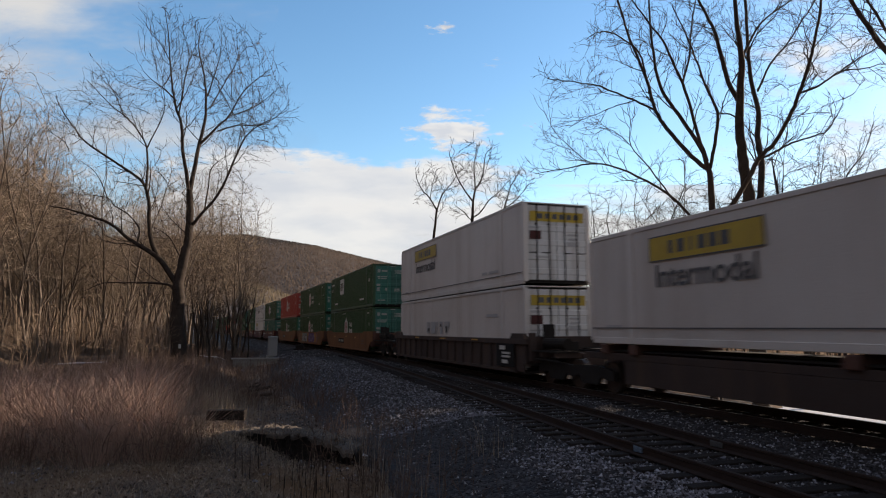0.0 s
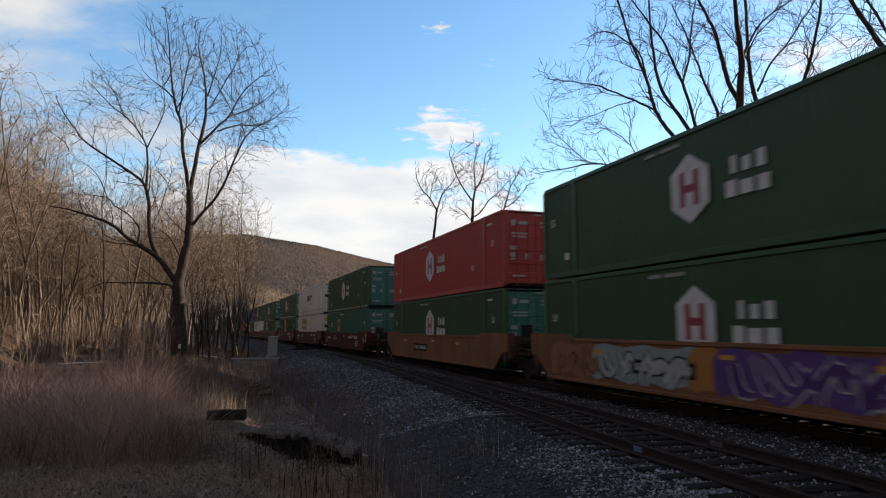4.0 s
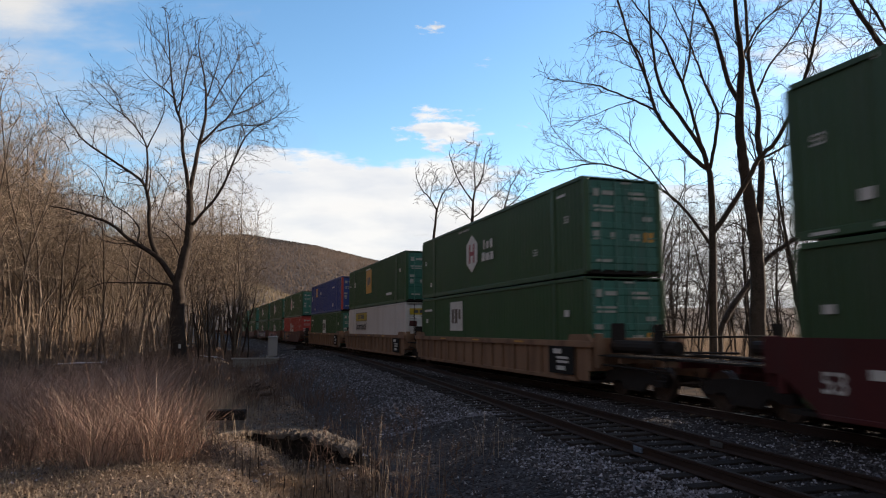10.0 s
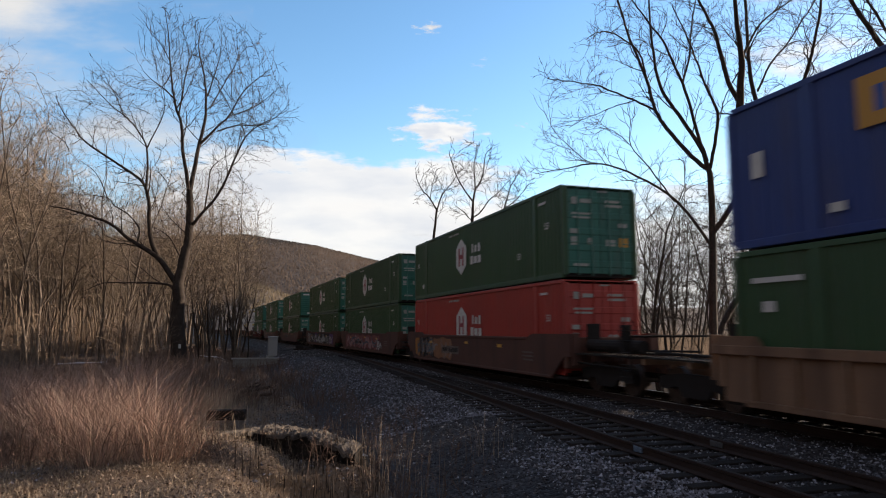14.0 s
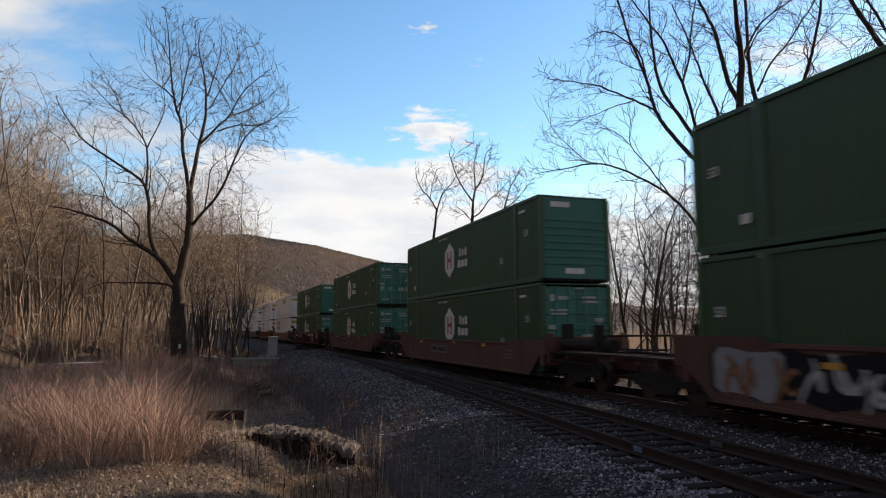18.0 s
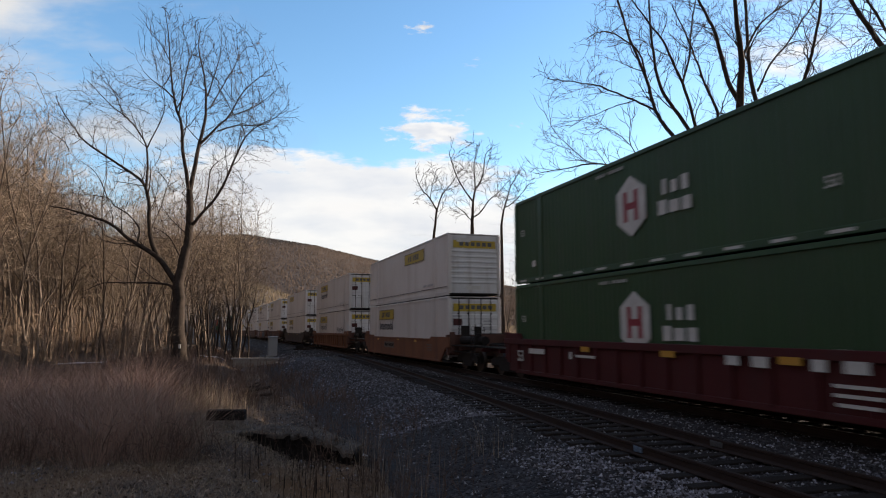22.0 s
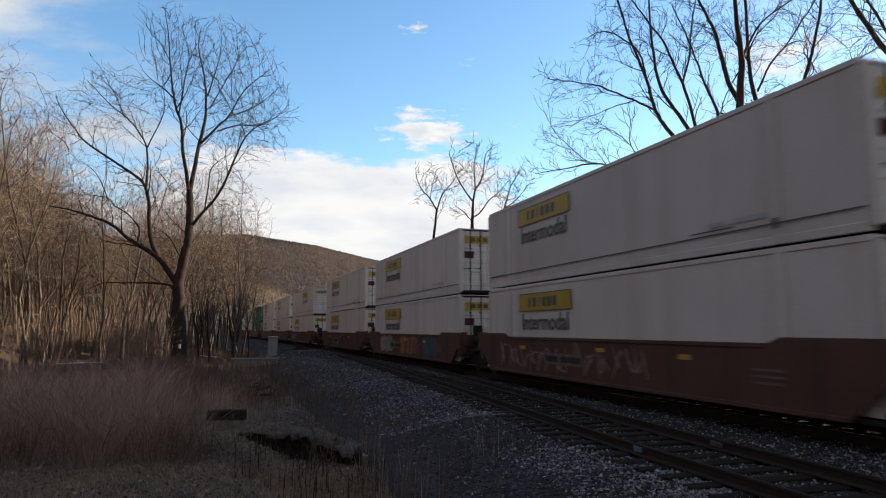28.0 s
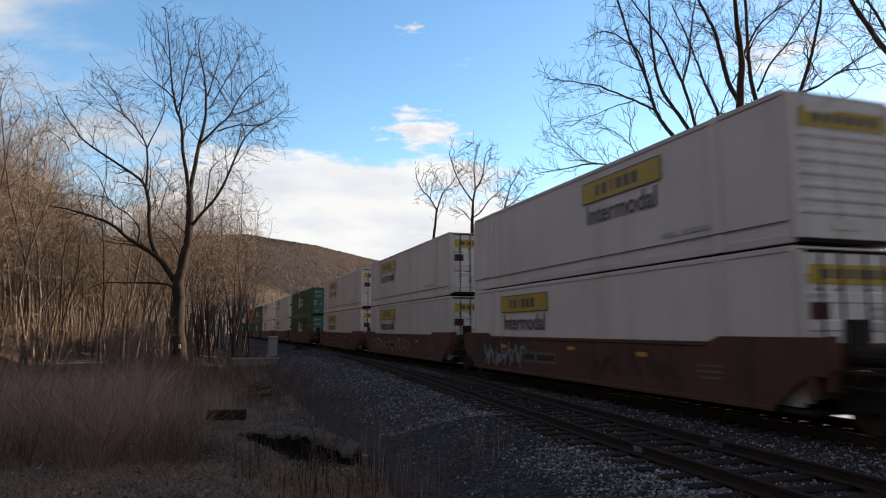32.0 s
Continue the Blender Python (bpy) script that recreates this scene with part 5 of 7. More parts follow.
def build_big_trees():
    g = Grower(11)
    g.reach(-16.01, 41, -2.66)
    g.limb(0.558, 0.331, 0.0, -0.8, -0.0, 0.2, -0.2, 2.2, -0.3, 3.9, -0.3, 5.3)
    g.limb(0.187, 0.031, -0.5, 5.3, -1.5, 6.7, -2.3, 7.3, -3.0, 7.7, -3.6, 8.1, -4.6, 8.9, -5.5, 9.3, -6.4, 9.6, -7.4, 9.9, -8.6, 10.1)
    g.limb(0.156, 0.019, -1.6, 6.8, -2.1, 7.8, -2.3, 8.9, -2.4, 10.3, -2.7, 11.4, -3.3, 12.0, -4.8, 13.0, -6.7, 14.3, -7.4, 15.2, -8.3, 16.4, -8.7, 17.4)
    g.limb(0.078, 0.019, -2.6, 11.3, -2.6, 12.6, -2.7, 13.7, -2.9, 14.3, -3.5, 15.2, -4.2, 15.9, -5.0, 16.5, -5.9, 17.4, -6.8, 18.3)
    g.limb(0.047, 0.012, -2.7, 13.8, -2.4, 14.5, -1.9, 15.6, -1.7, 16.7, -1.9, 18.0, -1.8, 19.1)
    g.limb(0.039, 0.009, -4.2, 15.8, -4.7, 16.9, -5.3, 18.0, -5.9, 19.1)
    g.limb(0.062, 0.012, -3.0, 7.7, -2.9, 8.5, -3.1, 9.0, -3.7, 9.6, -4.5, 10.1, -5.0, 10.6, -5.9, 10.8, -6.8, 10.8)
    g.limb(0.039, 0.012, -5.0, 10.6, -5.4, 11.5, -6.0, 12.4, -6.9, 13.0)
    g.limb(0.324, 0.187, -0.3, 5.3, 0.0, 7.1, 0.2, 8.1, 0.2, 9.9, 0.1, 11.0)
    g.limb(0.148, 0.019, 0.1, 10.8, -0.1, 12.1, -0.4, 13.5, -0.6, 15.4, -1.0, 16.5, -1.3, 18.0, -1.5, 19.5, -1.7, 21.4, -2.0, 22.9)
    g.limb(0.055, 0.012, -1.0, 16.9, -1.8, 17.7, -2.6, 18.3, -3.2, 18.9)
    g.limb(0.062, 0.012, -0.8, 15.9, -0.5, 18.3, -0.3, 20.0, -0.9, 21.9)
    g.limb(0.039, 0.012, -1.5, 19.5, -2.1, 20.6, -2.8, 21.4, -3.2, 22.1)
    g.limb(0.164, 0.019, 0.1, 10.8, 0.4, 12.8, 0.6, 14.1, 0.9, 15.6, 0.9, 17.2, 0.7, 18.7, 0.3, 20.4, 0.4, 21.8)
    g.limb(0.086, 0.012, 0.6, 14.0, 1.7, 15.2, 2.4, 15.9, 3.2, 17.4, 4.1, 18.3, 5.1, 19.1)
    g.limb(0.055, 0.012, 1.7, 14.9, 3.0, 15.3, 4.4, 15.3, 5.5, 15.9, 6.2, 16.7)
    g.limb(0.055, 0.012, 1.0, 17.2, 1.4, 18.7, 1.7, 20.0, 1.7, 21.8)
    g.limb(0.047, 0.012, 1.2, 16.4, 2.0, 18.0, 2.6, 19.1, 3.2, 20.3, 3.9, 20.6)
    g.limb(0.047, 0.012, 2.4, 15.9, 3.6, 16.3, 4.7, 17.0, 5.8, 18.0)
    g.limb(0.039, 0.012, 0.6, 14.3, 0.0, 14.9, -0.5, 15.6)
    g.limb(0.117, 0.019, 0.3, 8.8, 0.9, 9.6, 1.9, 10.8, 2.5, 12.1, 3.0, 13.4, 3.5, 14.5, 4.2, 15.2, 5.1, 15.7)
    g.limb(0.055, 0.012, 1.1, 9.8, 1.3, 11.4, 1.4, 12.4, 1.9, 13.0, 2.7, 13.5)
    g.limb(0.039, 0.012, 3.0, 13.4, 3.2, 15.0, 3.3, 16.5)
    g.limb(0.086, 0.016, -0.6, 4.9, -1.0, 5.2, -2.3, 5.3, -3.7, 5.3, -4.9, 5.3, -6.1, 4.8)
    g.limb(0.047, 0.009, -0.2, 6.7, -0.9, 8.0, -1.5, 8.5, -2.4, 8.9)
    g.fork(0.75, 2.0, 1, 2, 0.5, 0.013)
    g.fill([(-1.2, 0, 20.2, 2.1, 3.5, 3.0, 2), (2.1, 0, 18.0, 4.0, 5, 4.0, 5), (-4.5, 0, 16.7, 2.6, 3.5, 2.6, 2), (-7.6, 0, 15.6, 1.6, 2.5, 2.1, 1), (-6.0, 0, 9.4, 3.5, 3, 2.1, 1.2), (4.0, 0, 15.2, 2.4, 4, 2.6, 2), (0.3, 0, 11.4, 3.8, 4.5, 2.8, 1.6)], 4200, 0.32, 1.5, 0.42, 0.0085, 4.5)
    plant(g.meshes("bark_dark", "twig_dark"), "large bare forked tree with dark bark beside the grass", -16.01, 41, -0.86)
    g = Grower(13)
    g.reach(10.15, 25, -1.31)
    g.limb(0.195, 0.125, -0.2, -2.5, -0.1, -1.2, -0.1, -0.0)
    g.limb(0.156, 0.1, -0.1, -0.0, 0.0, 2.9, 0.1, 5.1, 0.1, 6.8, 0.0, 7.4)
    g.limb(0.094, 0.031, 0.1, 7.2, -0.6, 7.8, -1.5, 8.9, -1.9, 9.6, -2.2, 10.8, -2.5, 11.7, -2.9, 12.8, -3.2, 14.0, -3.5, 14.8)
    g.limb(0.047, 0.012, -1.9, 9.6, -2.7, 10.0, -3.4, 10.3, -4.1, 10.6, -4.7, 10.7, -5.4, 10.8, -6.1, 10.9)
    g.limb(0.023, 0.007, -2.7, 10.0, -3.4, 9.8, -4.1, 9.5, -4.8, 9.2, -5.3, 8.9)
    g.limb(0.094, 0.031, 0.0, 7.4, -0.2, 8.1, -1.0, 9.4, -1.7, 10.6, -1.9, 11.9, -2.0, 13.1, -2.0, 14.8)
    g.limb(0.07, 0.019, -0.0, 7.6, -0.3, 8.6, -0.5, 9.6, -0.8, 10.7, -1.1, 11.4, -1.5, 12.4, -2.0, 13.1, -2.6, 14.0, -3.1, 14.6)
    g.limb(0.039, 0.019, -0.8, 10.7, -0.5, 11.8, -0.4, 12.8, -0.2, 13.9, 0.0, 14.8)
    g.limb(0.07, 0.019, 0.1, 7.3, 0.4, 8.6, 0.5, 9.5, 0.2, 10.3, -0.1, 11.2, -0.3, 11.8, -0.6, 12.7, -1.1, 13.9)
    g.limb(0.039, 0.012, -2.2, 10.8, -2.5, 12.0, -3.4, 12.7, -4.0, 12.8, -4.5, 12.5)
    g.limb(0.101, 0.037, 0.1, 4.8, 0.7, 5.6, 1.6, 7.0, 2.0, 7.7, 2.7, 8.4, 3.4, 9.6, 3.7, 10.3, 4.2, 11.6, 4.4, 12.3, 4.7, 13.5, 4.9, 14.8)
    g.limb(0.047, 0.012, 3.7, 10.3, 4.5, 10.6, 5.4, 11.2, 6.3, 11.3, 7.0, 11.5)
    g.limb(0.031, 0.009, 5.4, 11.2, 6.1, 11.7, 6.8, 12.1, 7.5, 12.7)
    g.limb(0.047, 0.009, 2.1, 7.7, 2.7, 8.0, 3.3, 8.3, 4.2, 8.6, 4.7, 8.8, 5.1, 9.4, 5.4, 9.9)
    g.limb(0.062, 0.012, 0.1, 4.2, -1.2, 6.0, -2.7, 7.0, -4.1, 7.5, -5.5, 7.3, -6.6, 7.1)
    g.limb(0.031, 0.007, -1.3, 6.0, -2.2, 7.3, -2.9, 8.2, -2.9, 9.1, -3.0, 9.7)
    g.limb(0.023, 0.006, -4.1, 7.5, -4.6, 7.6, -5.2, 8.1, -5.8, 8.7, -6.1, 9.3)
    g.limb(0.016, 0.005, -2.9, 8.2, -3.3, 8.6, -3.9, 8.9, -4.7, 8.8)
    g.fork(0.5, 1.3, 2, 2, 0.5, 0.012)
    g.fill([(-2.9, 0, 12.5, 1.9, 2.5, 1.9, 3), (-5.0, 0, 10.6, 1.6, 1.6, 1.2, 1.3), (-5.0, 0, 8.3, 2.0, 1.6, 1.1, 1.6), (-0.6, 0, 12.7, 1.7, 2.5, 1.7, 2), (4.2, 0, 12.0, 2.1, 2.5, 2.3, 1.6), (4.2, 0, 9.1, 1.7, 1.6, 1.1, 0.7)], 1500, 0.22, 1.1, 0.34, 0.0062, 5.0)
    plant(g.meshes("bark_dark", "twig_dark"), "dark bare tree with limbs fanning to one side", 10.15, 25, 0.49)
    g = Grower(12)
    g.reach(12.82, 27, -1.42)
    g.limb(0.378, 0.259, -0.2, -2.7, -0.1, -1.3, -0.1, -0.1)
    g.limb(0.324, 0.166, -0.1, -0.2, -0.1, 1.8, -0.0, 4.3, -0.1, 6.0, -0.3, 7.6, -0.4, 8.8, -0.4, 10.3)
    g.limb(0.172, 0.062, -0.4, 10.2, -0.3, 11.5, -0.2, 12.7, -0.3, 14.0, -0.4, 16.3)
    g.limb(0.109, 0.044, -0.3, 10.6, -0.8, 11.6, -1.1, 13.0, -1.3, 13.9, -1.7, 14.8, -2.2, 15.9)
    g.limb(0.055, 0.019, -0.3, 12.4, 0.2, 13.4, 0.8, 14.3, 2.0, 15.2, 2.9, 15.8)
    g.limb(0.156, 0.056, -0.0, 4.2, 0.2, 6.0, 0.4, 7.9, 0.3, 9.3, 0.4, 10.3, 0.2, 11.4, 0.1, 12.7, 0.1, 14.2, 0.1, 16.1)
    g.limb(0.047, 0.019, 0.4, 11.2, 1.0, 12.4, 1.7, 13.2, 2.3, 14.1, 3.0, 15.1, 3.4, 15.9)
    g.limb(0.039, 0.019, -0.3, 9.9, -0.8, 10.2, -1.3, 10.3, -1.5, 10.8)
    g.limb(0.031, 0.012, -0.3, 12.1, -0.7, 11.5, -1.1, 10.6, -1.3, 9.7)
    g.limb(0.039, 0.012, 0.1, 12.9, 0.5, 13.7, 1.3, 14.5, 1.8, 15.5)
    g.limb(0.047, 0.019, -0.2, 4.6, -0.4, 5.3, -0.8, 5.6, -1.1, 5.5)
    g.fork(0.6, 1.4, 2, 2, 0.5, 0.009)
    g.fill([(-0.4, 0, 14.2, 2.5, 2.5, 2.3, 3), (2.0, 0, 14.2, 2.1, 2.5, 2.1, 2), (0.1, 0, 10.8, 1.6, 2, 1.8, 1)], 1000, 0.23, 1.1, 0.36, 0.0065, 5.0)
    plant(g.meshes("bark_dark", "twig_dark"), "tall dark bare tree with forking limbs behind the line", 12.82, 27, 0.38)
    g = Grower(17)
    g.reach(12.1, 29, -1.6)
    g.limb(0.172, 0.125, -0.3, -2.6, -0.2, 0.1)
    g.limb(0.156, 0.106, -0.2, 0.1, -0.1, 1.3, 0.1, 1.8)
    g.limb(0.133, 0.062, 0.1, 1.8, 0.6, 2.6, 1.4, 3.6, 2.2, 4.6, 3.8, 5.7, 5.4, 7.1, 6.5, 7.6, 7.6, 8.4, 8.9, 9.4)
    g.limb(0.047, 0.012, 3.8, 5.7, 5.0, 5.5, 5.7, 5.9, 6.5, 6.1)
    g.limb(0.047, 0.012, 5.4, 7.1, 5.9, 8.3, 6.7, 9.3, 7.2, 10.6)
    g.fork(0.6, 1.4, 2, 2, 0.5, 0.01)
    g.fill([(6.7, 0, 8.8, 2.2, 2.5, 2.0, 2), (5.2, 0, 6.0, 2.2, 2, 1.2, 1)], 900, 0.24, 1.2, 0.34, 0.0062, 3.0)
    plant(g.meshes("bark_dark", "twig_dark"), "dark bare tree leaning far over behind the line", 12.1, 29, 0.2)
    g = Grower(14)
    g.reach(16.04, 19, -1.0)
    g.limb(0.27, 0.187, 0, -2.6, 0, 0.1)
    g.limb(0.203, 0.106, 0.0, 0.0, 0.2, 3.9, 0.1, 6.4)
    g.limb(0.117, 0.05, 0.1, 6.4, -1.6, 7.9, -2.8, 9.1, -3.5, 10.2, -4.0, 11.2)
    g.limb(0.062, 0.025, -2.2, 8.4, -2.9, 10.0, -3.5, 11.1)
    g.limb(0.094, 0.025, 0.1, 6.4, 0.0, 9.0, -0.4, 11.5)
    g.fork(0.5, 1.0, 2, 2, 0.5, 0.008)
    g.fill([(-2.9, 0, 9.9, 1.8, 2.2, 1.8, 2), (-0.2, 0, 10.0, 1.6, 2.0, 2.4, 1)], 700, 0.18, 1.0, 0.26, 0.0045, 5.0)
    plant(g.meshes("bark_dark", "twig_dark"), "dark bare tree leaning over the line", 16.04, 19, 0.8)
    g = Grower(16)
    g.reach(-0.9, 62, 0.88)
    g.limb(0.249, 0.2, 0, -5.0, 0, 0.1)
    g.limb(0.226, 0.139, 0.0, 0.0, -0.0, 7.2)
    g.limb(0.136, 0.08, -0.0, 7.1, 0.2, 9.0, 0.3, 10.1)
    g.limb(0.08, 0.019, 0.3, 10.0, -0.4, 11.2, -1.0, 11.8, -1.5, 12.8, -1.7, 13.6)
    g.limb(0.08, 0.019, 0.3, 9.7, 0.6, 10.9, 1.0, 11.7, 1.9, 12.8, 2.4, 13.9)
    g.limb(0.045, 0.019, -0.3, 11.1, -0.1, 12.5, 0.3, 13.9)
    g.fork(0.8, 1.8, 2, 2, 0.5, 0.022)
    g.fill([(0.3, 0, 12.0, 2.2, 2.5, 2.4, 1)], 260, 0.42, 1.6, 0.55, 0.0155, 6.0)
    plant(g.meshes("bark_dark", "twig_dark"), "slim bare tree beyond the line", -0.9, 62, 2.68)
    g = Grower(15)
    g.reach(2.75, 62, 0.88)
    g.limb(0.306, 0.25, 0, -5.0, 0, 0.1)
    g.limb(0.283, 0.17, -0.0, 0.0, 0.0, 8.5)
    g.limb(0.17, 0.099, 0.0, 8.4, 0.1, 10.9)
    g.limb(0.09, 0.019, 0.1, 10.8, -0.7, 11.9, -1.5, 13.4, -2.0, 14.9, -2.2, 15.8)
    g.limb(0.102, 0.019, 0.1, 10.9, 0.3, 12.2, 0.2, 14.2, 0.5, 16.3)
    g.limb(0.08, 0.019, 0.3, 12.0, 1.0, 13.2, 1.3, 15.3, 2.0, 16.0)
    g.limb(0.08, 0.019, 0.1, 9.3, 0.8, 9.8, 1.6, 10.9, 2.6, 11.8, 3.4, 12.8)
    g.limb(0.057, 0.019, 0.0, 8.9, -0.8, 9.8, -1.6, 10.4)
    g.fork(0.8, 1.8, 2, 2, 0.5, 0.022)
    g.fill([(0.2, 0, 13.9, 2.7, 3, 2.7, 2), (2.7, 0, 11.7, 1.3, 2, 1.6, 0.6), (-1.1, 0, 9.8, 1.1, 2, 1.3, 0.3)], 420, 0.42, 1.6, 0.55, 0.0155, 6.0)
    plant(g.meshes("bark_dark", "twig_dark"), "slim bare tree beyond the line", 2.75, 62, 2.68)
    g = Grower(18)
    g.reach(5.6, 62, 0.88)
    g.limb(0.249, 0.2, 0, -5.0, 0, 0.1)
    g.limb(0.226, 0.12, -0.1, 0.0, -0.1, 8.5)
    g.limb(0.113, 0.059, -0.1, 8.4, 0.1, 9.8, 0.4, 10.9)
    g.limb(0.068, 0.019, 0.4, 10.8, 0.8, 12.2, 1.4, 13.2, 1.7, 14.0)
    g.limb(0.057, 0.019, 0.2, 10.2, 0.9, 10.6, 1.8, 11.5, 2.5, 12.5)
    g.fork(0.8, 1.8, 2, 2, 0.5, 0.022)
    g.fill([(1.3, 0, 12.0, 1.7, 2.5, 2.2, 1)], 220, 0.42, 1.6, 0.55, 0.0155, 6.0)
    plant(g.meshes("bark_dark", "twig_dark"), "slim bare tree beyond the line", 5.6, 62, 2.68)


def joined(name, label, category, src, places, mat, seed, half=1, level=None):
    """Many copies of a few plants as one mesh; half: 2 leaves out every other twig."""
    rng = random.Random(seed)
    vs, fs, base = [], [], 0
    for x, y, size in places:
        m = Matrix.Translation((x, y, float((level or ground)(x, y)))) @ pose(0, 0, 0, 0, 0, rng.uniform(0, 360)) @ Matrix.Scale(size, 4)
        me = src[rng.randrange(len(src))]
        for k, piece in enumerate(me):
            co, idx = np.empty(len(piece.vertices) * 3), np.empty(len(piece.polygons) * 4, int)
            piece.vertices.foreach_get("co", co), piece.polygons.foreach_get("vertices", idx)
            idx = idx.reshape(-1, 4)[::half if k else 1]
            vs.append(co.reshape(-1, 3) @ np.array(m.to_3x3()).T + np.array(m.translation)), fs.append(idx + base)
            base += len(vs[-1])
    ob = new(name, mesh_of(name, np.concatenate(vs).tolist(), np.concatenate(fs).tolist(), mat))
    return tagged(ob, label, category, kind="stuff")


def build_woods():
    rng = random.Random(5)
    protos, dark, shrubs = [], [], []
    for k in range(7):
        g = Grower(40 + k)
        g.slender(rng.uniform(15, 20), rng.uniform(0.12, 0.2), rng.uniform(-0.14, 0.14), rng.uniform(2.2, 3.2), 900, rng.uniform(0.2, 0.34), 9, 2, 0.0092)
        protos.append(g.meshes("bark", "twig"))
    for k in range(5):
        g = Grower(60 + k)
        g.slender(rng.uniform(11, 15), rng.uniform(0.10, 0.16), rng.uniform(-0.16, 0.16), rng.uniform(1.9, 2.8), 300, rng.uniform(0.2, 0.34), 6, 2, 0.009)
        dark.append(g.meshes("bark_dark", "twig_dark"))
    for k in range(4):
        g = Grower(80 + k)
        g.slender(rng.uniform(3.0, 4.5), 0.022, 0.0, 1.4, 130, 0.12, 0, 1, 0.0065, 4)
        shrubs.append(g.meshes("twig", "twig"))
    count = 0
    while count < 185:
        s, k = rng.uniform(16, 130), rng.random()
        l = -(11.5 if s > 44 else 22 if s > 26 else 27) - 60 * k ** 1.25
        p = on_line(s, l)
        if p.y < 24 or p.x > -9 or p.x / p.y < -0.76 or math.hypot(p.x + 16, p.y - 41) < 3.5:
            continue
        plant(protos[rng.randrange(7)], "slim bare woodland tree with grey-brown bark", p.x, p.y, float(ground(p.x, p.y)), rng.uniform(0, 360), rng.uniform(0.72, 1.1) * min(1.0, math.hypot(p.x, p.y) / 54), "woodland trees")
        count += 1
    count = 0
    while count < 54:
        az, d = radians(8 + 27 * rng.random() ** 0.8), rng.uniform(33, 64)
        x, y = d * math.sin(az), d * math.cos(az)
        if line_coords(x, y)[1] < 8:
            continue
        size = rng.uniform(0.75, 1.1) * (0.85 if az < 0.3 else 1.0)
        plant(dark[rng.randrange(5)], "thin dark bare tree in the thicket beyond the line", x, y, float(ground(x, y)), rng.uniform(0, 360), size, "thicket beyond the line")
        count += 1
    # slim stems where the woods meet the line
    count = 0
    while count < 26:
        y = rng.uniform(43, 90)
        x = y * rng.uniform(-0.365, -0.285)
        if line_coords(x, y)[1] > -8.5:
            continue
        plant((dark + protos)[rng.randrange(9)], "slim bare tree at the edge of the woods", x, y, float(ground(x, y)), rng.uniform(0, 360), rng.uniform(0.68, 0.92) * y / 62, "trees at the woods' edge")
        count += 1
    # woods farther off, joined
    for name, n, pick, src, half in (("far_trees", 420, lambda: (rng.uniform(36, 300), -rng.uniform(22, 130)), protos, 1), ("slope_trees", 300, lambda: (rng.uniform(34, 120), -rng.uniform(24, 62)), protos, 1), ("understory", 760, lambda: (rng.uniform(14, 150), -rng.uniform(14, 75)), shrubs, 1), ("far_thicket", 190, lambda: (rng.uniform(10, 260), rng.uniform(24, 130)), dark, 2)):
        places = []
        for _ in range(n):
            p = on_line(*pick())
            if p.y < 30 or p.x < -0.78 * p.y or p.x > 0.75 * p.y or (name == "understory" and p.x > -0.3 * p.y - 3):
                continue
            places.append((p.x, p.y, rng.uniform(0.7, 1.15)))
        joined(name, "bare brown saplings and brush under the trees" if name == "understory" else "bare winter woodland far along the line", "woodland", src, places, M["twig_dark" if name == "far_thicket" else "sapling" if name == "understory" else "twig"], len(name), half)


def build_hills():
    """Bare woods on the far slopes: each tree a few upright slivers of twigs."""
    rng = np.random.default_rng(3)
    for name, n, d0, d1, tall, wide, mat, label in (("ridge_woods", 26000, 300, 640, (4.5, 8), (0.25, 0.6), "ridge_woods", "pale brown bare woods on the near ridge"), ("hillside_woods", 90000, 620, 1650, (4.5, 7.5), (0.5, 1.3), "far_woods", "grey-brown bare woods covering the far hills")):
        d = d0 + (d1 - d0) * rng.random(n) ** 0.8
        az = rng.uniform(-0.5, 0.12, n)
        x, y = d * np.sin(az), d * np.cos(az)
        keep = np.abs(line_coords(x, y)[1]) > 18
        x, y = x[keep], y[keep]
        n = len(x)
        h, w, z, a = rng.uniform(*tall, n), rng.uniform(*wide, n), ground(x, y) - 3.3, rng.uniform(0, 6.28, n)
        v = np.zeros((n, 4, 3))
        for k, (side, up) in enumerate(((-0.35, 0.0), (0.35, 0.0), (1.0, 0.7), (-0.2, 1.0))):
            v[:, k] = np.stack([x + side * w * np.cos(a), y + side * w * np.sin(a), z + up * h], -1)
        f = np.arange(4)[None] + 4 * np.arange(n)[:, None]
        ob = new(name, mesh_of(name, v.reshape(-1, 3).tolist(), f.tolist(), M[mat]))
        tagged(ob, label, "woodland", kind="stuff")


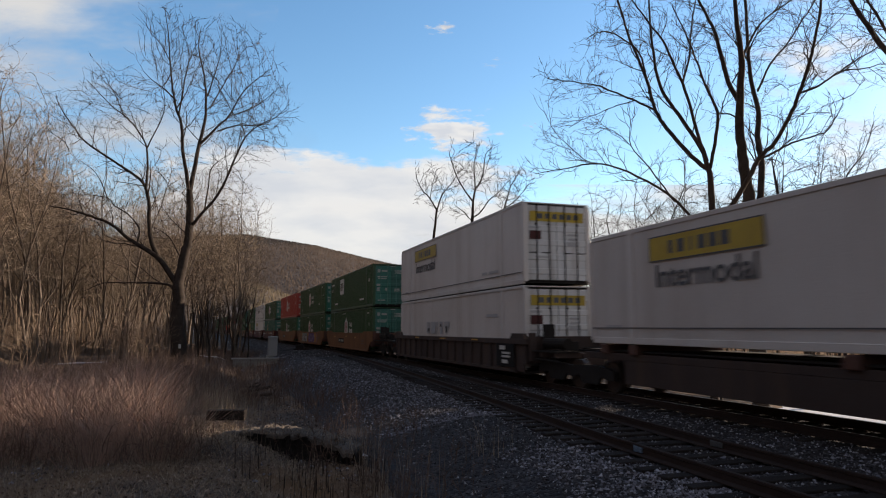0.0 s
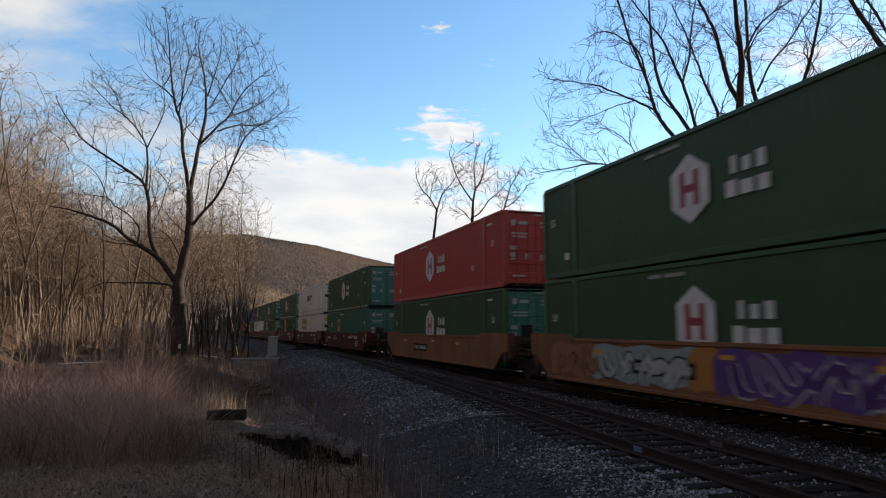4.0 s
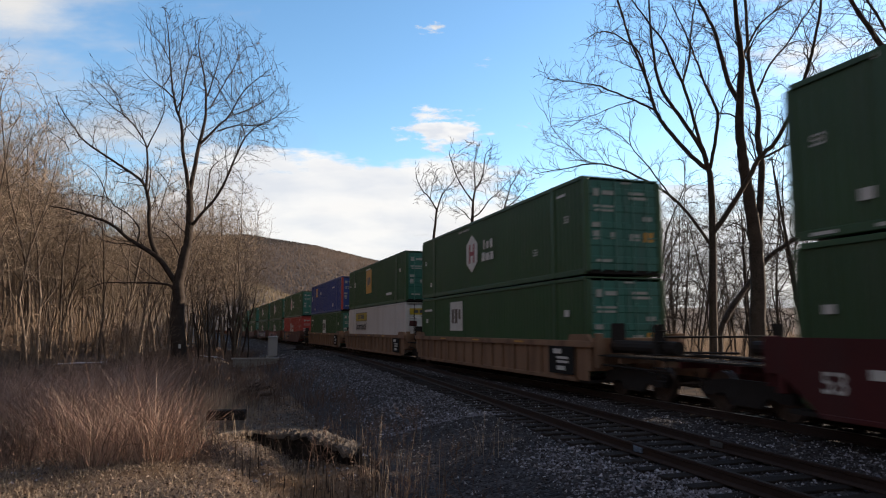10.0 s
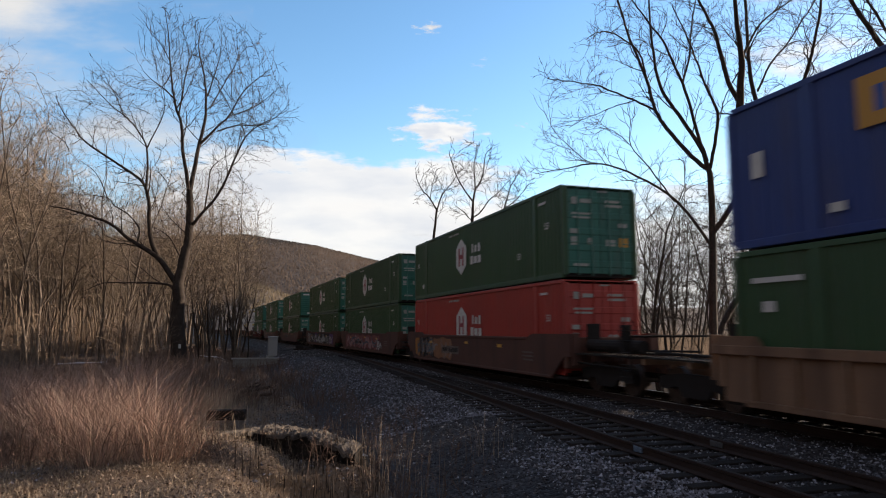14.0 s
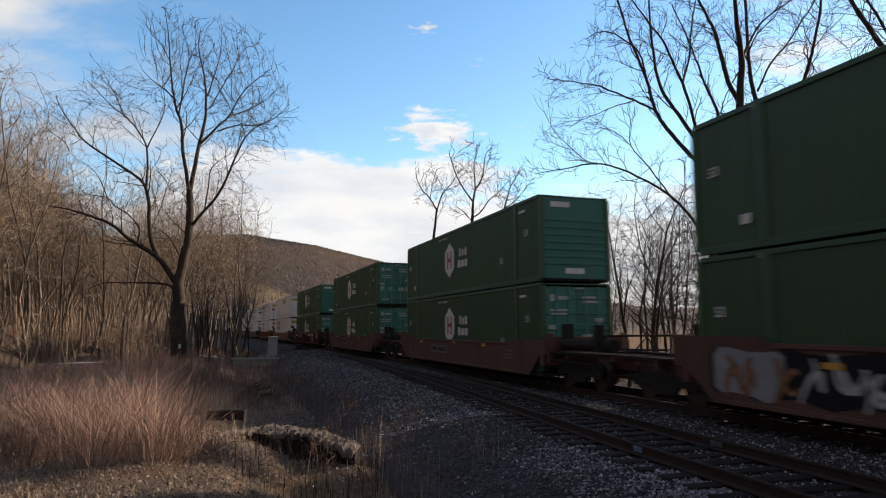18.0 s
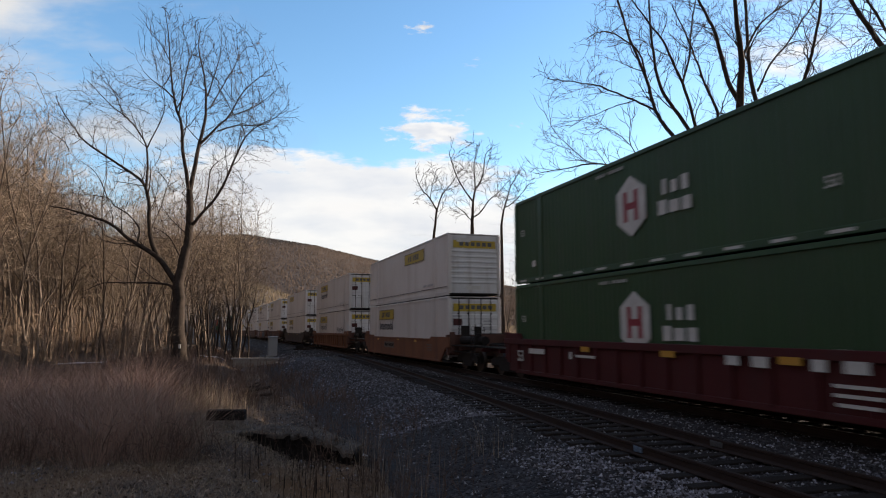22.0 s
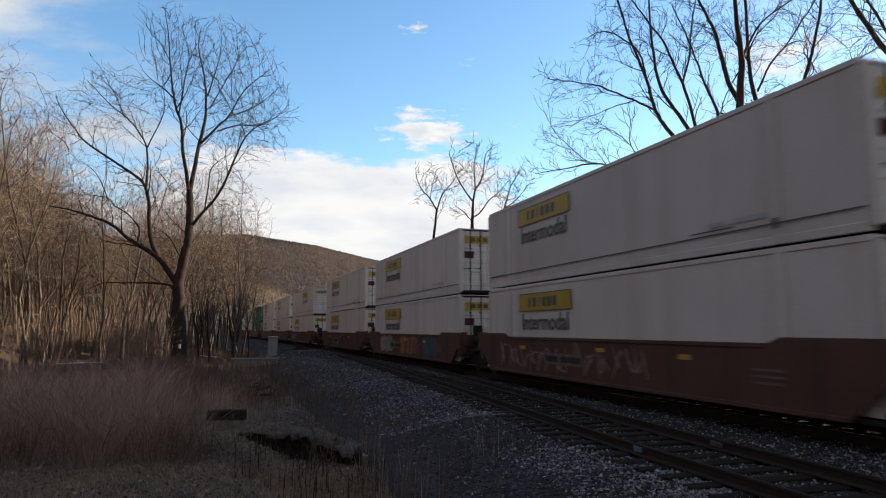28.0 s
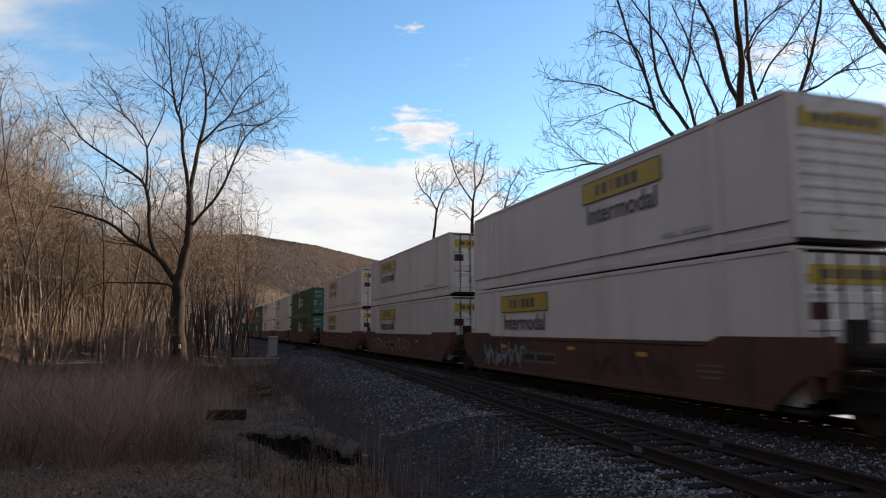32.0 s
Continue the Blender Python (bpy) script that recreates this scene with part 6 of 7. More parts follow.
# ---- ground cover ----
def blades(name, label, mat, spots, per, height, lean, width, seed, spread=0.25, fan=0.0, level=None):
    """Curved blades in tufts at the given spots."""
    rng = np.random.default_rng(seed)
    spots = np.asarray(spots)
    k = len(spots) * per
    at = np.repeat(spots, per, 0) + rng.normal(0, spread, (k, 2))
    z = (level or ground)(at[:, 0], at[:, 1]) - 0.03
    hgt = height * rng.uniform(0.45, 1.15, k) * np.repeat(rng.uniform(0.7, 1.2, len(spots)), per)
    away = at - np.repeat(spots, per, 0)
    a = np.arctan2(away[:, 1], away[:, 0]) + rng.normal(0, 0.7, k)
    ln = hgt * (np.abs(rng.normal(0, lean, k)) + fan * np.hypot(away[:, 0], away[:, 1]) / spread)
    tilt = np.stack([np.cos(a) * ln, np.sin(a) * ln], -1)
    b = rng.uniform(0, 6.28, k)
    w = np.stack([np.cos(b), np.sin(b)], -1) * width * rng.uniform(0.6, 1.3, (k, 1))
    v = np.zeros((k, 7, 3))
    for i, (t, ww) in enumerate(((0, 1.0), (0.4, 0.8), (0.75, 0.5))):
        mid = at + tilt * t ** 1.8
        v[:, 2 * i, :2], v[:, 2 * i + 1, :2] = mid - w * ww / 2, mid + w * ww / 2
        v[:, 2 * i, 2] = v[:, 2 * i + 1, 2] = z + hgt * t
    v[:, 6, :2], v[:, 6, 2] = at + tilt, z + hgt * 0.97
    quads = np.array([(0, 1, 3, 2), (2, 3, 5, 4)])
    base = 7 * np.arange(k)[:, None, None]
    f = (quads[None] + base).reshape(-1, 4).tolist() + (np.array([(4, 5, 6)])[None] + base).reshape(-1, 3).tolist()
    ob = new(name, mesh_of(name, v.reshape(-1, 3).tolist(), f, M[mat]))
    return tagged(ob, label, "grass", kind="stuff")


def leaves(name, n, label):
    """Small flat dead leaves lying about the near ground."""
    rng = np.random.default_rng(9)
    x, y = rng.uniform(-13, 3, n), 6.5 + 20 * rng.random(n) ** 1.5
    keep = (line_coords(x, y)[1] < -8.6) & (x > -0.75 * y)
    x, y = x[keep], y[keep]
    n = len(x)
    z = ground(x, y) + 0.012
    v = np.zeros((n, 4, 3))
    a, r = rng.uniform(0, 6.28, n), rng.uniform(0.012, 0.036, n)
    for k, m in enumerate((1.0, 0.45, 1.0, 0.45)):
        v[:, k, 0], v[:, k, 1], v[:, k, 2] = x + r * m * np.cos(a + k * 1.57), y + r * m * np.sin(a + k * 1.57), z + rng.uniform(0, 0.045, n)
    f = (np.arange(4)[None] + 4 * np.arange(n)[:, None]).tolist()
    tagged(new(name, mesh_of(name, v.reshape(-1, 3).tolist(), f, M["litter"])), label, "leaf litter", kind="stuff")


def scatter(n, x0, x1, y0, y1, seed, rule=None):
    rng = np.random.default_rng(seed)
    p = np.stack([rng.uniform(x0, x1, n), rng.uniform(y0, y1, n)], -1)
    return p if rule is None else p[rule(p[:, 0], p[:, 1])]


def build_cover():
    grass_at = lambda n, seed, y0, y1: scatter(n, -14, -4.6, y0, y1, seed, lambda x, y: (x < -0.36 * y - 0.9) & (x > -0.72 * y))
    tufts = np.r_[grass_at(60, 1, 12.0, 15), grass_at(95, 2, 14, 20)]
    blades("tall_dry_grass", "tall reddish-tan dry grass in arching tufts beside the path", "grass", tufts, 150, 1.4, 0.26, 0.0062, 21, 0.19, 0.34)
    blades("arching_stalks", "long pale arching stalks in the dry grass", "weeds", np.r_[grass_at(60, 11, 12.0, 14.5), np.array([(-4.5, 11.4), (-4.65, 11.2), (-5.5, 10.95), (-5.7, 11.1)])], 16, 1.35, 0.5, 0.0075, 31, 0.14, 0.35)
    blades("grass_fountain", "one large arching tuft of tall dry grass", "grass", np.array([(-5.6, 10.95), (-5.4, 11.3), (-4.7, 11.15), (-4.5, 11.5), (-5.0, 11.9)]), 170, 1.35, 0.28, 0.0065, 29, 0.16, 0.42)
    blades("matted_grass", "low tangled dry grass between the tufts", "grass", grass_at(800, 3, 11.5, 19), 40, 0.42, 0.85, 0.006, 30, 0.3)
    blades("dead_brush", "dark dead brush behind the dry grass", "brush", scatter(420, -30, -6.5, 18, 36, 2, lambda x, y: (x < -0.32 * y - 0.5) & (fuzz(x, y, 4, 6) > -0.6)), 70, 0.95, 0.5, 0.011, 22, 0.5)
    blades("pale_tufts", "upright pale dry weeds catching the sun", "fern", scatter(26, -7.8, -5.3, 17.2, 20.5, 72), 22, 0.75, 0.16, 0.009, 73, 0.16)
    blades("pale_weeds", "thin pale dry weeds by the ditch", "weeds", np.r_[scatter(110, -7.5, -3.6, 14.2, 24, 3, lambda x, y: x < -0.29 * y), scatter(14, -5.5, -2.5, 12, 14, 5)], 18, 0.5, 0.2, 0.007, 23, 0.3)
    bare = lambda x, y: (line_coords(x, y)[1] < -8.7) & (y > 13) & (y < 22)
    weeds = []
    for k in range(5):
        g = Grower(90 + k)
        g.slender(0.8, 0.006, 0.0, 0.34, 46, 0.1, 0, 1, 0.003, 6)
        weeds.append(g.meshes("shrub", "shrub"))
    sized = lambda spots, seed: [(x, y, size) for (x, y), size in zip(spots, np.random.default_rng(seed).uniform(0.55, 1.15, len(spots)))]
    ditch = scatter(420, -9, 1.4, 8.6, 30, 6, lambda x, y: (line_coords(x, y)[1] < -6.9) & (line_coords(x, y)[1] > -10.6 + 0.9 * (y < 12.5)) & ~bare(x, y))
    joined("ditch_weeds", "reddish-brown dead weeds tangled in the ditch", "weeds", weeds, sized(ditch, 60), M["shrub"], 61)
    front = scatter(46, -8, -3.6, 10.4, 12.2, 62, lambda x, y: (x < -0.33 * y - 0.2) & (x > -0.72 * y))
    joined("dead_weeds", "low brown dead weeds before the dry grass", "weeds", weeds, sized(front, 63), M["shrub"], 64)
    joined("hollow_vines", "dark tangled vines over the hollow", "weeds", weeds, [(x, y, z * 0.7) for x, y, z in sized(scatter(16, -2.7, -1.2, 11.6, 12.6, 65), 66)], M["tie"], 67)
    blades("bank_brush", "dark dead brush below the embankment", "brush", scatter(650, -30, -4, 22, 75, 36, lambda x, y: (line_coords(x, y)[1] < -7.4) & (line_coords(x, y)[1] > -17) & (x > -0.5 * y)), 36, 0.75, 0.5, 0.02, 37, 0.5)
    blades("low_woods", "low brown scrub beyond the line", "scrub", scatter(2600, -20, 84, 36, 120, 41, lambda x, y: (line_coords(x, y)[1] > 14) & (x < 0.75 * y)), 26, 3.6, 0.4, 0.03, 42, 1.2)
    blades("reed_stems", "upright reddish dead stems in the ditch", "weeds", np.r_[scatter(7, -1.0, -0.2, 9.3, 10.6, 31), scatter(5, -1.6, -1.1, 11.4, 12.4, 32), scatter(3, 0.6, 1.0, 11.6, 12.6, 33)], 9, 0.95, 0.14, 0.008, 26, 0.2)
    blades("dark_stalks", "short dark dead stalks below the bank", "dark_weeds", scatter(48, -3.2, -1.0, 10.3, 11.9, 34), 3, 0.42, 0.06, 0.016, 27, 0.12)
    blades("short_grass", "short matted dry grass and litter on bare dirt", "weeds", scatter(5200, -11, 2, 6, 17, 8, lambda x, y: (line_coords(x, y)[1] < -9.5) & (fuzz(x, y, 1.1, 15) > -0.5)), 12, 0.13, 1.0, 0.0085, 25, 0.16)
    stones("ballast", 88000, -8, 34, -9.0, 1.9, 0.022, 1, "grey crushed stone ballast of the tracks", lambda x, y, l: np.where(np.abs(l + 2) < 4.4, 1.0, 0.5))
    stones("fresh_ballast", 16000, -5.0, 1.4, -6.5, -4.7, 0.024, 4, "pale bluish fresh ballast along the siding", lambda x, y, l: np.clip(fuzz(x, y, 1.2, 12) * 0.9 + 0.7, 0.1, 1) * np.clip((1.6 - line_coords(x, y)[0]) / 3.5, 0, 1) * np.clip((l + 6.6) / 1.0, 0, 1), "pale_stones")
    stones("track_ballast", 9000, -4.6, 24, -4.6, -1.4, 0.024, 6, "pale stones between the rails and the tracks", lambda x, y, l: np.clip(fuzz(x, y, 0.8, 14) * 1.1 + 0.3, 0.03, 0.9), "pale_stones")
    stones("shoulder_ballast", 12000, 5, 48, -7.6, -4.2, 0.026, 5, "pale grey crushed stone on the embankment shoulder", lambda x, y, l: np.clip(fuzz(x, y, 2.5, 16) * 0.8 + 0.55, 0.1, 1), "pale_stones")
    stones("debris", 2600, 1, 14, -15, -9.0, 0.03, 7, "pale stones and rubble in the dirt by the ditch", lambda x, y, l: np.clip(fuzz(x, y, 0.9, 18) * 1.2, 0, 1), "pale_stones")
    stones("far_ballast", 9000, 40, 130, -8.2, 2.2, 0.04, 2, "grey crushed stone ballast farther off")
    stones("loose_gravel", 9000, -12, 12, -17, -9.2, 0.018, 3, "small loose gravel on dirt", lambda x, y, l: np.clip(fuzz(x, y, 1.5, 9) + 0.4, 0, 1))
    blades("straw_litter", "flattened straw and stems lying on the dirt", "weeds", scatter(2600, -10, 1.5, 6.0, 15, 68, lambda x, y: (line_coords(x, y)[1] < -9.2) & (x > -0.72 * y) & (fuzz(x, y, 0.9, 21) > -0.25)), 10, 0.075, 2.2, 0.009, 69, 0.18)
    blades("dark_litter", "dark broken stems lying on the dirt", "dark_weeds", scatter(1200, -10, 1.5, 6.5, 15, 70, lambda x, y: (line_coords(x, y)[1] < -9.2) & (x > -0.72 * y)), 8, 0.05, 2.2, 0.008, 71, 0.2)
    leaves("leaf_litter", 52000, "scattered dead leaves and straw on the ground")


# ---- small things ----
def lip(x):
    """Where the slab's broken edge runs."""
    return np.interp(x, (-4.35, -3.75, -3.1, -2.45, -1.75, -1.45), (12.85, 13.5, 13.35, 12.8, 11.95, 11.7))


def slab_top(x, y):
    x, y = np.asarray(x, float), np.asarray(y, float)
    return -0.26 - 0.09 * np.clip((y - lip(x)) / 1.3, 0, 1) + 0.05 * fuzz(x, y, 0.5, 8) - 0.10 * np.clip((x + 2.4) / 0.9, 0, 1)


def build_small():
    z = float(ground(-14.2, 56))
    c = thing("equipment_cabinet", "grey metal trackside equipment cabinet on a footing", "cabinet", at=pose(-14.2, 56, z, 0, 0, -72))
    part("footing", boxes((-0.5, 0.5, -0.5, 0.5, -0.2, 0.14), bevel=0.02), M["concrete"], c)
    body = part("body", boxes((-0.38, 0.38, -0.36, 0.36, 0.14, 1.62), bevel=0.02), M["cabinet"], c)
    part("lid", boxes((-0.43, 0.43, -0.41, 0.41, 1.62, 1.70), bevel=0.02), M["cabinet"], c)
    part("door", boxes((-0.32, 0.32, -0.385, -0.36, 0.22, 1.55), bevel=0.008), M["cabinet"], c)
    w = thing("headwall", "low weathered concrete culvert headwall below the embankment", "wall", at=pose(-13.1, 47, float(ground(-13.1, 47)), 0, 0, 6))
    part("wall", boxes((-1.5, 1.5, -0.18, 0.18, -0.4, 0.45), bevel=0.02), M["concrete"], w)
    part("cap", boxes((-1.6, 1.6, -0.25, 0.25, 0.45, 0.58), bevel=0.02), M["concrete"], w)
    t = thing("old_timber", "dark old squared timber lying in the dirt", "timber", at=pose(-4.87, 15.3, -0.18, 0, 0, 3))
    part("beam", boxes((-0.42, 0.42, -0.12, 0.12, -0.12, 0.1), bevel=0.015), M["tie"], t)
    for x, y, turn, tilt, length in ((-7.9, 27.5, 24, 12, 1.9), (-7.3, 26.0, 38, 6, 1.5), (-8.6, 29.5, -15, 4, 1.3)):
        log = thing("fallen_branch", "dark fallen branch lying on the embankment's foot", "branch", "fallen branches", at=pose(x, y, float(ground(x, y)) + 0.06, 0, -tilt, turn))
        bm = bmesh.new()
        for a, b, r in (((-length / 2, 0, 0), (0, 0.08, 0.03), 0.07), ((0, 0.08, 0.03), (length / 2, -0.05, 0), 0.055), ((0, 0.08, 0.03), (length * 0.3, 0.4, 0.15), 0.03)):
            rod(bm, a, b, r, 7)
        part("limb", bm, M["bark_dark"], log)
    p = on_line(58, -2.6)
    stand = thing("switch_stand", "low dark railway switch machine beside the points", "switch stand", at=pose(p.x, p.y, p.z - 0.12, 0, 0, math.degrees(HEAD)))
    part("timber", boxes((-0.16, 0.16, -0.9, 1.8, -0.16, 0.0), (0.5, 0.82, -0.9, 1.8, -0.16, 0.0), bevel=0.015), M["tie"], stand, "long dark switch timbers")
    part("housing", boxes((0.0, 0.66, -0.7, 0.0, 0.004, 0.34), bevel=0.04), M["steel"], stand)
    part("throw_rod", rod(bmesh.new(), (0.33, 0.0, 0.08), (0.33, 2.2, 0.06), 0.025, 6), M["steel"], stand)
    slab = thing("broken_slab", "dirt-covered broken slab edge overhanging a dark hollow", "slab")
    rng = random.Random(4)
    bm = bmesh.new()
    tops, nx, ny = [], 46, 12
    for i in range(nx + 1):
        x = -4.3 + 2.75 * i / nx
        jag = rng.uniform(-0.12, 0.12)
        row = []
        for j in range(ny + 1):
            y = lip(x) + jag * (1 - j / ny) + 1.3 * (j / ny) ** 1.3
            row.append(bm.verts.new((x, y, slab_top(x, y) + rng.uniform(-0.03, 0.03) - (0.04 if j == 0 else 0))))
        tops.append(row)
    for a, b in zip(tops, tops[1:]):
        for j in range(ny):
            bm.faces.new((a[j], b[j], b[j + 1], a[j + 1]))
    g = bmesh.ops.extrude_face_region(bm, geom=bm.faces[:])
    low_side = [e for e in g["geom"] if isinstance(e, bmesh.types.BMVert)]
    for vv in low_side:
        vv.co.z -= 0.04 + rng.uniform(0, 0.04)
    bmesh.ops.recalc_face_normals(bm, faces=bm.faces)
    part("slab", bm, M["dirt"], slab)
    # pale straw colour along the edge stands in for grazing sunlight on it
    edge = np.array([(x, float(lip(x)) + 0.03) for x in np.linspace(-4.3, -3.3, 16)])
    blades("lip_straw", "pale straw and roots giving the slab's edge its sunlit brightness", "fern", edge, 12, 0.06, 1.4, 0.005, 51, 0.04, 0, slab_top)
    blades("slab_grass", "short trampled dry grass on the slab", "weeds", np.array([(x, float(lip(x)) + y) for x, y in scatter(90, -4.2, -1.7, 0.1, 1.2, 52)]), 9, 0.08, 0.9, 0.008, 53, 0.1, 0, slab_top)
    # bank face coloured near black to carry the hollow's shade
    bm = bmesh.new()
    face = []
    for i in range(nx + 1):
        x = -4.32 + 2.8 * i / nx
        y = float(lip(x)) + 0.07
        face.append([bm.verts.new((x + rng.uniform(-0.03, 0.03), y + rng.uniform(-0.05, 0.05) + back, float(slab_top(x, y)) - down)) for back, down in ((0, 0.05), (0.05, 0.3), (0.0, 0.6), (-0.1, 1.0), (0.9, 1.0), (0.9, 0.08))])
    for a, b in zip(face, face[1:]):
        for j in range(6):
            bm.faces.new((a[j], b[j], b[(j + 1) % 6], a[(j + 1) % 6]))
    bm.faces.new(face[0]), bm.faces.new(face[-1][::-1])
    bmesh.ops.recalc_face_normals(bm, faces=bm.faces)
    part("earth_bank", bm, M["soil"], slab, "earth under the slab, coloured dark for the hollow's shade")
    for l, tint, span in ((-4.65, "joint", 0.11), (-3.15, "joint_grey", 0.15)):
        at = on_line(-0.6, l + 3.9 + siding(-0.6))
        j = thing("joint_bar", ("pale blue painted" if tint == "joint" else "dull grey steel") + " joint bar on a siding rail", "joint bar", "joint bars", at=pose(at.x, at.y, at.z - 0.06, 0, 0, math.degrees(HEAD)))
        part("bar", boxes((-span, span, -0.04, -0.012, -0.125, -0.03), bevel=0.006), M[tint], j)
        part("bar", boxes((-span, span, 0.012, 0.04, -0.125, -0.03), bevel=0.006), M[tint], j)
    blaze = thing("tree_tag", "small white tag nailed to a tree trunk", "tag", at=pose(-15.85, 40.42, 0.45))
    part("plate", boxes((-0.07, 0.07, -0.02, 0.02, 0, 0.26), bevel=0.006), M["mark"], blaze)


def build_snow():
    rng = np.random.default_rng(8)
    for i, (x, y, rx, ry) in enumerate(((-27, 50, 2.0, 0.5), (-19, 54, 1.6, 0.4), (-1.95, 13.7, 0.42, 0.3), (12.5, 21, 4.5, 3.0), (17, 28, 6, 3.5))):
        a = np.linspace(0, 2 * np.pi, 40, endpoint=False)
        v, f = [(x, y, float(ground(x, y)) + 0.06)], []
        for ring in (0.35, 0.7, 1.0):
            r = ring * (1 + 0.25 * np.sin(3 * a + i) + 0.12 * np.sin(7 * a + 2 * i))
            px, py = x + rx * r * np.cos(a), y + ry * r * np.sin(a)
            pz = ground(px, py) + (0.05 if ring < 1 else -0.03)
            v += np.stack([px, py, pz], -1).tolist()
        for k in range(40):
            k2 = (k + 1) % 40
            f += [(0, 1 + k, 1 + k2)] + [(1 + 40 * j + k, 41 + 40 * j + k, 41 + 40 * j + k2, 1 + 40 * j + k2) for j in (0, 1)]
        tagged(new("snow_patch", mesh_of("snow_patch", v, f, M["snow"], True)), "thin patch of old snow on the ground", "snow", "snow patches")


# ---- clouds, drifting ----
CLOUDS = []


def cloud_material(name, bright, cover, scale, soft, seed):
    m = bpy.data.materials.new(name)
    m.use_nodes = True
    n, link = m.node_tree.nodes, m.node_tree.links.new
    n.remove(n["Principled BSDF"])
    at, noise_, grad = n.new("ShaderNodeTexCoord"), n.new("ShaderNodeTexNoise"), n.new("ShaderNodeVectorMath")
    shift = n.new("ShaderNodeMapping")
    shift.inputs["Location"].default_value = (seed * 3.1, 0, seed * 1.7)
    shift.inputs["Scale"].default_value = (scale, scale, scale * 1.6)
    noise_.inputs["Scale"].default_value, noise_.inputs["Detail"].default_value, noise_.inputs["Roughness"].default_value = 1.0, 9.0, 0.58
    link(at.outputs["Object"], shift.inputs["Vector"]), link(shift.outputs[0], noise_.inputs["Vector"])
    grad.operation = "LENGTH"
    link(at.outputs["Object"], grad.inputs[0])
    swell, rim, add, cut = n.new("ShaderNodeMath"), n.new("ShaderNodeMath"), n.new("ShaderNodeMath"), n.new("ShaderNodeMapRange")
    swell.operation, swell.inputs[1].default_value, swell.inputs[2].default_value = "MULTIPLY_ADD", 2.6, cover - 1.3
    rim.operation, rim.inputs[1].default_value = "SUBTRACT", 0.0
    link(noise_.outputs[0], swell.inputs[0]), link(grad.outputs["Value"], rim.inputs[0])
    add.operation = "SUBTRACT"
    link(swell.outputs[0], add.inputs[0]), link(rim.outputs[0], add.inputs[1])
    cut.interpolation_type = "SMOOTHSTEP"
    cut.inputs["From Min"].default_value, cut.inputs["From Max"].default_value, cut.inputs["To Max"].default_value = 0.0, soft, 0.96
    link(add.outputs[0], cut.inputs["Value"])
    glow, clear, mix = n.new("ShaderNodeEmission"), n.new("ShaderNodeBsdfTransparent"), n.new("ShaderNodeMixShader")
    # bluish-grey patches in the glow stand in for shaded parts of the cloud
    body, tone, hue = n.new("ShaderNodeTexNoise"), n.new("ShaderNodeMapRange"), n.new("ShaderNodeMix")
    body.inputs["Scale"].default_value, body.inputs["Detail"].default_value = 1.3, 7.0
    link(shift.outputs[0], body.inputs["Vector"]), link(body.outputs[0], tone.inputs["Value"])
    tone.inputs["From Min"].default_value, tone.inputs["From Max"].default_value = 0.36, 0.60
    hue.data_type = "RGBA"
    hue.inputs["A"].default_value, hue.inputs["B"].default_value = (0.80, 0.82, 0.87, 1), (1.0, 0.98, 0.96, 1)
    link(tone.outputs[0], hue.inputs["Factor"]), link(hue.outputs["Result"], glow.inputs["Color"])
    glow.inputs["Strength"].default_value = bright
    link(cut.outputs[0], mix.inputs[0]), link(clear.outputs[0], mix.inputs[1]), link(glow.outputs[0], mix.inputs[2])
    link(mix.outputs[0], n["Material Output"].inputs["Surface"])
    return m


def cloud(px, py, wide, high, dist, drift_x, bright, cover, scale, soft, seed):
    """A drifting cloud: px, py: its bearing across and its rise, as tangents; wide, high: half sizes as tangents."""
    d = Vector((px, 1.0, py)).normalized()
    at = Vector((0, 0, EYE_Z)) + d * dist / d.y
    me = mesh_of("cloud", [(-1, 0, -1), (1, 0, -1), (1, 0, 1), (-1, 0, 1)], [(0, 1, 2, 3)], cloud_material("cloud_" + str(seed), bright, cover, scale, soft, seed))
    ob = new("cloud", me)
    tagged(ob, "soft white winter cloud drifting over the valley", "cloud", "clouds", kind="structure")
    ob.scale = (wide * dist, 1, high * dist)
    CLOUDS.append((ob, at, drift_x * dist))


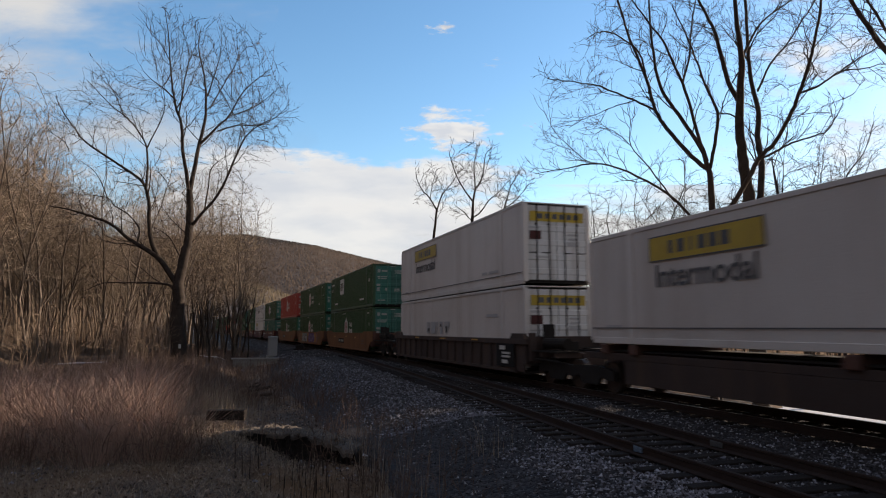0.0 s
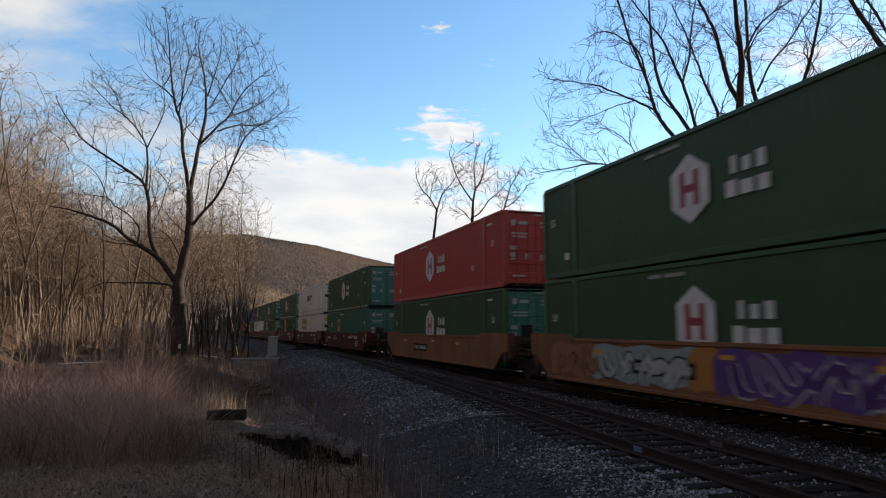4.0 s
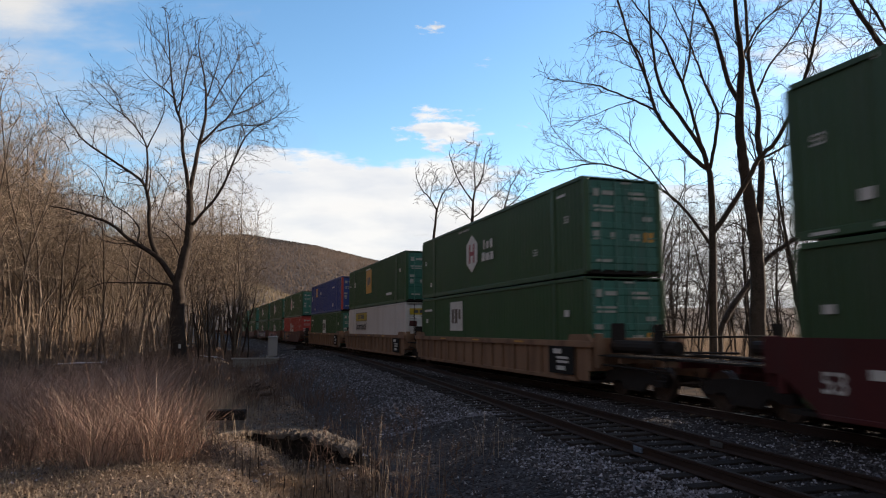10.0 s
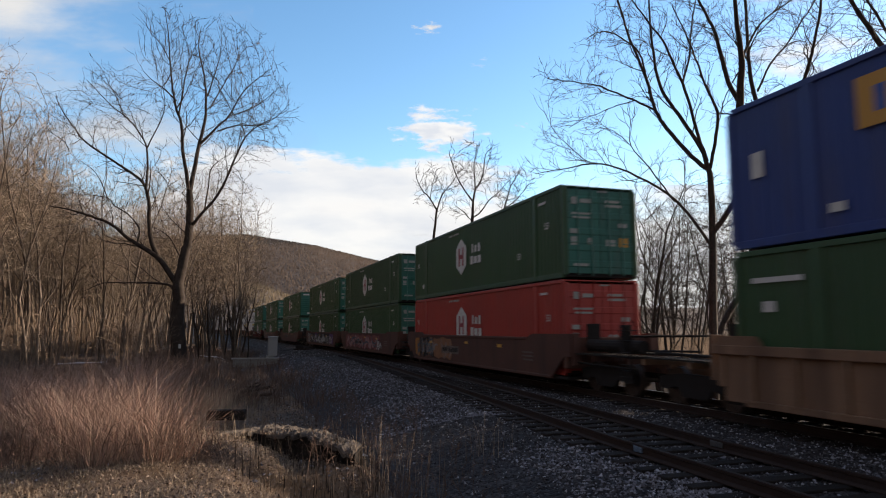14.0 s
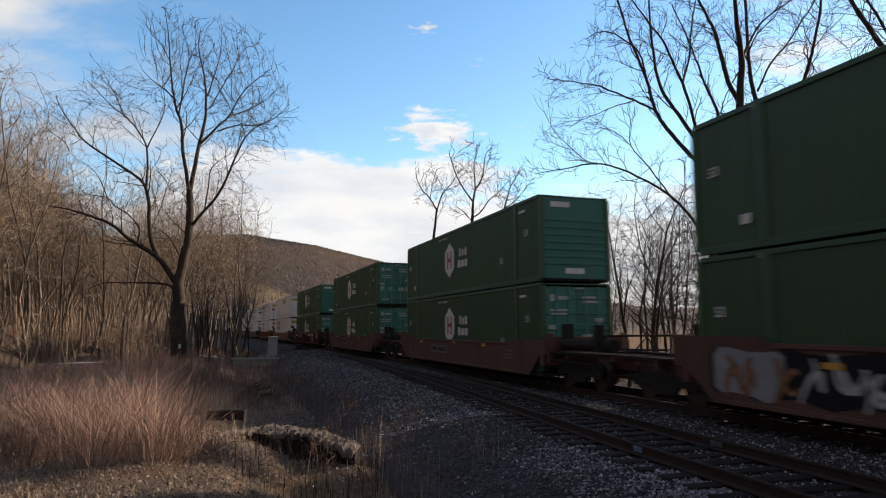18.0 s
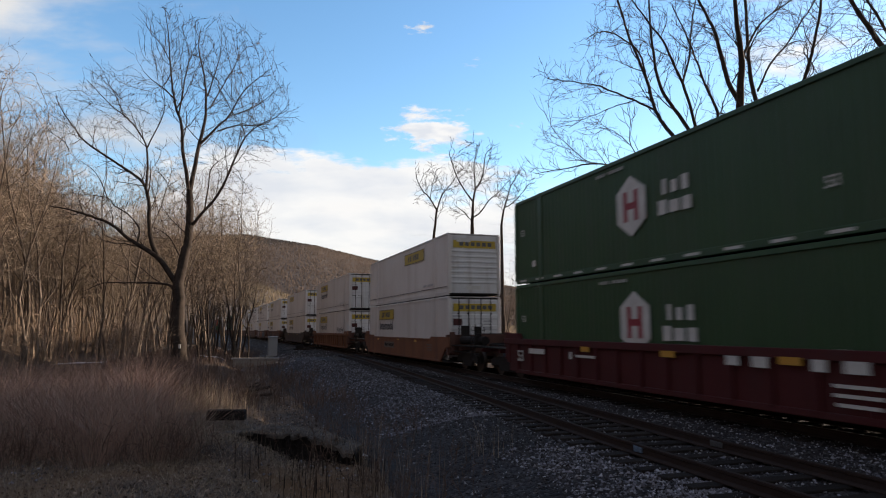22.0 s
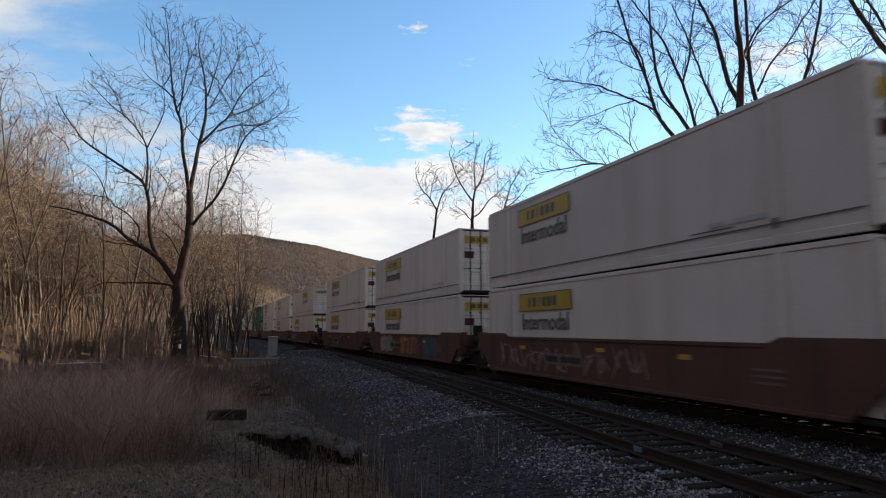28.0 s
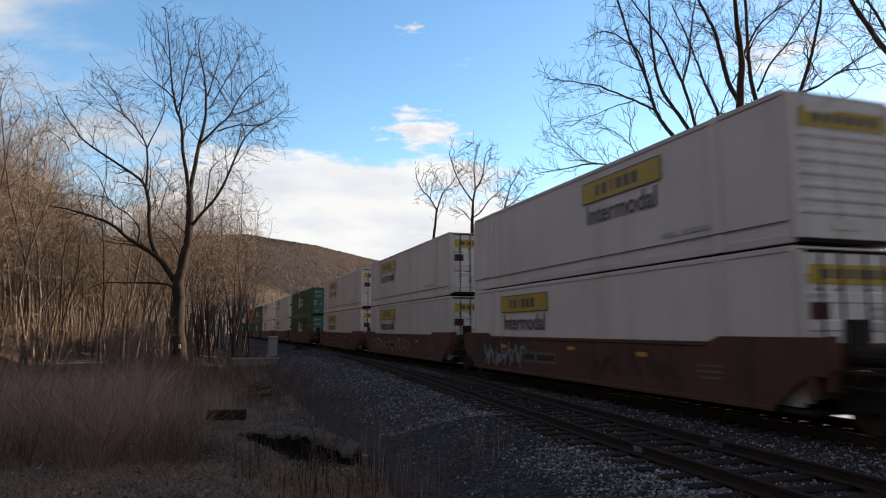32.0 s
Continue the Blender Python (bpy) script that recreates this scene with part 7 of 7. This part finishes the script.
def build_clouds():
    #      bearing rise  wide  high  dist drift  bright cover scale soft seed
    cloud(-0.22, 0.115, 0.38, 0.19, 3400, -0.010, 0.49, 1.0, 2.0, 0.3, 1)
    cloud(0.018, 0.298, 0.085, 0.048, 3000, -0.045, 0.49, 0.78, 1.7, 0.45, 2)
    cloud(0.00, 0.465, 0.045, 0.028, 2600, -0.048, 0.44, 0.4, 1.8, 0.7, 3)
    cloud(0.085, 0.405, 0.045, 0.025, 2600, -0.045, 0.44, 0.3, 1.8, 0.9, 4)
    cloud(0.135, 0.308, 0.02, 0.012, 2600, -0.03, 0.44, 0.4, 1.8, 0.8, 5)
    cloud(-0.70, 0.52, 0.44, 0.24, 2400, -0.09, 0.42, 0.97, 1.6, 1.2, 6)
    cloud(-0.62, 0.27, 0.46, 0.19, 2800, -0.05, 0.38, 0.8, 1.6, 1.1, 7)
    cloud(0.60, 0.43, 0.24, 0.15, 2400, -0.06, 0.50, 0.5, 2.2, 0.8, 8)
    cloud(0.66, 0.24, 0.36, 0.20, 2800, -0.04, 0.50, 0.6, 2.0, 0.8, 9)
    cloud(0.50, 0.045, 0.70, 0.17, 3500, -0.01, 0.46, 1.25, 1.6, 0.7, 11)
    cloud(0.35, 0.12, 0.45, 0.16, 3300, -0.01, 0.42, 0.5, 2.0, 0.9, 10)


build_ground()
build_bed()
build_track("main_track", lambda s: 0.0, 0.0, "main railway track on ballast with worn rails", -240, 420, (-6, 70))
build_track("siding_track", siding, -0.06, "rusty siding track leaving the main line at a switch", -240, 56, (-8, 50))
build_train()
build_big_trees()
build_woods()
build_hills()
build_cover()
build_small()
build_snow()
build_clouds()


def gone(t):
    """Metres the train has run by t seconds."""
    return 15.066 * t + 0.11608 * t * t / 32


def motions():
    times = [float(t) for t in range(33)]
    for ob, s, z, half in ROLLING:
        walk(ob, [(t, line_pose(s - gone(t), half) @ Matrix.Translation((0, 0, z))) for t in times])
    for ob, at, dx in CLOUDS:
        walk(ob, [(t, Matrix.Translation(at + Vector((dx * t / 32, 0, 0)))) for t in (0.0, 16.0, 32.0)])
    # all wheelsets turn alike, so those at the same place on their trucks share one set of keys
    first = {}
    for car, *_ in ROLLING:
        for ob in car.children_recursive:
            if ob.name.startswith("wheelset"):
                x = round(ob.location.x, 2)
                if x in first:
                    ob.rotation_mode = "QUATERNION"
                    ob.animation_data_create()
                    ob.animation_data.action = first[x].animation_data.action
                    ob.animation_data.action_slot = first[x].animation_data.action_slot
                else:
                    first[x] = ob
                    walk(ob, [(k / 30, pose(x, 0, 0.42) @ Matrix.Rotation(gone(k / 30) / 0.42, 4, "Y")) for k in range(961)])


motions()
